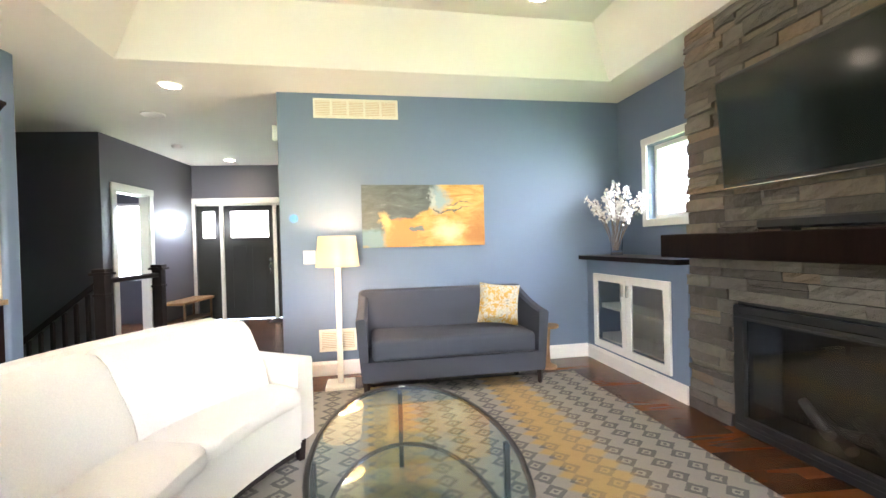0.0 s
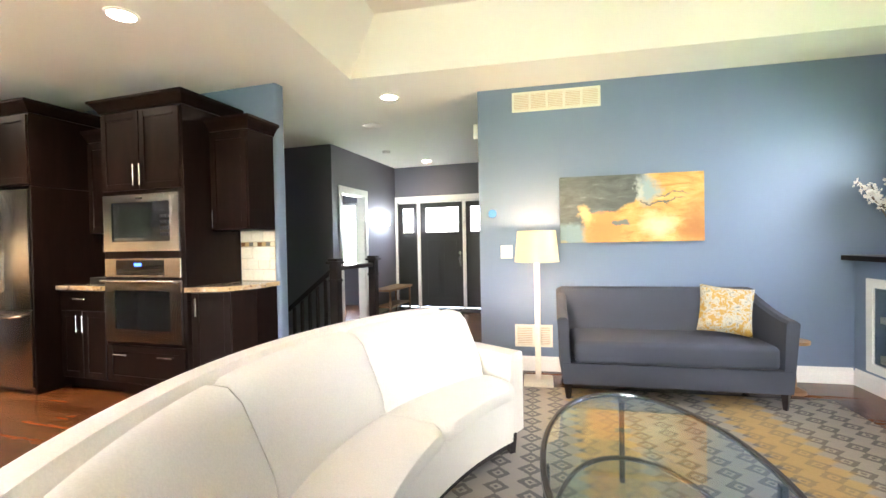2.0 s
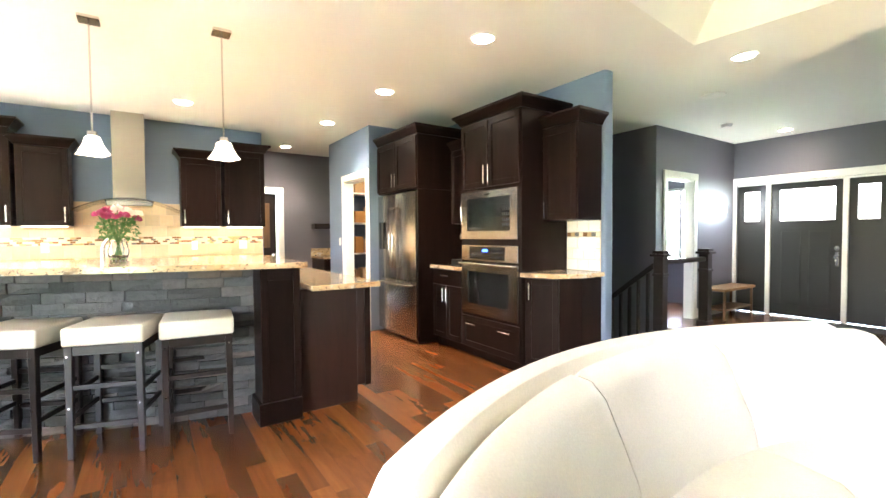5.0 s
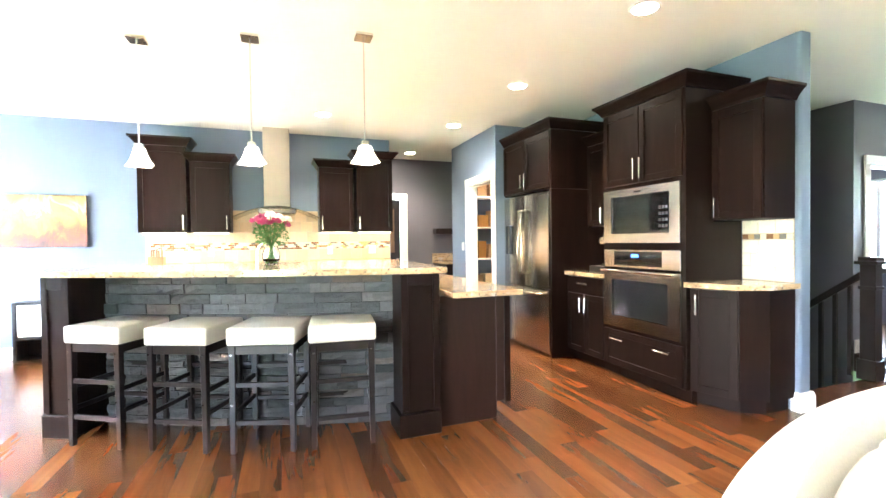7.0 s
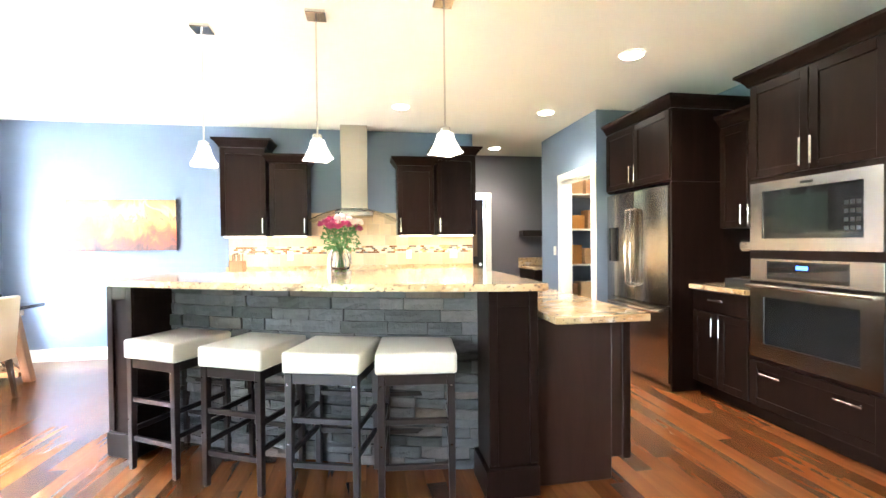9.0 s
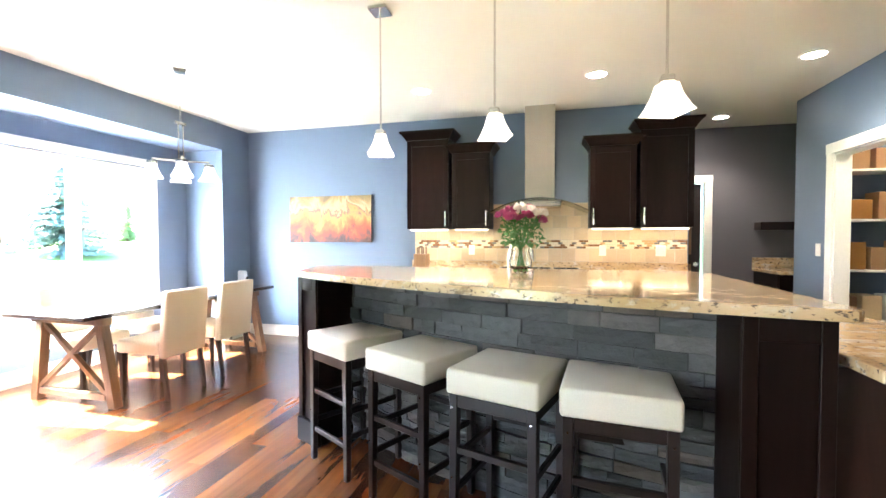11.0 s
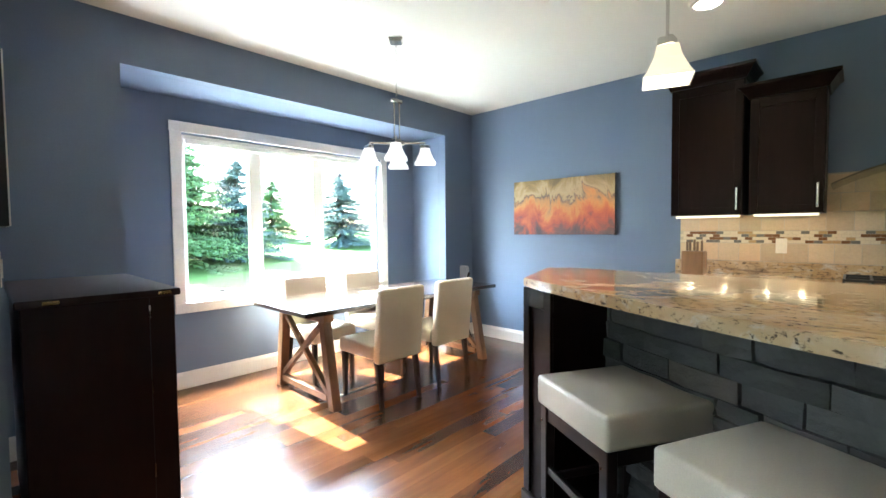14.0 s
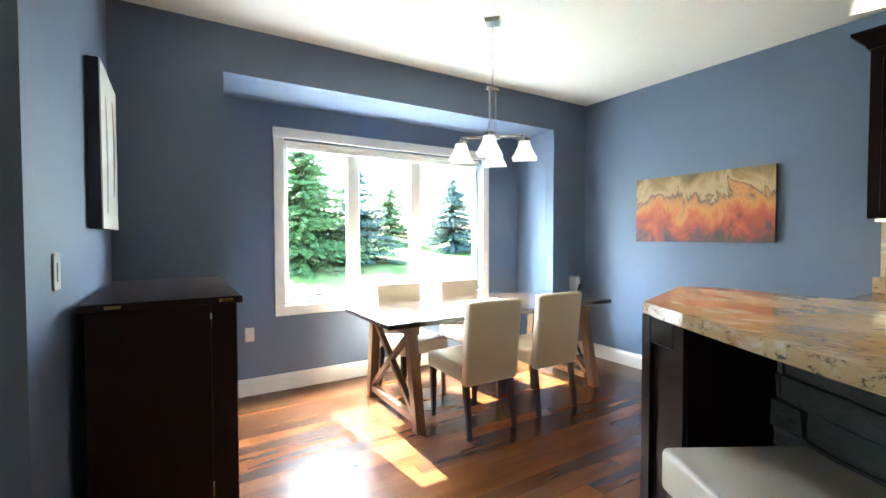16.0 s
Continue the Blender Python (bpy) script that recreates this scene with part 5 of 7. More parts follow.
# coffee nook
nook = thing("base_cabinet", "espresso-stained base cabinet below the coffee maker", "cabinet", (-6.1, 3.5, 0))
carcass(nook, Face(0, 3.27, (1, 0)), -6.398, -5.825, 0.1, 0.895, 0.598)
NK = Face(0, 3.27, (1, 0))
bm = bmesh.new()
NK.box(bm, -6.397, -5.826, -0.55, -0.06, 0, 0.1)
part("toe_kick", bm, CABINET, nook)
shaker(nook, NK, -6.39, -6.116, 0.11, 0.71, (-6.15, 0.60, 0.15, True))
shaker(nook, NK, -6.108, -5.833, 0.11, 0.71, (-6.075, 0.60, 0.15, True))
shaker(nook, NK, -6.39, -5.833, 0.72, 0.885, (-6.11, 0.82, 0.15, False), "drawer")
top = thing("countertop", "cream granite countertop below the coffee maker", "countertop", (-6.1, 3.5, 0.9))
bm = boxes(((-6.398, 3.22, 0.897), (-5.825, 3.866, 0.935)), bevel=0.003)
part("slab", bm, GRANITE, top)
NU = Face(0, 3.54, (1, 0))
upper = thing("wall_cabinet", "espresso-stained two-door wall cabinet above the coffee maker", "cabinet", (-6.1, 3.7, 1.41))
carcass(upper, NU, -6.398, -5.825, 1.41, 2.28, 0.326)
shaker(upper, NU, -6.392, -6.116, 1.415, 2.26, (-6.15, 1.52, 0.16, True))
shaker(upper, NU, -6.108, -5.831, 1.415, 2.26, (-6.075, 1.52, 0.16, True))
crown(upper, [(-6.397, 3.54), (-5.826, 3.54)], 2.28)
maker = thing("coffee_maker", "black and silver pod coffee maker on a black drawer", "coffee maker", (-5.98, 3.45, 0.936))
bm = boxes(((-6.14, 3.34, 0.936), (-5.86, 3.66, 1.0)), bevel=0.004)
part("pod_drawer", bm, BLACK, maker)
bm = boxes(((-6.06, 3.40, 1.001), (-5.92, 3.60, 1.03)), bevel=0.008)
part("drip_tray", bm, CHROME, maker)
bm = boxes(((-6.06, 3.50, 1.03), (-5.92, 3.62, 1.30)), bevel=0.02)
part("body", bm, BLACK, maker)
bm = boxes(((-6.065, 3.39, 1.22), (-5.915, 3.52, 1.31)), bevel=0.02)
part("brew_head", bm, CHROME, maker)

# oven tower
tower = thing("oven_tower", "tall espresso-stained cabinet housing microwave and oven", "cabinet", (-5.37, 3.56, 0))
carcass(tower, NF, -5.82, -4.92, 0.1, 2.42, 0.606)
bm = bmesh.new()
NF.box(bm, -5.819, -4.921, -0.58, -0.06, 0, 0.1)
part("toe_kick", bm, CABINET, tower)
shaker(tower, NF, -5.80, -5.374, 1.75, 2.40, (-5.405, 1.87, 0.18, True))
shaker(tower, NF, -5.366, -4.94, 1.75, 2.40, (-5.335, 1.87, 0.18, True))
shaker(tower, NF, -5.80, -4.94, 0.115, 0.435, None, "drawer")
for u in (-5.62, -5.12):
    bm = bmesh.new()
    NF.box(bm, u - 0.08, u + 0.08, 0.045, 0.055, 0.348, 0.362, 0.003)
    NF.box(bm, u - 0.06, u - 0.05, 0.018, 0.046, 0.35, 0.36)
    NF.box(bm, u + 0.05, u + 0.06, 0.018, 0.046, 0.35, 0.36)
    part("handle", bm, CHROME, tower, "satin nickel bar handle")
crown(tower, [(-5.82, 3.86), (-5.82, 3.26), (-4.92, 3.26), (-4.92, 3.86)], 2.42)
mw = thing("microwave", "built-in stainless microwave with a black glass door", "microwave", (-5.37, 3.25, 1.235))
bm = bmesh.new()
wall(bm, Face(0, 3.228, (1, 0)), -5.785, -4.95, 1.235, 1.71, 0.026, [(-5.69, -5.045, 1.315, 1.645)])
part("trim_frame", bm, STEEL, mw)
bm = bmesh.new()
NF.box(bm, -5.695, -5.04, 0.008, 0.022, 1.31, 1.65)
part("glass_door", bm, BLACK_GLASS, mw)
bm = bmesh.new()
NF.box(bm, -5.62, -5.25, 0.0225, 0.0235, 1.36, 1.60)
part("window", bm, SCREEN, mw)
for k in range(12):
    bm = bmesh.new()
    NF.box(bm, -5.155 + 0.033 * (k % 3), -5.132 + 0.033 * (k % 3), 0.0225, 0.0245, 1.36 + 0.05 * (k // 3), 1.385 + 0.05 * (k // 3))
    part("button", bm, BLACK, mw)
bm = bmesh.new()
NF.box(bm, -5.41, -5.33, 0.0325, 0.034, 1.668, 1.682)
part("badge", bm, BLACK, mw)
oven = thing("wall_oven", "built-in stainless wall oven with a bar handle", "oven", (-5.37, 3.25, 0.46))
bm = bmesh.new()
wall(bm, Face(0, 3.226, (1, 0)), -5.785, -4.945, 0.47, 0.995, 0.03, [(-5.68, -5.06, 0.575, 0.905)])
door = part("door", bm, STEEL, oven)
bm = bmesh.new()
NF.box(bm, -5.685, -5.055, 0.008, 0.026, 0.57, 0.91)
part("window", bm, BLACK_GLASS, door)
bm = bmesh.new()
tube(bm, [NF.at(-5.77, 0.078, 0.985), NF.at(-4.96, 0.078, 0.985)], 0.013, 10)
for u in (-5.74, -4.99):
    NF.box(bm, u - 0.012, u + 0.012, 0.03, 0.078, 0.975, 0.995)
part("handle", bm, STEEL, door, "stainless bar handle", True)
bm = bmesh.new()
NF.box(bm, -5.785, -4.945, 0.003, 0.03, 1.015, 1.175, 0.003)
panel = part("control_panel", bm, STEEL, oven)
bm = bmesh.new()
NF.box(bm, -5.65, -5.12, 0.031, 0.033, 1.035, 1.16)
part("touch_glass", bm, BLACK_GLASS, panel)
bm = bmesh.new()
NF.box(bm, -5.44, -5.36, 0.0335, 0.0345, 1.11, 1.135)
part("clock_display", bm, glow("oven_clock", (0.05, 0.15, 1.0), 0.16, (0.01, 0.01, 0.03)), panel, "blue lit clock")
bm = bmesh.new()
NF.box(bm, -5.42, -5.33, 0.0305, 0.033, 0.515, 0.535)
part("badge", bm, CHROME, oven)

# angled corner unit at the wall's end
corner = thing("base_cabinet", "espresso-stained angled base cabinet at the wall end", "cabinet", (-4.7, 3.6, 0))
outline = [(-4.918, 3.866), (-4.918, 3.30), (-4.62, 3.42), (-4.53, 3.60), (-4.53, 3.866)]
bm = bmesh.new()
slab(bm, outline, 0.1, 0.895)
part("body", bm, CABINET, corner)
bm = bmesh.new()
slab(bm, [(-4.91, 3.86), (-4.91, 3.36), (-4.65, 3.47), (-4.57, 3.62), (-4.57, 3.86)], 0.0, 0.1)
part("toe_kick", bm, CABINET, corner)
AF = Face(-4.918, 3.30, (0.298, 0.12))
shaker(corner, AF, 0.008, 0.315, 0.11, 0.885, (0.05, 0.77, 0.15, True))
top = thing("countertop", "cream granite countertop at the wall end", "countertop", (-4.7, 3.6, 0.9))
bm = bmesh.new()
slab(bm, [(-4.918, 3.866), (-4.918, 3.235), (-4.60, 3.36), (-4.495, 3.585), (-4.495, 3.866)], 0.897, 0.935)
part("slab", bm, GRANITE, top)
UR = Face(0, 3.54, (1, 0))
upper = thing("wall_cabinet", "espresso-stained wall cabinet at the wall end", "cabinet", (-4.72, 3.7, 1.4))
carcass(upper, UR, -4.918, -4.53, 1.405, 2.25, 0.326)
shaker(upper, UR, -4.912, -4.536, 1.41, 2.23, (-4.875, 1.50, 0.15, True))
crown(upper, [(-4.917, 3.54), (-4.53, 3.54), (-4.53, 3.862)], 2.25)
ends = thing("backsplash", "pale stone tile backsplash with a mosaic band at the wall end", "backsplash", (-4.7, 3.86, 0.94), kind="structure")
SPF = Face(0, 3.87, (1, 0))
PALE = plain("pale_marble_tile", (0.66, 0.60, 0.50), (0.76, 0.71, 0.62), 0.3, scale=9, fine=50, random_tint=0.12)
bm = bmesh.new()
SPF.box(bm, -4.918, -4.535, 0.001, 0.005, 0.936, 1.404)
part("grout", bm, GROUT, ends)
lay_tiles(ends, SPF, -4.916, -4.537, 0.94, 1.25, 0.127, 0.103, PALE, 0.06)
lay_tiles(ends, SPF, -4.916, -4.537, 1.30, 1.402, 0.127, 0.103, PALE)
for k in range(8):
    bm = bmesh.new()
    SPF.box(bm, -4.914 + 0.047 * k, -4.870 + 0.047 * k, 0.0055, 0.011, 1.256, 1.294)
    part("mosaic_tile", bm, MOSAIC[(k * 3) % 4], ends)
wall_plate(Face(0, 3.857, (1, 0)), -4.76, -4.575, 1.13, 1.25, 4, "four-gang grey light switch on the tiles")

# ---- island ----
island = thing("kitchen_island", "curved kitchen island faced with grey ledge stone", "kitchen island", (-5.9, 0.4, 0))
A, B = Vector((-6.03, -1.12)), Vector((-5.09, 1.365))
CHORD = B - A
OUT = Vector((CHORD.y, -CHORD.x)).normalized()


def bar_front(f, inset=0.0, sag=0.13):
    p = A + CHORD * f + OUT * (sag * (1 - (2 * f - 1) ** 2) - inset)
    return p.x, p.y


bm = bmesh.new()
slab(bm, [bar_front(k / 24) for k in range(25)] + [(-5.12, 1.395), (-6.52, 1.395), (-6.60, 1.28), (-6.62, -1.20), (-6.54, -1.30)], 1.062, 1.10)
edge_list = [e for e in bm.edges if abs(e.verts[0].co.z - e.verts[1].co.z) < 0.001]
bmesh.ops.bevel(bm, geom=edge_list, offset=0.006, segments=2, affect="EDGES", profile=0.5)
part("bar_top", bm, GRANITE, island, "cream and grey granite bar top")
bm = bmesh.new()
slab(bm, [bar_front(0.02 + 0.93 * k / 24, 0.33) for k in range(25)] + [(-6.5, 1.30), (-6.55, -1.1)], 0.0, 1.061)
part("core", bm, MORTAR, island)
LF = Face(-6.025, -1.125, (0.42, 0.9))
bm = bmesh.new()
LF.box(bm, 0.0, 0.20, -0.55, -0.02, 0.0, 1.061, 0.003)
post = part("end_post", bm, CABINET, island)
bm = bmesh.new()
LF.box(bm, 0.0, 0.045, -0.021, -0.006, 0.16, 1.06, 0.002)
LF.box(bm, 0.155, 0.20, -0.021, -0.006, 0.16, 1.06, 0.002)
LF.box(bm, 0.045, 0.155, -0.021, -0.0065, 0.98, 1.06, 0.002)
LF.box(bm, -0.012, 0.212, -0.03, 0.0, 0.0, 0.15, 0.004)
part("frame_trim", bm, CABINET, post)
bm = boxes(((-5.40, 1.09, 0.0), (-5.165, 1.35, 1.061)), bevel=0.003)
post = part("end_post", bm, CABINET, island)
bm = bmesh.new()
RP = Face(-5.165, 0, (0, 1))
RP.box(bm, 1.09, 1.135, 0.001, 0.014, 0.17, 1.06, 0.002)
RP.box(bm, 1.305, 1.35, 0.001, 0.014, 0.17, 1.06, 0.002)
RP.box(bm, 1.135, 1.305, 0.001, 0.0135, 0.98, 1.06, 0.002)
box(bm, (-5.42, 1.068, 0.0), (-5.14, 1.352, 0.15), 0.004)
part("frame_trim", bm, CABINET, post)
bm = boxes(((-6.55, 1.353, 0.0), (-5.225, 1.80, 0.895)), ((-6.55, 1.80, 0.12), (-5.225, 1.90, 0.895)), bevel=0.002)
part("end_panel", bm, END_WOOD, island, "espresso-stained wood end panel")
bm = boxes(((-5.45, 1.862, 0.11), (-5.215, 1.91, 0.896)), bevel=0.002)
part("corner_stile", bm, CABINET, island)
bm = boxes(((-7.25, 1.403, 0.897), (-5.05, 1.92, 0.935)), ((-7.25, -1.2, 0.897), (-6.56, 1.403, 0.935)), bevel=0.004)
part("lower_counter", bm, GRANITE, island, "lower granite counter")
bm = boxes(((-7.2, -1.15, 0.1), (-6.57, 1.35, 0.896)), ((-7.2, 1.353, 0.1), (-6.56, 1.88, 0.896)), bevel=0.002)
part("sink_cabinets", bm, CABINET, island)
spots = []
lengths = [Vector(bar_front(0.02 + 0.93 * k / 60, 0.33)) for k in range(61)]
run = [0.0]
for a, b in zip(lengths, lengths[1:]):
    run.append(run[-1] + (b - a).length)


def along_arc(s):
    for k in range(60):
        if run[k + 1] >= s:
            f = (s - run[k]) / (run[k + 1] - run[k])
            return lengths[k].lerp(lengths[k + 1], f)
    return lengths[-1]


for u0, u1, z0, z1 in ledge_rows(run[-1], 1.055, 0.042, 0.075, 0.13, 0.34):
    a, b = along_arc(u0), along_arc(u1)
    f = Face(a.x, a.y, (b.x - a.x, b.y - a.y))
    m = f.matrix()
    m.translation = f.at(0, 0.001, z0)
    spots.append((m, (b - a).length, z1 - z0, rng.uniform(0.022, 0.04)))
lay_stones(island, spots, SLATE)

tap = thing("faucet", "brushed gooseneck kitchen faucet behind the bar", "faucet", (-6.9, 0.2, 0.936))
bm = bmesh.new()
tube(bm, [(-6.9, 0.15, 0.936), (-6.9, 0.15, 1.17)] + [(-6.9, 0.15 + 0.085 * (1 - math.cos(a)), 1.17 + 0.11 * math.sin(a)) for a in [k * math.pi / 8 for k in range(1, 8)]] + [(-6.9, 0.32, 1.13)], 0.018, 10)
part("spout", bm, CHROME, tap, smooth=True)
bm = bmesh.new()
cyl(bm, (-6.9, 0.15, 0.936), (-6.9, 0.15, 0.97), 0.028, sides=16)
part("base_ring", bm, CHROME, tap, smooth=True)

bouquet = thing("flower_bouquet", "magenta and white flowers in a clear glass vase on the bar", "flowers", (-6.22, 0.29, 1.10))
bm = bmesh.new()
lathe(bm, -6.22, 0.29, [(0.0, 1.101), (0.05, 1.101), (0.066, 1.14), (0.07, 1.18), (0.05, 1.235), (0.058, 1.25), (0.054, 1.25), (0.046, 1.235), (0.064, 1.18), (0.06, 1.145), (0.0, 1.11)], 24)
part("vase", bm, GLASS, bouquet, "clear glass vase", True)
stems, leaves = bmesh.new(), bmesh.new()
for k in range(15):
    a = k * 2.4
    r = 0.025 + 0.12 * math.sqrt(k / 15)
    tip = Vector((-6.22 + r * math.cos(a), 0.29 + r * math.sin(a), 1.50 - 0.55 * r + rng.uniform(-0.02, 0.02)))
    tube(stems, [(-6.22 + 0.03 * math.cos(a + 2), 0.29 + 0.03 * math.sin(a + 2), 1.115), (-6.22 + 0.01 * math.cos(a), 0.29 + 0.01 * math.sin(a), 1.25), tip], 0.0035, 5)
    white = k in (0, 3, 4, 7, 11)
    bloom = bmesh.new()
    for j in range(46):
        d = Vector((rng.gauss(0, 1), rng.gauss(0, 1), abs(rng.gauss(0, 1)) * 0.8 + 0.1)).normalized()
        c = tip + d * 0.03
        side_way = d.orthogonal().normalized() * 0.013
        bloom.faces.new([bloom.verts.new(q) for q in (c - side_way, tip + d * 0.010, c + side_way, tip + d * 0.048)])
    part("bloom", bloom, PETAL_WHITE if white else PETAL_RED, bouquet, "white bloom" if white else "magenta bloom")
for k in range(230):
    a, r = rng.uniform(0, math.tau), 0.13 * math.sqrt(rng.random())
    c = Vector((-6.22 + r * math.cos(a), 0.29 + r * math.sin(a), rng.uniform(1.26, 1.455 - 0.3 * r)))
    q = Euler((rng.uniform(-1.0, 1.0), rng.uniform(-1.0, 1.0), rng.uniform(0, 6.3))).to_matrix()
    w, ln = rng.uniform(0.008, 0.014), rng.uniform(0.03, 0.05)
    leaves.faces.new([leaves.verts.new(c + q @ Vector(v)) for v in ((-ln / 2, 0, 0), (0, -w, 0.004), (ln / 2, 0, -0.006), (0, w, 0.004))])
part("stems", stems, LEAF, bouquet)
part("leaves", leaves, LEAF, bouquet)


def bar_stool():
    stool = thing("bar_stool", "dark wooden bar stool with an off-white leather seat", "bar stool", group="stools along the island")
    bm = bmesh.new()
    box(bm, (-0.205, -0.205, 0.655), (0.205, 0.205, 0.765), 0.016, 3)
    for v in bm.verts:
        if v.co.z > 0.74:
            v.co.z += 0.006 * (1 - (v.co.x / 0.2) ** 2) * (1 - (v.co.y / 0.2) ** 2)
    part("seat", bm, SEAT_LEATHER, stool, "off-white leather seat", True)
    for sx in (-1, 1):
        for sy in (-1, 1):
            bm = bmesh.new()
            box(bm, (-0.02, -0.02, 0), (0.02, 0.02, 0.655), 0.003)
            for v in bm.verts:
                f = v.co.z / 0.655
                v.co.x = v.co.x * (0.75 + 0.25 * f) + sx * (0.178 - 0.004 * f)
                v.co.y = v.co.y * (0.75 + 0.25 * f) + sy * (0.178 - 0.004 * f)
            part("leg", bm, DARK_WOOD, stool)
            for z in (0.30, 0.60):
                bm = bmesh.new()
                cyl(bm, (0.198 * sx, 0.175 * sy, z), (0.202 * sx, 0.175 * sy, z), 0.005, sides=8)
                part("bolt", bm, CHROME, stool)
    for sx in (-1, 1):
        bm = boxes(((sx * 0.176 - 0.011, -0.158, 0.60), (sx * 0.176 + 0.011, 0.158, 0.652)), bevel=0.002)
        part("apron", bm, DARK_WOOD, stool)
        for z in ((0.20, 0.42) if sx < 0 else (0.17, 0.40)):
            bm = boxes(((sx * 0.176 - 0.01, -0.158, z), (sx * 0.176 + 0.01, 0.158, z + 0.028)), bevel=0.002)
            part("stretcher", bm, DARK_WOOD, stool)
    for sy in (-1, 1):
        bm = boxes(((-0.165, sy * 0.176 - 0.0105, 0.601), (0.165, sy * 0.176 + 0.0105, 0.651)), bevel=0.002)
        part("apron", bm, DARK_WOOD, stool)
        for z in (0.22, 0.36):
            bm = boxes(((-0.158, sy * 0.176 - 0.009, z), (0.158, sy * 0.176 + 0.009, z + 0.028)), bevel=0.002)
            part("stretcher", bm, DARK_WOOD, stool)
    return stool


STOOLS = [pose(-5.90, -0.65, 0, 0, 0, -30), pose(-5.64, -0.155, 0, 0, 0, -26), pose(-5.455, 0.305, 0, 0, 0, -17), pose(-5.37, 0.74, 0, 0, 0, -6)]
stool = bar_stool()
for m in STOOLS[1:]:
    copy_thing(stool, m)
stool.matrix_basis = STOOLS[0]


def square_shade(bm, x, y, z0, z1, r0, r1, turn=0.0):
    """A flared four-sided glass shade, open below."""
    rows = [(r0 + 0.012, z0), (r0, z0 + 0.02), (r1 + (r0 - r1) * 0.35, z0 + (z1 - z0) * 0.6), (r1, z1)]
    rings = []
    for r, z in rows + [(r - 0.006, z) for r, z in rows[::-1]]:
        rings.append([bm.verts.new((x + r * math.sqrt(2) * math.cos(turn + math.pi / 4 + k * math.pi / 2), y + r * math.sqrt(2) * math.sin(turn + math.pi / 4 + k * math.pi / 2), z)) for k in range(4)])
    rings.append(rings[0])
    for a, b in zip(rings, rings[1:]):
        for k in range(4):
            bm.faces.new((a[k], a[(k + 1) % 4], b[(k + 1) % 4], b[k]))


for x, y in ((-6.11, -0.57), (-5.832, 0.185), (-5.563, 0.945)):
    pend = thing("pendant_lamp", "lit frosted glass pendant on a nickel rod over the bar", "pendant lamp", (x, y, 1.84), "pendants over the bar")
    bm = boxes(((x - 0.06, y - 0.06, 2.715), (x + 0.06, y + 0.06, 2.739)), bevel=0.004)
    part("canopy", bm, CHROME, pend)
    bm = bmesh.new()
    cyl(bm, (x, y, 1.99), (x, y, 2.715), 0.006, sides=10)
    part("rod", bm, CHROME, pend)
    bm = boxes(((x - 0.027, y - 0.027, 1.955), (x + 0.027, y + 0.027, 1.99)), bevel=0.006)
    part("socket_cap", bm, CHROME, pend)
    bm = bmesh.new()
    square_shade(bm, x, y, 1.835, 1.955, 0.068, 0.034, radians(20))
    part("shade", bm, SHADE_GLOW, pend, "lit frosted glass shade")
    bm = bmesh.new()
    lathe(bm, x, y, [(0.0, 1.875), (0.018, 1.89), (0.016, 1.92), (0.0, 1.952)], 10)
    part("bulb", bm, CAN_GLOW, pend, smooth=True)
    point_lamp("pendant_light", x, y, 1.865, 0.30, (1.0, 0.8, 0.55), 0.04)

# recessed downlights and ceiling fittings
for cx, cy, cz in CANS:
    can = thing("downlight", "lit white recessed downlight in the ceiling", "downlight", (cx, cy, cz - 0.012), "recessed downlights")
    bm = bmesh.new()
    lathe(bm, cx, cy, [(0.078, cz - 0.002), (0.098, cz - 0.002), (0.096, cz - 0.010), (0.078, cz - 0.012), (0.078, cz - 0.002)], 28)
    part("trim_ring", bm, WHITE_TRIM, can, smooth=True)
    bm = bmesh.new()
    cyl(bm, (cx, cy, cz - 0.003), (cx, cy, cz - 0.006), 0.077, sides=28)
    part("lens", bm, CAN_GLOW, can)
speaker = thing("ceiling_speaker", "round white speaker grille in the hall ceiling", "speaker", (-4.32, 5.46, 2.73))
bm = bmesh.new()
lathe(bm, -4.32, 5.46, [(0.0, H - 0.006), (0.10, H - 0.006), (0.112, H - 0.012), (0.122, H - 0.002)], 32)
part("grille", bm, PLATE, speaker, smooth=True)
smoke = thing("smoke_detector", "small white smoke detector on the hall ceiling", "smoke detector", (-4.82, 6.96, 2.70))
bm = bmesh.new()
lathe(bm, -4.82, 6.96, [(0.0, H - 0.04), (0.05, H - 0.04), (0.065, H - 0.02), (0.07, H - 0.001)], 24)
part("case", bm, PLATE, smoke, smooth=True)

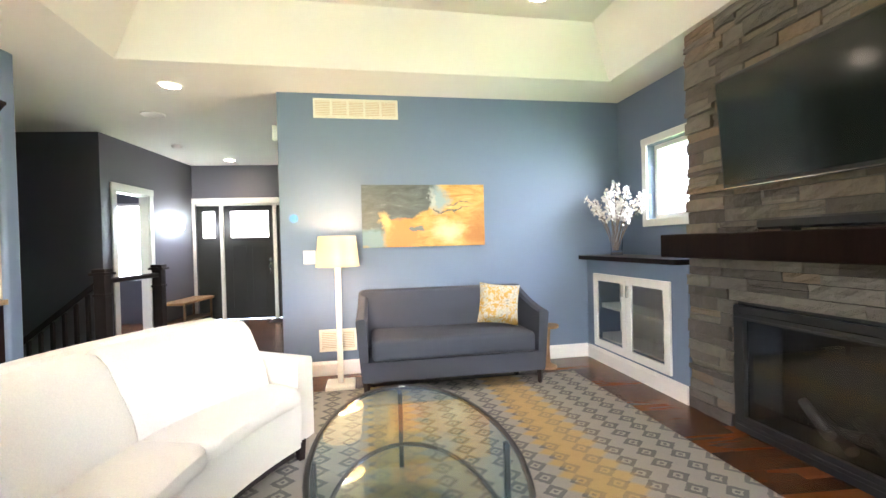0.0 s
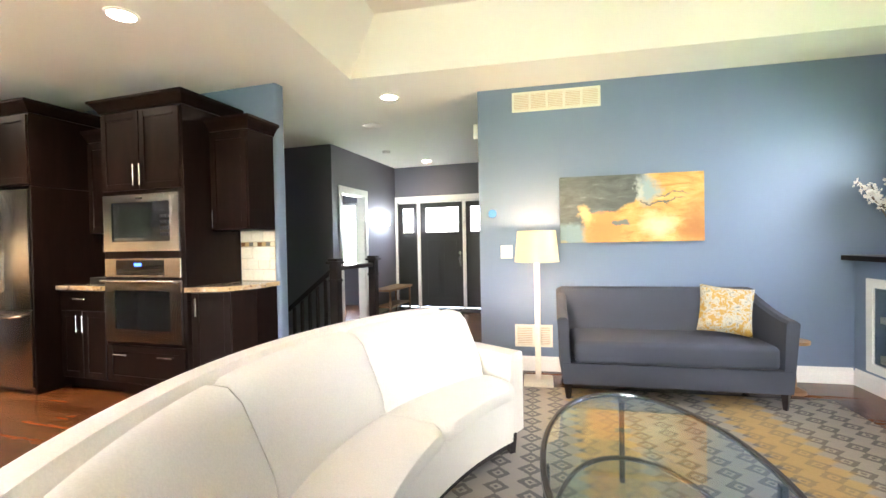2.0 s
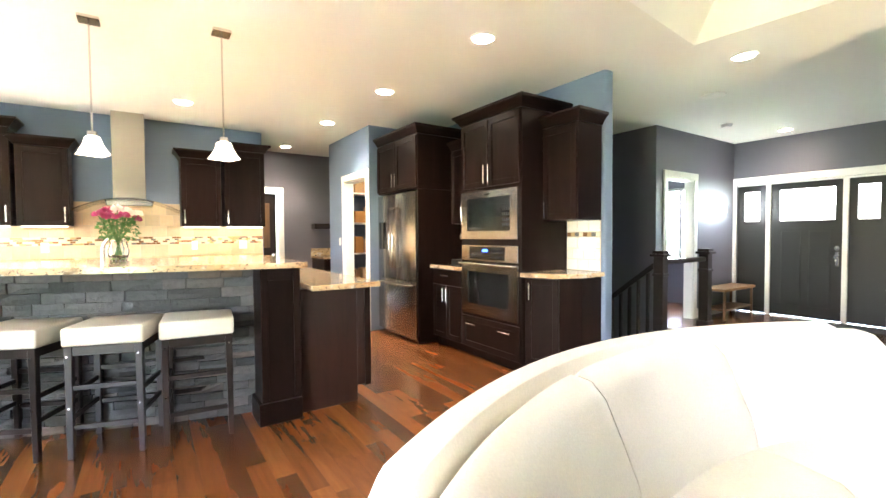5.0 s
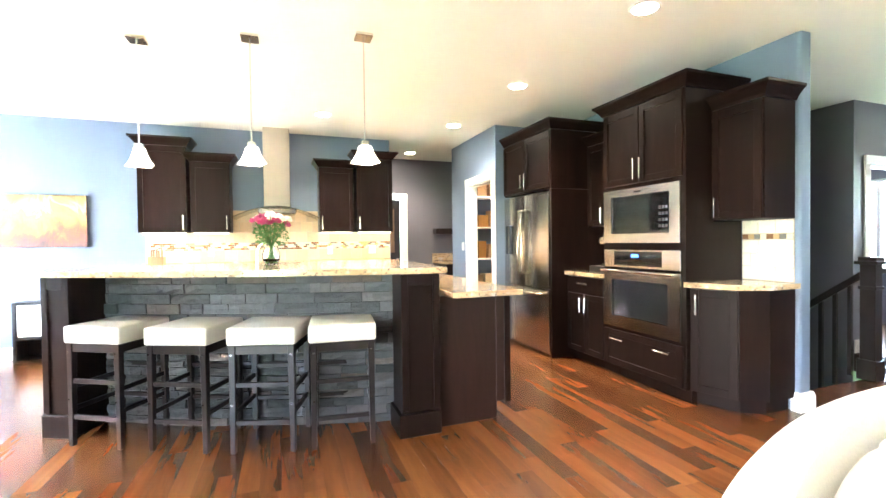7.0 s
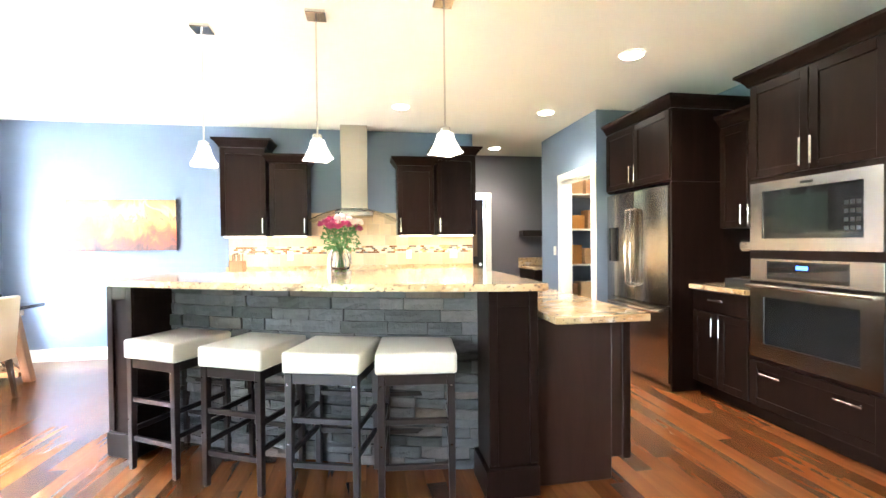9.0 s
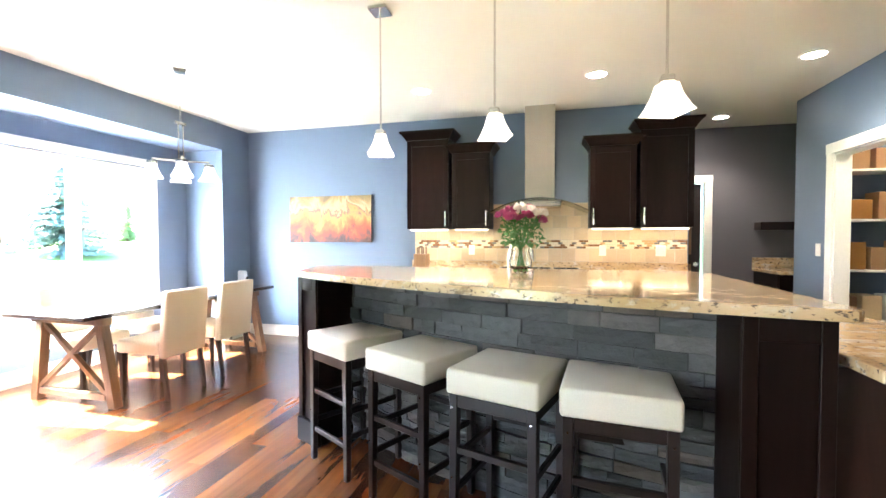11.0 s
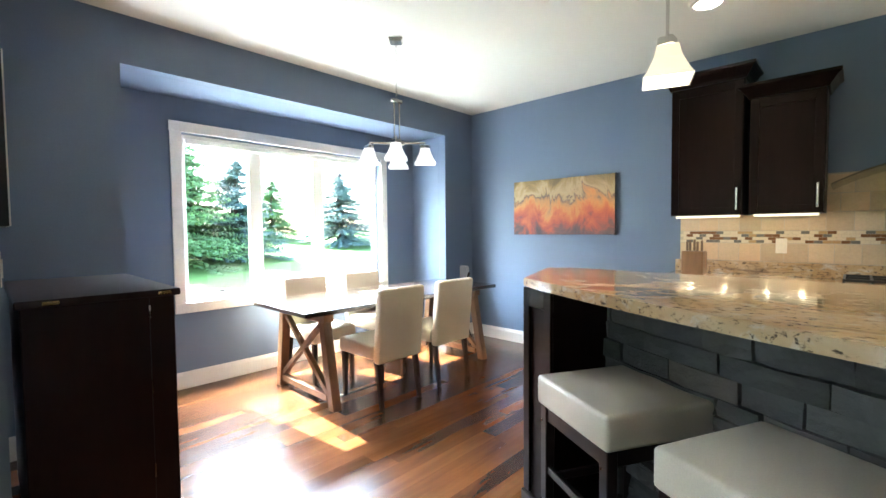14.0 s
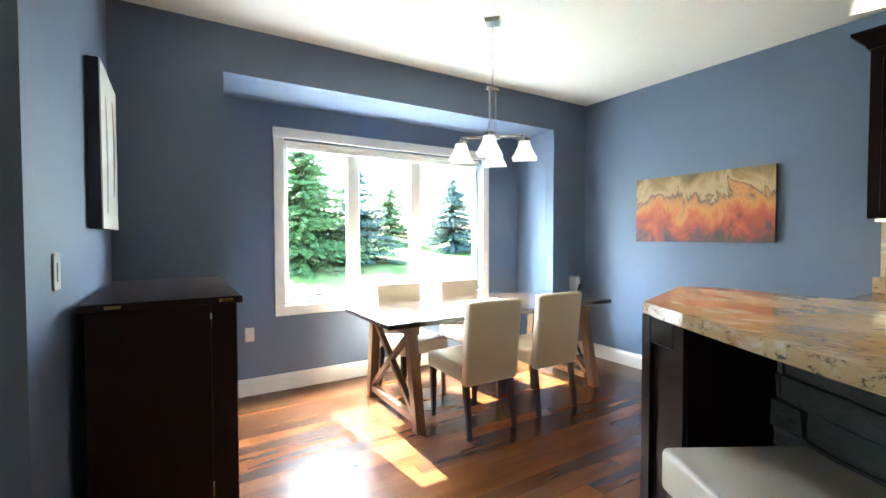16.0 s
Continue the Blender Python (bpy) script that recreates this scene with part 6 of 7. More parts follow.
# ---- dining area ----
dining = thing("dining_table", "dark trestle dining table with crossed wooden legs", "dining table", (-7.0, -3.27, 0))
bm = boxes(((-8.12, -3.66, 0.702), (-5.92, -2.82, 0.738)), bevel=0.005)
part("tabletop", bm, TABLE_TOP, dining)
for x in (-6.13, -7.86):
    for y0, y1 in ((-2.80, -2.93), (-3.62, -3.53)):
        bm = bmesh.new()
        box(bm, (x - 0.035, -0.035, 0), (x + 0.035, 0.035, 0.70), 0.003)
        for v in bm.verts:
            v.co.y += y0 + (y1 - y0) * v.co.z / 0.70
        part("leg", bm, TABLE_WOOD, dining)
    for a, b, off in (((-2.87, 0.10), (-3.53, 0.64), 0.0), ((-3.59, 0.10), (-2.93, 0.64), 0.001)):
        bm = bmesh.new()
        p, q = Vector((x + off, a[0], a[1])), Vector((x + off, b[0], b[1]))
        m = Matrix.Translation((p + q) / 2) @ (q - p).to_track_quat("Z", "Y").to_matrix().to_4x4()
        box(bm, (-0.02, -0.018, -(q - p).length / 2), (0.02, 0.018, (q - p).length / 2), 0.002, m=m)
        part("cross_brace", bm, TABLE_WOOD, dining)
    bm = boxes(((x - 0.022, -3.58, 0.05), (x + 0.022, -2.88, 0.10)), bevel=0.002)
    part("foot_rail", bm, TABLE_WOOD, dining)
    bm = boxes(((x - 0.04, -3.62, 0.64), (x + 0.04, -2.86, 0.701)), bevel=0.003)
    part("cross_beam", bm, TABLE_WOOD, dining)


def dining_chair():
    chair = thing("dining_chair", "cream leather parsons dining chair with dark legs", "dining chair", group="chairs round the table")
    bm = bmesh.new()
    box(bm, (-0.215, -0.24, 0.36), (0.215, 0.20, 0.47), 0.025, 3)
    for v in bm.verts:
        if v.co.z > 0.45:
            v.co.z += 0.015 * (1 - (v.co.x / 0.22) ** 2)
    part("seat", bm, CHAIR_LEATHER, chair, smooth=True)
    bm = bmesh.new()
    box(bm, (-0.215, 0.195, 0.34), (0.215, 0.265, 0.90), 0.02, 3)
    for v in bm.verts:
        v.co.y += 0.10 * max(0, v.co.z - 0.4)
        if v.co.z > 0.85:
            v.co.z -= 0.012 * (v.co.x / 0.21) ** 2
    part("backrest", bm, CHAIR_LEATHER, chair, smooth=True)
    for sx in (-1, 1):
        for y, lean in ((-0.20, 0.0), (0.215, 0.05)):
            bm = bmesh.new()
            box(bm, (-0.02, -0.02, 0), (0.02, 0.02, 0.36), 0.003)
            for v in bm.verts:
                f = v.co.z / 0.36
                v.co.x = v.co.x * (0.7 + 0.3 * f) + sx * 0.185
                v.co.y = v.co.y * (0.7 + 0.3 * f) + y + lean * (1 - f)
            part("leg", bm, DARK_WOOD, chair)
    return chair


CHAIRS = [pose(-6.54, -2.80, 0), pose(-7.18, -2.84, 0), pose(-6.48, -3.56, 0, 0, 0, 180), pose(-7.12, -3.55, 0, 0, 0, 180)]
chair = dining_chair()
for m in CHAIRS[1:]:
    copy_thing(chair, m)
chair.matrix_basis = CHAIRS[0]
high = thing("high_chair", "grey and white folding high chair at the table end", "high chair", (-8.33, -3.62, 0))
bm = boxes(((-8.42, -3.76, 0.50), (-8.18, -3.46, 0.56)), bevel=0.02)
part("seat", bm, WHITE_TRIM, high)
bm = boxes(((-8.46, -3.76, 0.54), (-8.41, -3.46, 0.88)), bevel=0.02)
part("backrest", bm, plain("pale_grey_plastic", (0.5, 0.52, 0.56), (0.56, 0.58, 0.62), 0.4), high)
for y in (-3.78, -3.44):
    bm = bmesh.new()
    tube(bm, [(-8.08, y, 0.012), (-8.42, y, 0.80)], 0.014, 8)
    tube(bm, [(-8.45, y, 0.012), (-8.14, y, 0.62)], 0.014, 8)
    part("leg", bm, GUNMETAL, high, smooth=True)
bm = bmesh.new()
tube(bm, [(-8.08, -3.80, 0.014), (-8.08, -3.42, 0.014)], 0.014, 8)
part("foot_bar", bm, GUNMETAL, high)
side = thing("side_cabinet", "low black cabinet with a white front against the wall", "cabinet", (-8.53, -2.09, 0))
bm = boxes(((-8.64, -2.38, 0), (-8.42, -2.345, 0.66)), ((-8.64, -1.835, 0), (-8.42, -1.80, 0.66)), ((-8.64, -2.345, 0.63), (-8.42, -1.835, 0.66)), ((-8.64, -2.345, 0.25), (-8.42, -1.835, 0.28)), ((-8.64, -2.345, 0.0), (-8.42, -1.835, 0.03)), ((-8.64, -2.345, 0.03), (-8.63, -1.835, 0.63)), bevel=0.002)
part("frame", bm, BLACK, side)
bm = boxes(((-8.45, -2.342, 0.283), (-8.43, -1.838, 0.627)), bevel=0.002)
panel = part("front_panel", bm, WHITE_TRIM, side, "white front panel")
bm = boxes(((-8.43, -2.13, 0.545), (-8.415, -2.05, 0.56)), bevel=0.002)
part("handle", bm, CHROME, panel)
papers = thing("placemat", "dark open folder lying on the dining table", "papers", (-7.0, -3.3, 0.739))
bm = boxes(((-7.25, -3.42, 0.7392), (-6.8, -3.12, 0.744)), bevel=0.001)
part("sheet", bm, TWIG, papers)

chand = thing("chandelier", "nickel chandelier with square frosted glass shades", "chandelier", (-6.585, -2.60, 1.82))
CHX, CHY = -6.585, -2.60
bm = bmesh.new()
cyl(bm, (CHX, CHY, 2.739), (CHX, CHY, 2.715), 0.075, 0.06, 4)
part("canopy", bm, CHROME, chand)
for k in range(16):
    z = 2.70 - k * 0.0255
    bm = bmesh.new()
    pts = [(CHX + (0.008 * math.cos(a) if k % 2 else 0), CHY + (0 if k % 2 else 0.008 * math.cos(a)), z + 0.016 * math.sin(a)) for a in [j * math.tau / 8 for j in range(9)]]
    tube(bm, pts, 0.002, 5)
    part("chain_link", bm, CHROME, chand)
bm = boxes(((CHX - 0.05, CHY - 0.012, 2.275), (CHX + 0.05, CHY + 0.012, 2.30)), bevel=0.004)
part("hub", bm, CHROME, chand)
for d in (-0.025, 0.025):
    bm = bmesh.new()
    cyl(bm, (CHX + d, CHY, 1.98), (CHX + d, CHY, 2.28), 0.006, sides=8)
    part("stem", bm, CHROME, chand)
bm = boxes(((CHX - 0.04, CHY - 0.04, 1.955), (CHX + 0.04, CHY + 0.04, 1.985)), bevel=0.004)
part("centre_block", bm, CHROME, chand)
for k in range(4):
    a = radians(47 + 90 * k)
    ex, ey = CHX + 0.21 * math.cos(a), CHY + 0.21 * math.sin(a)
    bm = bmesh.new()
    tube(bm, [(CHX, CHY, 1.97), (ex, ey, 1.975), (ex, ey, 1.955)], 0.008, 8)
    part("arm", bm, CHROME, chand, smooth=True)
    bm = boxes(((ex - 0.028, ey - 0.028, 1.93), (ex + 0.028, ey + 0.028, 1.957)), bevel=0.003)
    part("socket_cap", bm, CHROME, chand)
    bm = bmesh.new()
    square_shade(bm, ex, ey, 1.815, 1.93, 0.068, 0.034, a)
    part("shade", bm, CHAND_GLASS, chand, "glowing frosted glass shade")

chest = thing("bar_cabinet", "tall dark mahogany cabinet with brass-hinged folding top", "cabinet", (-4.83, -2.76, 0))
bm = boxes(((-4.98, -3.25, 0.05), (-4.485, -2.255, 1.035)), bevel=0.004)
part("body", bm, MAHOGANY, chest)
bm = boxes(((-5.00, -3.27, 1.036), (-4.47, -2.235, 1.065)), bevel=0.004)
part("folding_top", bm, MAHOGANY, chest)
bm = boxes(((-4.97, -3.24, 0.0), (-4.54, -2.265, 0.05)))
part("plinth", bm, MAHOGANY, chest)
for x in (-4.57, -4.94):
    bm = boxes(((x - 0.025, -2.250, 1.045), (x + 0.025, -2.2325, 1.057)), bevel=0.001)
    part("hinge", bm, plain("polished_brass", (0.75, 0.5, 0.18), (0.8, 0.56, 0.22), 0.25, 1.0), chest, "brass hinge")
for z in (0.25, 0.62, 0.94):
    bm = boxes(((-4.888, -2.254, z), (-4.882, -2.252, z + 0.06)))
    part("seam_hinge", bm, CHROME, chest)
bm = boxes(((-4.886, -2.2545, 0.06), (-4.883, -2.2535, 1.03)))
part("door_seam", bm, BLACK, chest)

PW = Face(-4.435, 0, (0, -1))
figure = picture("painting", "tall pale canvas of two abstract brush figures", PW, 2.755, 3.36, 1.345, 2.11, 0.052, plain("off_white_canvas", (0.72, 0.69, 0.62), (0.78, 0.75, 0.68), 0.7, fine=300, bump=0.1), BLACK)
for k, (u, z0, z1, lean) in enumerate(((2.90, 1.42, 1.98, 0.03), (3.16, 1.52, 2.02, 0.05))):
    bm = bmesh.new()
    pts = [PW.at(u + lean * math.sin(3.1 * f), 0.0595, z0 + (z1 - z0) * f) for f in [j / 8 for j in range(9)]]
    rows = []
    for j, p in enumerate(pts):
        w = 0.010 + 0.028 * math.sin(math.pi * (0.12 + 0.8 * j / 8)) * (0.7 + 0.3 * (j % 2))
        rows.append((bm.verts.new(p - PW.u * w), bm.verts.new(p + PW.u * w)))
    for a, b in zip(rows, rows[1:]):
        bm.faces.new((a[0], a[1], b[1], b[0]))
    part("brush_stroke", bm, BLACK if k else plain("grey_paint", (0.2, 0.2, 0.22), (0.3, 0.28, 0.28), 0.6), figure)
wall_plate(Face(-4.435, 0, (0, -1)), 2.08, 2.16, 1.135, 1.255, 1)
wall_plate(BAY, 5.24, 5.31, 0.445, 0.56, 1, "ivory outlet on the bay wall", "outlet")
wall_plate(PANTRY, -8.55, -8.47, 1.13, 1.25, 1)

# ---- pantry and back hall ----
for z in (0.50, 0.98, 1.46, 1.93):
    shelf = thing("pantry_shelf", "white pantry shelf loaded with goods", "shelf", (-8.2, 4.15, z), "pantry shelves")
    bm = boxes(((-8.838, 3.95, z), (-7.552, 4.378, z + 0.022)), ((-8.838, 3.15, z + 0.0005), (-8.50, 3.949, z + 0.0215)), bevel=0.002)
    part("board", bm, WHITE_TRIM, shelf)
GOODS = [plain("carton_brown", (0.34, 0.17, 0.08), (0.44, 0.24, 0.12), 0.5), plain("carton_tan", (0.5, 0.36, 0.2), (0.6, 0.44, 0.26), 0.6), plain("jar_amber", (0.35, 0.16, 0.04), (0.45, 0.22, 0.07), 0.25), plain("carton_white", (0.7, 0.68, 0.62), (0.76, 0.74, 0.68), 0.5), plain("basket_wicker", (0.22, 0.12, 0.05), (0.32, 0.19, 0.09), 0.8, scale=30, fine=120, bump=0.6)]
for z in (0.522, 1.002, 1.482, 1.952):
    x = -8.46
    while x < -7.72:
        w, h, kind = rng.uniform(0.07, 0.16), rng.uniform(0.14, 0.30), rng.randrange(5)
        bm = bmesh.new()
        if kind == 2:
            good = thing("pantry_jar", "amber food jar on a pantry shelf", "jar", (x + w / 2, 4.1, z), "pantry goods")
            lathe(bm, x + w / 2, 4.1, [(0.0, z), (w * 0.42, z), (w * 0.45, z + h * 0.7), (w * 0.3, z + h * 0.85), (w * 0.3, z + h), (0.0, z + h)], 14)
        else:
            good = thing("pantry_box", "food carton standing on a pantry shelf" if kind != 4 else "woven basket on a pantry shelf", "box", (x + w / 2, 4.1, z), "pantry goods")
            box(bm, (x, 4.02, z), (x + w * 0.94, 4.2, z + h), 0.004)
        part("pack", bm, GOODS[kind], good, smooth=kind == 2)
        x += w + rng.uniform(0.01, 0.05)
    y = 3.2
    while y < 3.8:
        w, h, kind = rng.uniform(0.08, 0.2), rng.uniform(0.14, 0.28), rng.randrange(5)
        good = thing("pantry_box", "food carton standing on a pantry side shelf", "box", (-8.66, y + w / 2, z), "pantry goods")
        bm = boxes(((-8.76, y, z), (-8.56, y + w * 0.92, z + h)), bevel=0.004)
        part("pack", bm, GOODS[kind], good)
        y += w + 0.03
point_lamp("pantry_light", -8.0, 3.5, 2.45, 1.2, (1.0, 0.8, 0.55), 0.06)
desk = thing("hall_cabinet", "dark base cabinet with a granite top in the back hall", "cabinet", (-9.6, 3.6, 0))
HC = Face(-9.35, 0, (0, 1))
carcass(desk, HC, 2.95, 4.2, 0.0, 0.88, 0.64)
for u0 in (2.96, 3.38, 3.80):
    shaker(desk, HC, u0, u0 + 0.40, 0.66, 0.87, (u0 + 0.2, 0.78, 0.12, False), "drawer")
    shaker(desk, HC, u0, u0 + 0.40, 0.05, 0.65, (u0 + 0.05, 0.55, 0.12, True))
bm = boxes(((-9.995, 2.93, 0.881), (-9.32, 4.25, 0.92)), ((-9.995, 2.93, 0.921), (-9.97, 4.25, 1.05)), bevel=0.003)
part("worktop", bm, GRANITE, desk, "cream granite top")
nook_shelf = thing("wall_shelf", "small dark wooden wall shelf in the back hall", "shelf", (-9.9, 3.1, 1.40))
bm = boxes(((-9.995, 2.95, 1.40), (-9.80, 3.35, 1.50)), bevel=0.004)
part("shelf", bm, DARK_WOOD, nook_shelf)
door = thing("door_2", "dark panelled door standing open in the back hall", "door", (-10.05, 1.9, 0), kind="structure")
bm = boxes(((-10.09, 1.47, 0.01), (-10.05, 2.35, 2.02)), bevel=0.003)
part("leaf", bm, DARK_WOOD, door)
bm = bmesh.new()
for z0, z1 in ((0.2, 0.95), (1.08, 1.85)):
    for y0 in (1.58, 1.96):
        box(bm, (-10.048, y0, z0), (-10.043, y0 + 0.28, z1), 0.002)
part("panel", bm, TABLE_WOOD, door)
bm = bmesh.new()
cyl(bm, (-10.05, 2.28, 0.95), (-10.0, 2.28, 0.95), 0.026, 0.03, 14)
part("door_knob", bm, CHROME, door)

# ---- entry hall ----
front = thing("door_1", "black front door with a glass light and two sidelights", "door", (-4.41, 8.55, 0), kind="structure")
EF = Face(0, 8.54, (1, 0))
bm = bmesh.new()
for u in (-4.90, -3.985):
    EF.box(bm, u, u + 0.06, -0.06, 0.03, 0.0, 2.03, 0.003)
EF.box(bm, -5.298, -3.522, -0.06, 0.029, 2.03, 2.059, 0.002)
part("door_frame", bm, WHITE_TRIM, front)
bm = bmesh.new()
wall(bm, EF, -4.838, -3.987, 0.01, 2.028, 0.045, [(-4.73, -4.07, 1.46, 1.93)])
leaf = part("door_leaf", bm, DOOR_PAINT, front)
bm = bmesh.new()
for u0, u1 in ((-4.70, -4.46), (-4.36, -4.12)):
    EF.box(bm, u0, u1, 0.001, 0.008, 0.18, 1.30, 0.004)
part("raised_panel", bm, DOOR_PAINT, leaf)
bm = bmesh.new()
EF.box(bm, -4.745, -4.055, -0.028, -0.02, 1.44, 1.95)
part("glass_light", bm, PANE, leaf).visible_shadow = False
bm = bmesh.new()
cyl(bm, EF.at(-4.04, 0.0, 1.05), EF.at(-4.04, 0.03, 1.05), 0.03, sides=16)
cyl(bm, EF.at(-4.04, 0.0, 0.93), EF.at(-4.04, 0.06, 0.93), 0.02, 0.03, 16)
box(bm, (-4.06, 8.52, 0.80), (-4.02, 8.538, 1.0), 0.003)
part("handle_set", bm, CHROME, leaf, "satin nickel handle set", True)
for u0, u1 in ((-5.297, -4.903), (-3.923, -3.523)):
    bm = bmesh.new()
    wall(bm, EF, u0, u1, 0.01, 2.028, 0.045, [(u0 + 0.09, u1 - 0.09, 1.46, 1.93)])
    sidelight = part("sidelight", bm, DOOR_PAINT, front)
    bm = bmesh.new()
    EF.box(bm, u0 + 0.08, u1 - 0.08, -0.028, -0.02, 1.44, 1.95)
    part("pane", bm, PANE, sidelight).visible_shadow = False
mat = thing("door_mat", "dark door mat with shoes pushed to the wall", "door mat", (-3.7, 8.2, 0.0))
bm = boxes(((-3.95, 7.95, 0.002), (-3.3, 8.35, 0.016)), bevel=0.004)
part("mat", bm, BLACK, mat)
bench = thing("hall_bench", "low wooden bench with metal legs in the entry hall", "bench", (-5.1, 7.9, 0))
bm = boxes(((-5.33, 7.35, 0.42), (-4.98, 8.4, 0.46)), bevel=0.004)
part("seat", bm, OAK, bench)
for y in (7.42, 8.33):
    for x in (-5.30, -5.01):
        bm = boxes(((x - 0.015, y - 0.015, 0.0), (x + 0.015, y + 0.015, 0.42)), bevel=0.002)
        part("leg", bm, TABLE_WOOD, bench)
bm = boxes(((-5.30, 7.42, 0.13), (-5.01, 8.33, 0.155)), bevel=0.002)
part("lower_shelf", bm, OAK, bench)
# The cups' emission stands in for sun glare on glass.
sconce = thing("wall_sconce", "double glass wall fitting in the entry hall, sun glare added as glow", "wall light", (-5.3, 7.78, 1.6))
bm = boxes(((-5.348, 7.56, 1.60), (-5.33, 8.0, 1.66)), bevel=0.004)
part("back_plate", bm, CHROME, sconce)
for y in (7.64, 7.92):
    bm = bmesh.new()
    lathe(bm, -5.27, y, [(0.03, 1.58), (0.05, 1.60), (0.055, 1.70), (0.05, 1.70), (0.045, 1.61), (0.03, 1.58)], 18)
    part("glass_cup", bm, glow("sun_glare_glass", (0.9, 0.95, 1.0), 0.7), sconce, "glass cup with sun glare put in as glow", True)
# Added lamp that spreads the glare onto the wall.
point_lamp("sconce_light", -5.20, 7.78, 1.72, 0.5, (0.85, 0.92, 1.0), 0.05)

# stair railing and steps going down
rail = thing("stair_railing", "black wooden stair railing with square newel posts", "railing", (-4.75, 5.7, 0))


def newel(x, y):
    bm = boxes(((x - 0.055, y - 0.055, 0.0), (x + 0.055, y + 0.055, 1.02)), ((x - 0.07, y - 0.07, 0.0), (x + 0.07, y + 0.07, 0.18)), ((x - 0.065, y - 0.065, 0.80), (x + 0.065, y + 0.065, 0.83)), ((x - 0.085, y - 0.085, 1.02), (x + 0.085, y + 0.085, 1.05)), ((x - 0.065, y - 0.065, 1.05), (x + 0.065, y + 0.065, 1.085)), bevel=0.004)
    part("newel_post", bm, DARK_WOOD, rail)


newel(-4.75, 5.24)
newel(-4.75, 6.27)
bm = boxes(((-4.785, 5.295, 0.93), (-4.715, 6.215, 0.985)), bevel=0.01)
part("handrail", bm, DARK_WOOD, rail)
bm = boxes(((-4.77, 5.295, 0.06), (-4.73, 6.215, 0.09)), bevel=0.003)
part("shoe_rail", bm, DARK_WOOD, rail)
SLOPE = 0.78
bm = bmesh.new()
p, q = Vector((-4.80, 5.24, 0.93)), Vector((-7.4, 5.24, 0.93 - 2.6 * SLOPE))
m = Matrix.Translation((p + q) / 2) @ (q - p).to_track_quat("Z", "Y").to_matrix().to_4x4()
box(bm, (-0.032, -0.03, -(q - p).length / 2), (0.032, 0.03, (q - p).length / 2), 0.008, m=m)
part("handrail", bm, DARK_WOOD, rail)
for k in range(20):
    x = -4.90 - 0.115 * k
    zt = 0.91 - (-4.80 - x) * SLOPE
    bm = boxes(((x - 0.016, 5.224, zt - 0.86 if k else 0.0), (x + 0.016, 5.256, zt)), bevel=0.002)
    part("baluster", bm, DARK_WOOD, rail)
for k in range(11):
    stair = thing("stair_step", "walnut stair tread with a white riser going down", "stair", (-4.95 - 0.25 * k, 5.7, -0.19 * (k + 1)), "steps of the stair", "structure")
    bm = boxes(((-5.10 - 0.25 * k, 5.19, -0.19 * (k + 1) - 0.03), (-4.80 - 0.25 * k, 6.175, -0.19 * (k + 1))), bevel=0.006)
    part("tread", bm, FLOOR_WOOD, stair)
    bm = boxes(((-4.84 - 0.25 * k, 5.19, -0.19 * (k + 1) + 0.001), (-4.82 - 0.25 * k, 6.175, -0.19 * k - 0.031)))
    part("riser", bm, WHITE_TRIM, stair)
office = thing("office_chair", "black office chair in the study beyond the doorway", "office chair", (-6.4, 7.2, 0))
bm = boxes(((-6.64, 6.96, 0.44), (-6.16, 7.44, 0.52)), bevel=0.03)
part("seat", bm, BLACK, office)
bm = boxes(((-6.66, 6.98, 0.56), (-6.58, 7.42, 1.0)), bevel=0.03)
part("backrest", bm, BLACK, office)
bm = bmesh.new()
cyl(bm, (-6.4, 7.2, 0.09), (-6.4, 7.2, 0.44), 0.03, sides=12)
part("column", bm, CHROME, office)
for k in range(5):
    a = k * math.tau / 5
    bm = bmesh.new()
    tube(bm, [(-6.4, 7.2, 0.09), (-6.4 + 0.28 * math.cos(a), 7.2 + 0.28 * math.sin(a), 0.03)], 0.02, 8)
    part("leg", bm, CHROME, office)
    bm = bmesh.new()
    cyl(bm, (-6.4 + 0.28 * math.cos(a), 7.2 + 0.28 * math.sin(a), 0.03), (-6.4 + 0.32 * math.cos(a), 7.2 + 0.32 * math.sin(a), 0.03), 0.028, sides=12)
    part("caster", bm, BLACK, office)

# ceiling fan in the tray
fan = thing("ceiling_fan", "dark bladed ceiling fan hanging in the tray", "ceiling fan", (-1.55, 2.2, 2.7))
bm = bmesh.new()
cyl(bm, (-1.55, 2.2, 2.95), (-1.55, 2.2, 3.079), 0.02, sides=12)
part("rod", bm, GUNMETAL, fan)
bm = bmesh.new()
lathe(bm, -1.55, 2.2, [(0.0, 2.76), (0.08, 2.77), (0.11, 2.83), (0.10, 2.92), (0.03, 2.96), (0.0, 2.96)], 24)
part("motor", bm, GUNMETAL, fan, smooth=True)
for k in range(5):
    bm = bmesh.new()
    box(bm, (0.12, -0.06, -0.005), (0.68, 0.06, 0.005), 0.003, m=pose(-1.55, 2.2, 2.87, 0, 0, 20 + 72 * k) @ pose(0, 0, 0, 10))
    part("blade", bm, DARK_WOOD, fan)

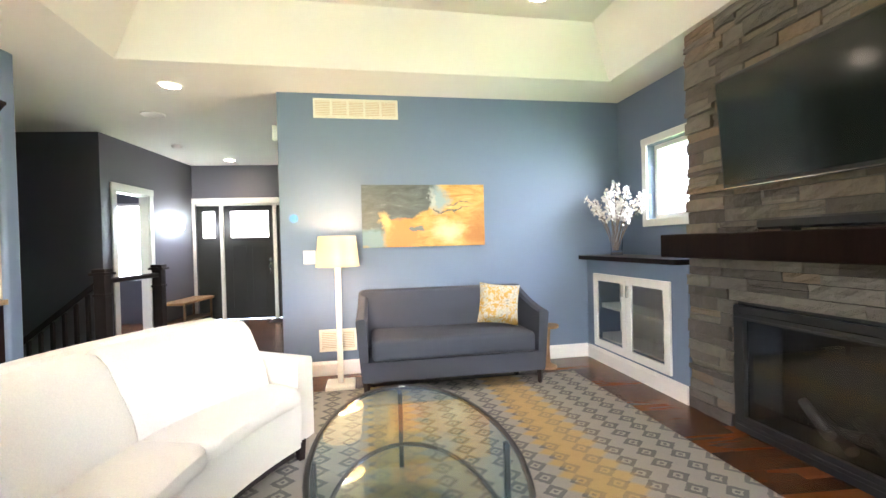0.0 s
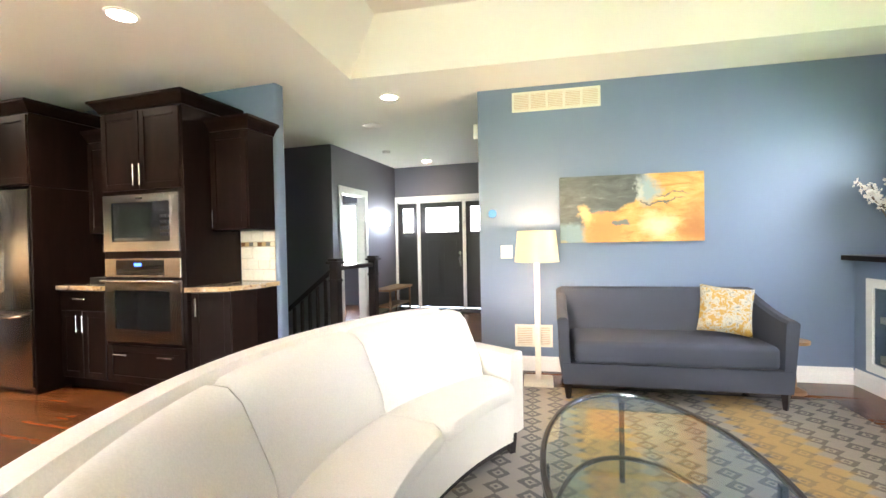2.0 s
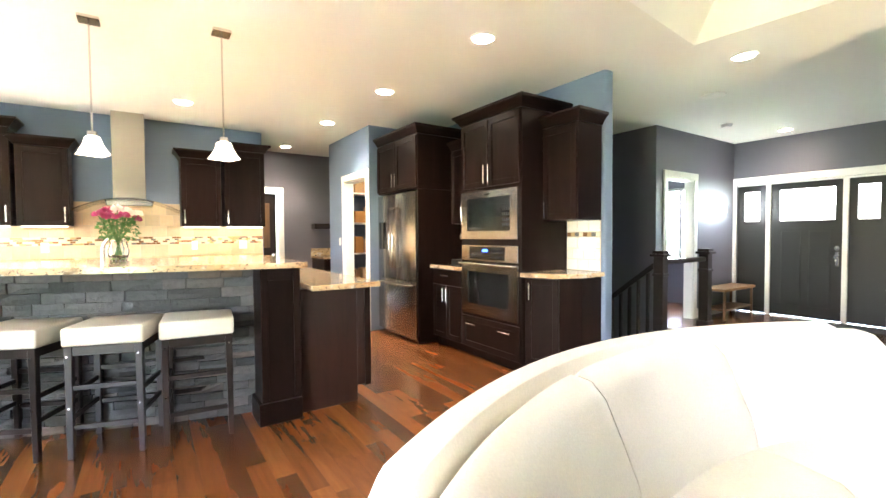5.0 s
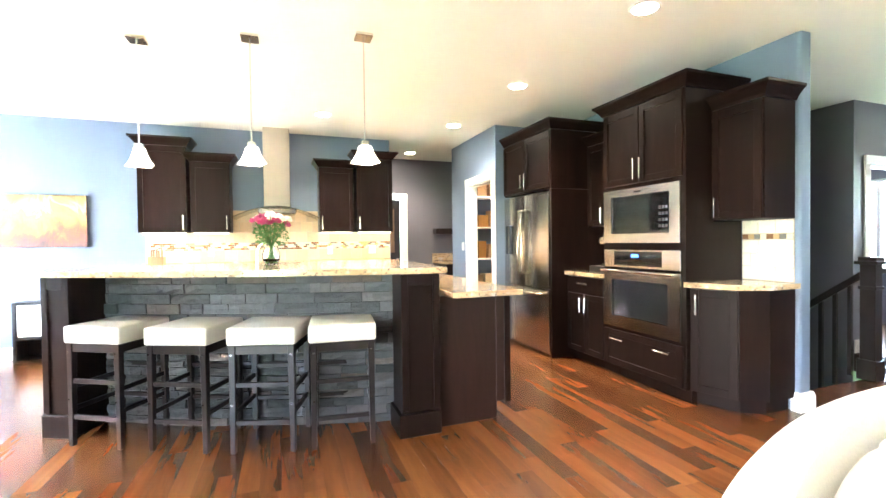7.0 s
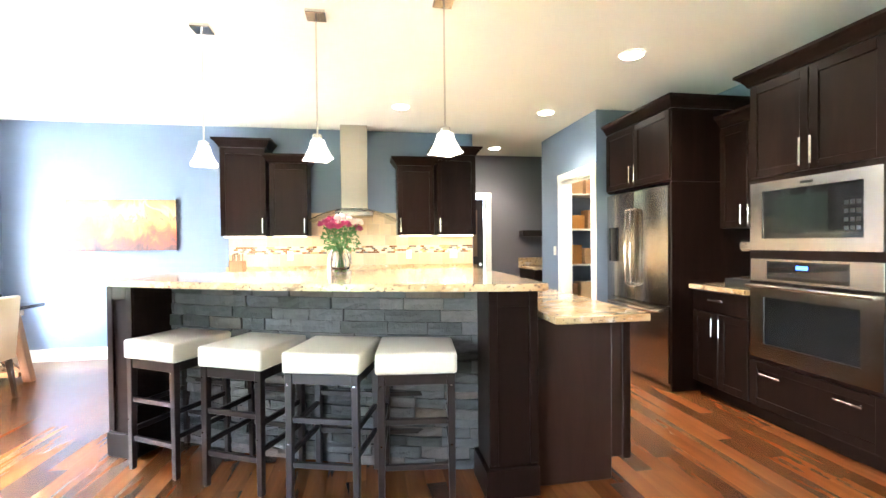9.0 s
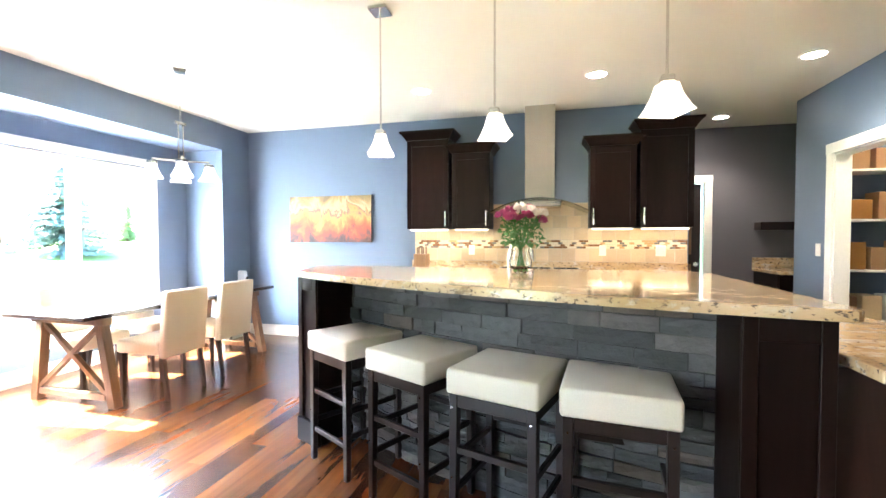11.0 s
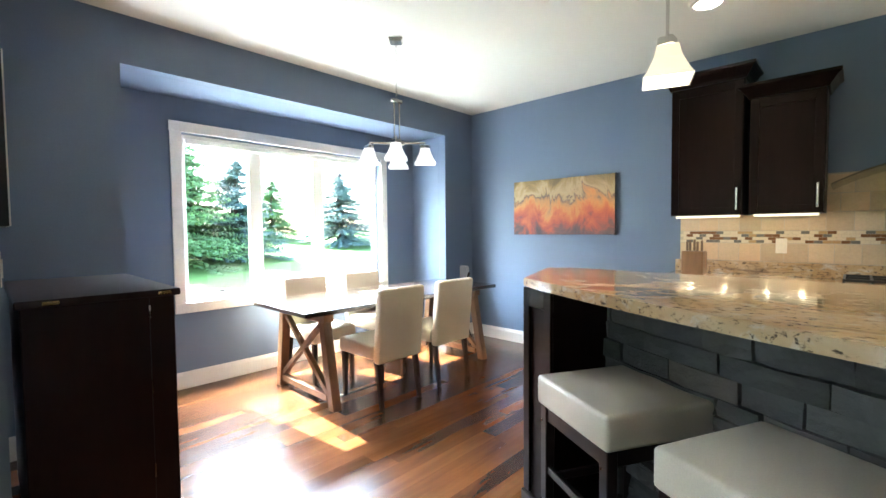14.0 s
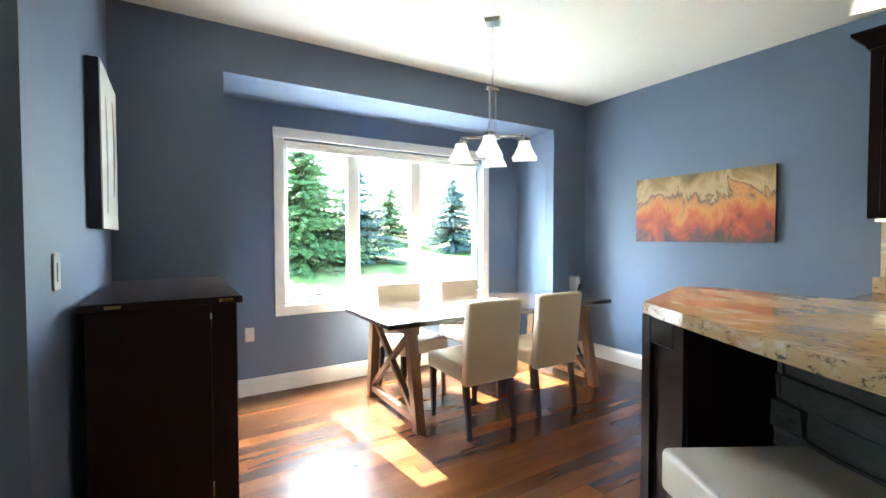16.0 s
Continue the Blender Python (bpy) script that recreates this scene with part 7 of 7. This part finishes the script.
# ---- outdoors ----
GRASS = plain("sunlit_lawn", (0.07, 0.17, 0.02), (0.13, 0.25, 0.04), 0.9, scale=0.4, fine=30, bump=0.3)
bm = bmesh.new()
bmesh.ops.create_grid(bm, x_segments=60, y_segments=60, size=150)
for v in bm.verts:
    d = max(0.0, -v.co.y - 10)
    v.co.z = -0.45 + 0.08 * min(d, 18) + 0.08 * noise.noise(v.co * 0.09) * min(1, d / 8)
    inside = -11 < v.co.x < 2 and -5.5 < v.co.y < 10
    if inside:
        v.co.z = -2.9
ground = structure("ground", bm, GRASS, "sunlit green lawn sloping up behind the house", "lawn", True)
# Added slab, hidden below the sill; pale so sunlight bounces up inside.
patio = boxes(((-9.5, -7.2, -0.42), (-3.8, -4.3, -0.16)))
structure("pavement", patio, plain("pale_concrete", (0.55, 0.53, 0.5), (0.62, 0.6, 0.56), 0.9, scale=2, fine=60), "added unseen pale concrete slab that bounces sun into the window", "patio")
# Unseen slab, added; its brown limits the sun bounced into the living room.
deck = boxes(((-4.3, -7.2, -0.42), (2.0, -2.3, -0.16)))
structure("patio_deck", deck, plain("brown_bounce_tone", (0.10, 0.075, 0.055), (0.15, 0.115, 0.085), 0.8, scale=2, fine=40, stretch=(0.1, 1, 1)), "added unseen brown slab outside the patio opening, toned to limit bounced light", "deck")
SPRUCE_BLUE = plain("blue_spruce_needles", (0.075, 0.135, 0.115), (0.12, 0.19, 0.17), 0.8, scale=3, fine=30)
SPRUCE_GREEN = plain("green_pine_needles", (0.085, 0.17, 0.045), (0.13, 0.24, 0.08), 0.8, scale=3, fine=30)
BARK = plain("grey_brown_bark", (0.09, 0.06, 0.045), (0.15, 0.11, 0.08), 0.9, scale=8, fine=40, bump=0.8)


def conifer(x, y, z, height, spread, material, label, seed):
    r = random.Random(seed)
    tree = thing("spruce_tree", label, "tree", (x, y, z))
    bm = bmesh.new()
    tube(bm, [(x, y, z - 0.3), (x + 0.05, y, z + height * 0.5), (x, y, z + height * 0.97)], 0.05 + height * 0.008, 8)
    part("trunk", bm, BARK, tree)
    verts, faces = [], []
    limbs = int(height * 52)
    for k in range(limbs):
        f = (k + r.random()) / limbs
        h = z + 0.25 + (height - 0.3) * f
        reach = spread * (1 - f) ** 0.7 * r.uniform(0.8, 1.08) + 0.06
        a = r.uniform(0, math.tau)
        ca, sa = math.cos(a), math.sin(a)
        tufts = max(3, int(reach * 9))
        for j in range(tufts):
            g = (j + 0.5) / tufts
            for side in (-1, 0, 1):
                px = reach * g
                py = side * reach * 0.20 * g + r.uniform(-0.05, 0.05)
                cx, cy = x + ca * px - sa * py, y + sa * px + ca * py
                cz = h - 0.28 * px * (1 - 0.4 * f) + 0.10 * px * g + r.uniform(-0.05, 0.05)
                w = r.uniform(0.06, 0.11) * (0.6 + 0.05 * height)
                b = len(verts)
                t1 = r.uniform(0, math.tau)
                verts.extend(((cx + ca * w * 1.8, cy + sa * w * 1.8, cz - w * 0.5), (cx - sa * w, cy + ca * w, cz + w * 0.2), (cx + sa * w, cy - ca * w, cz + w * 0.2),
                              (cx, cy, cz + w * 0.9), (cx + math.cos(t1) * w * 1.3, cy + math.sin(t1) * w * 1.3, cz - w * 0.6)))
                faces.extend(((b, b + 1, b + 2), (b + 3, b + 4, b + 1), (b + 3, b + 2, b + 4)))
    data = bpy.data.meshes.new("crown")
    data.from_pydata(verts, [], faces)
    data.materials.append(material)
    ob = new("crown", data)
    ob.parent = tree
    ob.location = (-x, -y, -z)


TREES = [(-9.0, -17.5, 0.15, 4.9, 2.9, SPRUCE_GREEN, "full green pine on the lawn", 1),
         (-11.6, -18.5, 0.2, 4.0, 2.2, SPRUCE_BLUE, "tall blue spruce on the lawn", 2),
         (-16.6, -26.0, 0.8, 3.6, 1.8, SPRUCE_GREEN, "medium green spruce farther up the lawn", 3),
         (-18.8, -22.0, 0.5, 4.2, 2.5, SPRUCE_BLUE, "broad blue spruce on the lawn", 4),
         (-31.0, -33.0, 0.9, 3.0, 1.2, SPRUCE_GREEN, "distant green spruce on the lawn", 5)]
for spec in TREES:
    conifer(*spec)

# ---- floor boards, last ----
bm = boxes(((-10.2, -4.3, -0.2), (-4.29, -2.1, -0.013)), ((-10.2, -2.1, -0.2), (1.7, 3.98, -0.013)), ((-4.78, 3.98, -0.2), (1.7, 8.7, -0.013)), ((-8.0, 6.2, -0.2), (-4.78, 8.7, -0.013)))
floor = structure("floor", bm, SUBFLOOR, "walnut strip floor in mixed brown tones", "floor")
BOARD_W, BOARD_H = 0.108, 0.012
data = tile_data("floor_board", 1.0, BOARD_H, BOARD_W - 0.0005, FLOOR_WOOD, 0.0)
rest_v, rest_f = [], []
pick = random.Random(3)


def lay_board(x0, x1, y):
    near = -7.6 < x0 and x1 < -2.6 and -3.4 < y < 3.4
    if near and lay_board.count < 300:
        lay_board.count += 1
        ob = new("floor_board", data)
        ob.parent = floor
        ob.matrix_basis = Matrix.Translation((x0, y, -0.0125)) @ Matrix.Diagonal((x1 - x0 - 0.0005, 1, 1, 1))
        return
    b = len(rest_v)
    g, t, zt = 0.0008, 0.0003, -0.0005
    x1 -= 0.0005
    y1 = y + BOARD_W - 0.0005
    rest_v.extend(((x0, y, -0.0125), (x1, y, -0.0125), (x1, y1, -0.0125), (x0, y1, -0.0125),
                   (x0 + t, y + t, zt), (x1 - t, y + t, zt), (x1 - t, y1 - t, zt), (x0 + t, y1 - t, zt)))
    rest_f.extend(((b + 4, b + 5, b + 6, b + 7), (b, b + 1, b + 5, b + 4), (b + 1, b + 2, b + 6, b + 5), (b + 2, b + 3, b + 7, b + 6), (b + 3, b, b + 4, b + 7)))


lay_board.count = 0
y = -4.18
while y < 8.6:
    spans = [(-10.15, -4.30)] if y < -2.15 else [(-10.15, 1.6)] if y < 3.9 else ([(-4.78, 1.6)] if y < 6.2 else [(-7.95, 1.6)])
    for a, b in spans:
        x = a - pick.uniform(0, 0.9)
        while x < b:
            x1 = x + pick.uniform(0.45, 1.5)
            if x1 > a + 0.02:
                lay_board(max(x, a), min(x1, b), y)
            x = x1
    y += BOARD_W
mesh = bpy.data.meshes.new("floor_boards")
mesh.from_pydata(rest_v, [], rest_f)
mesh.materials.append(FLOOR_REST)
rest = new("floor_boards", mesh)
rest.parent = floor
tagged(rest, kind="stuff")
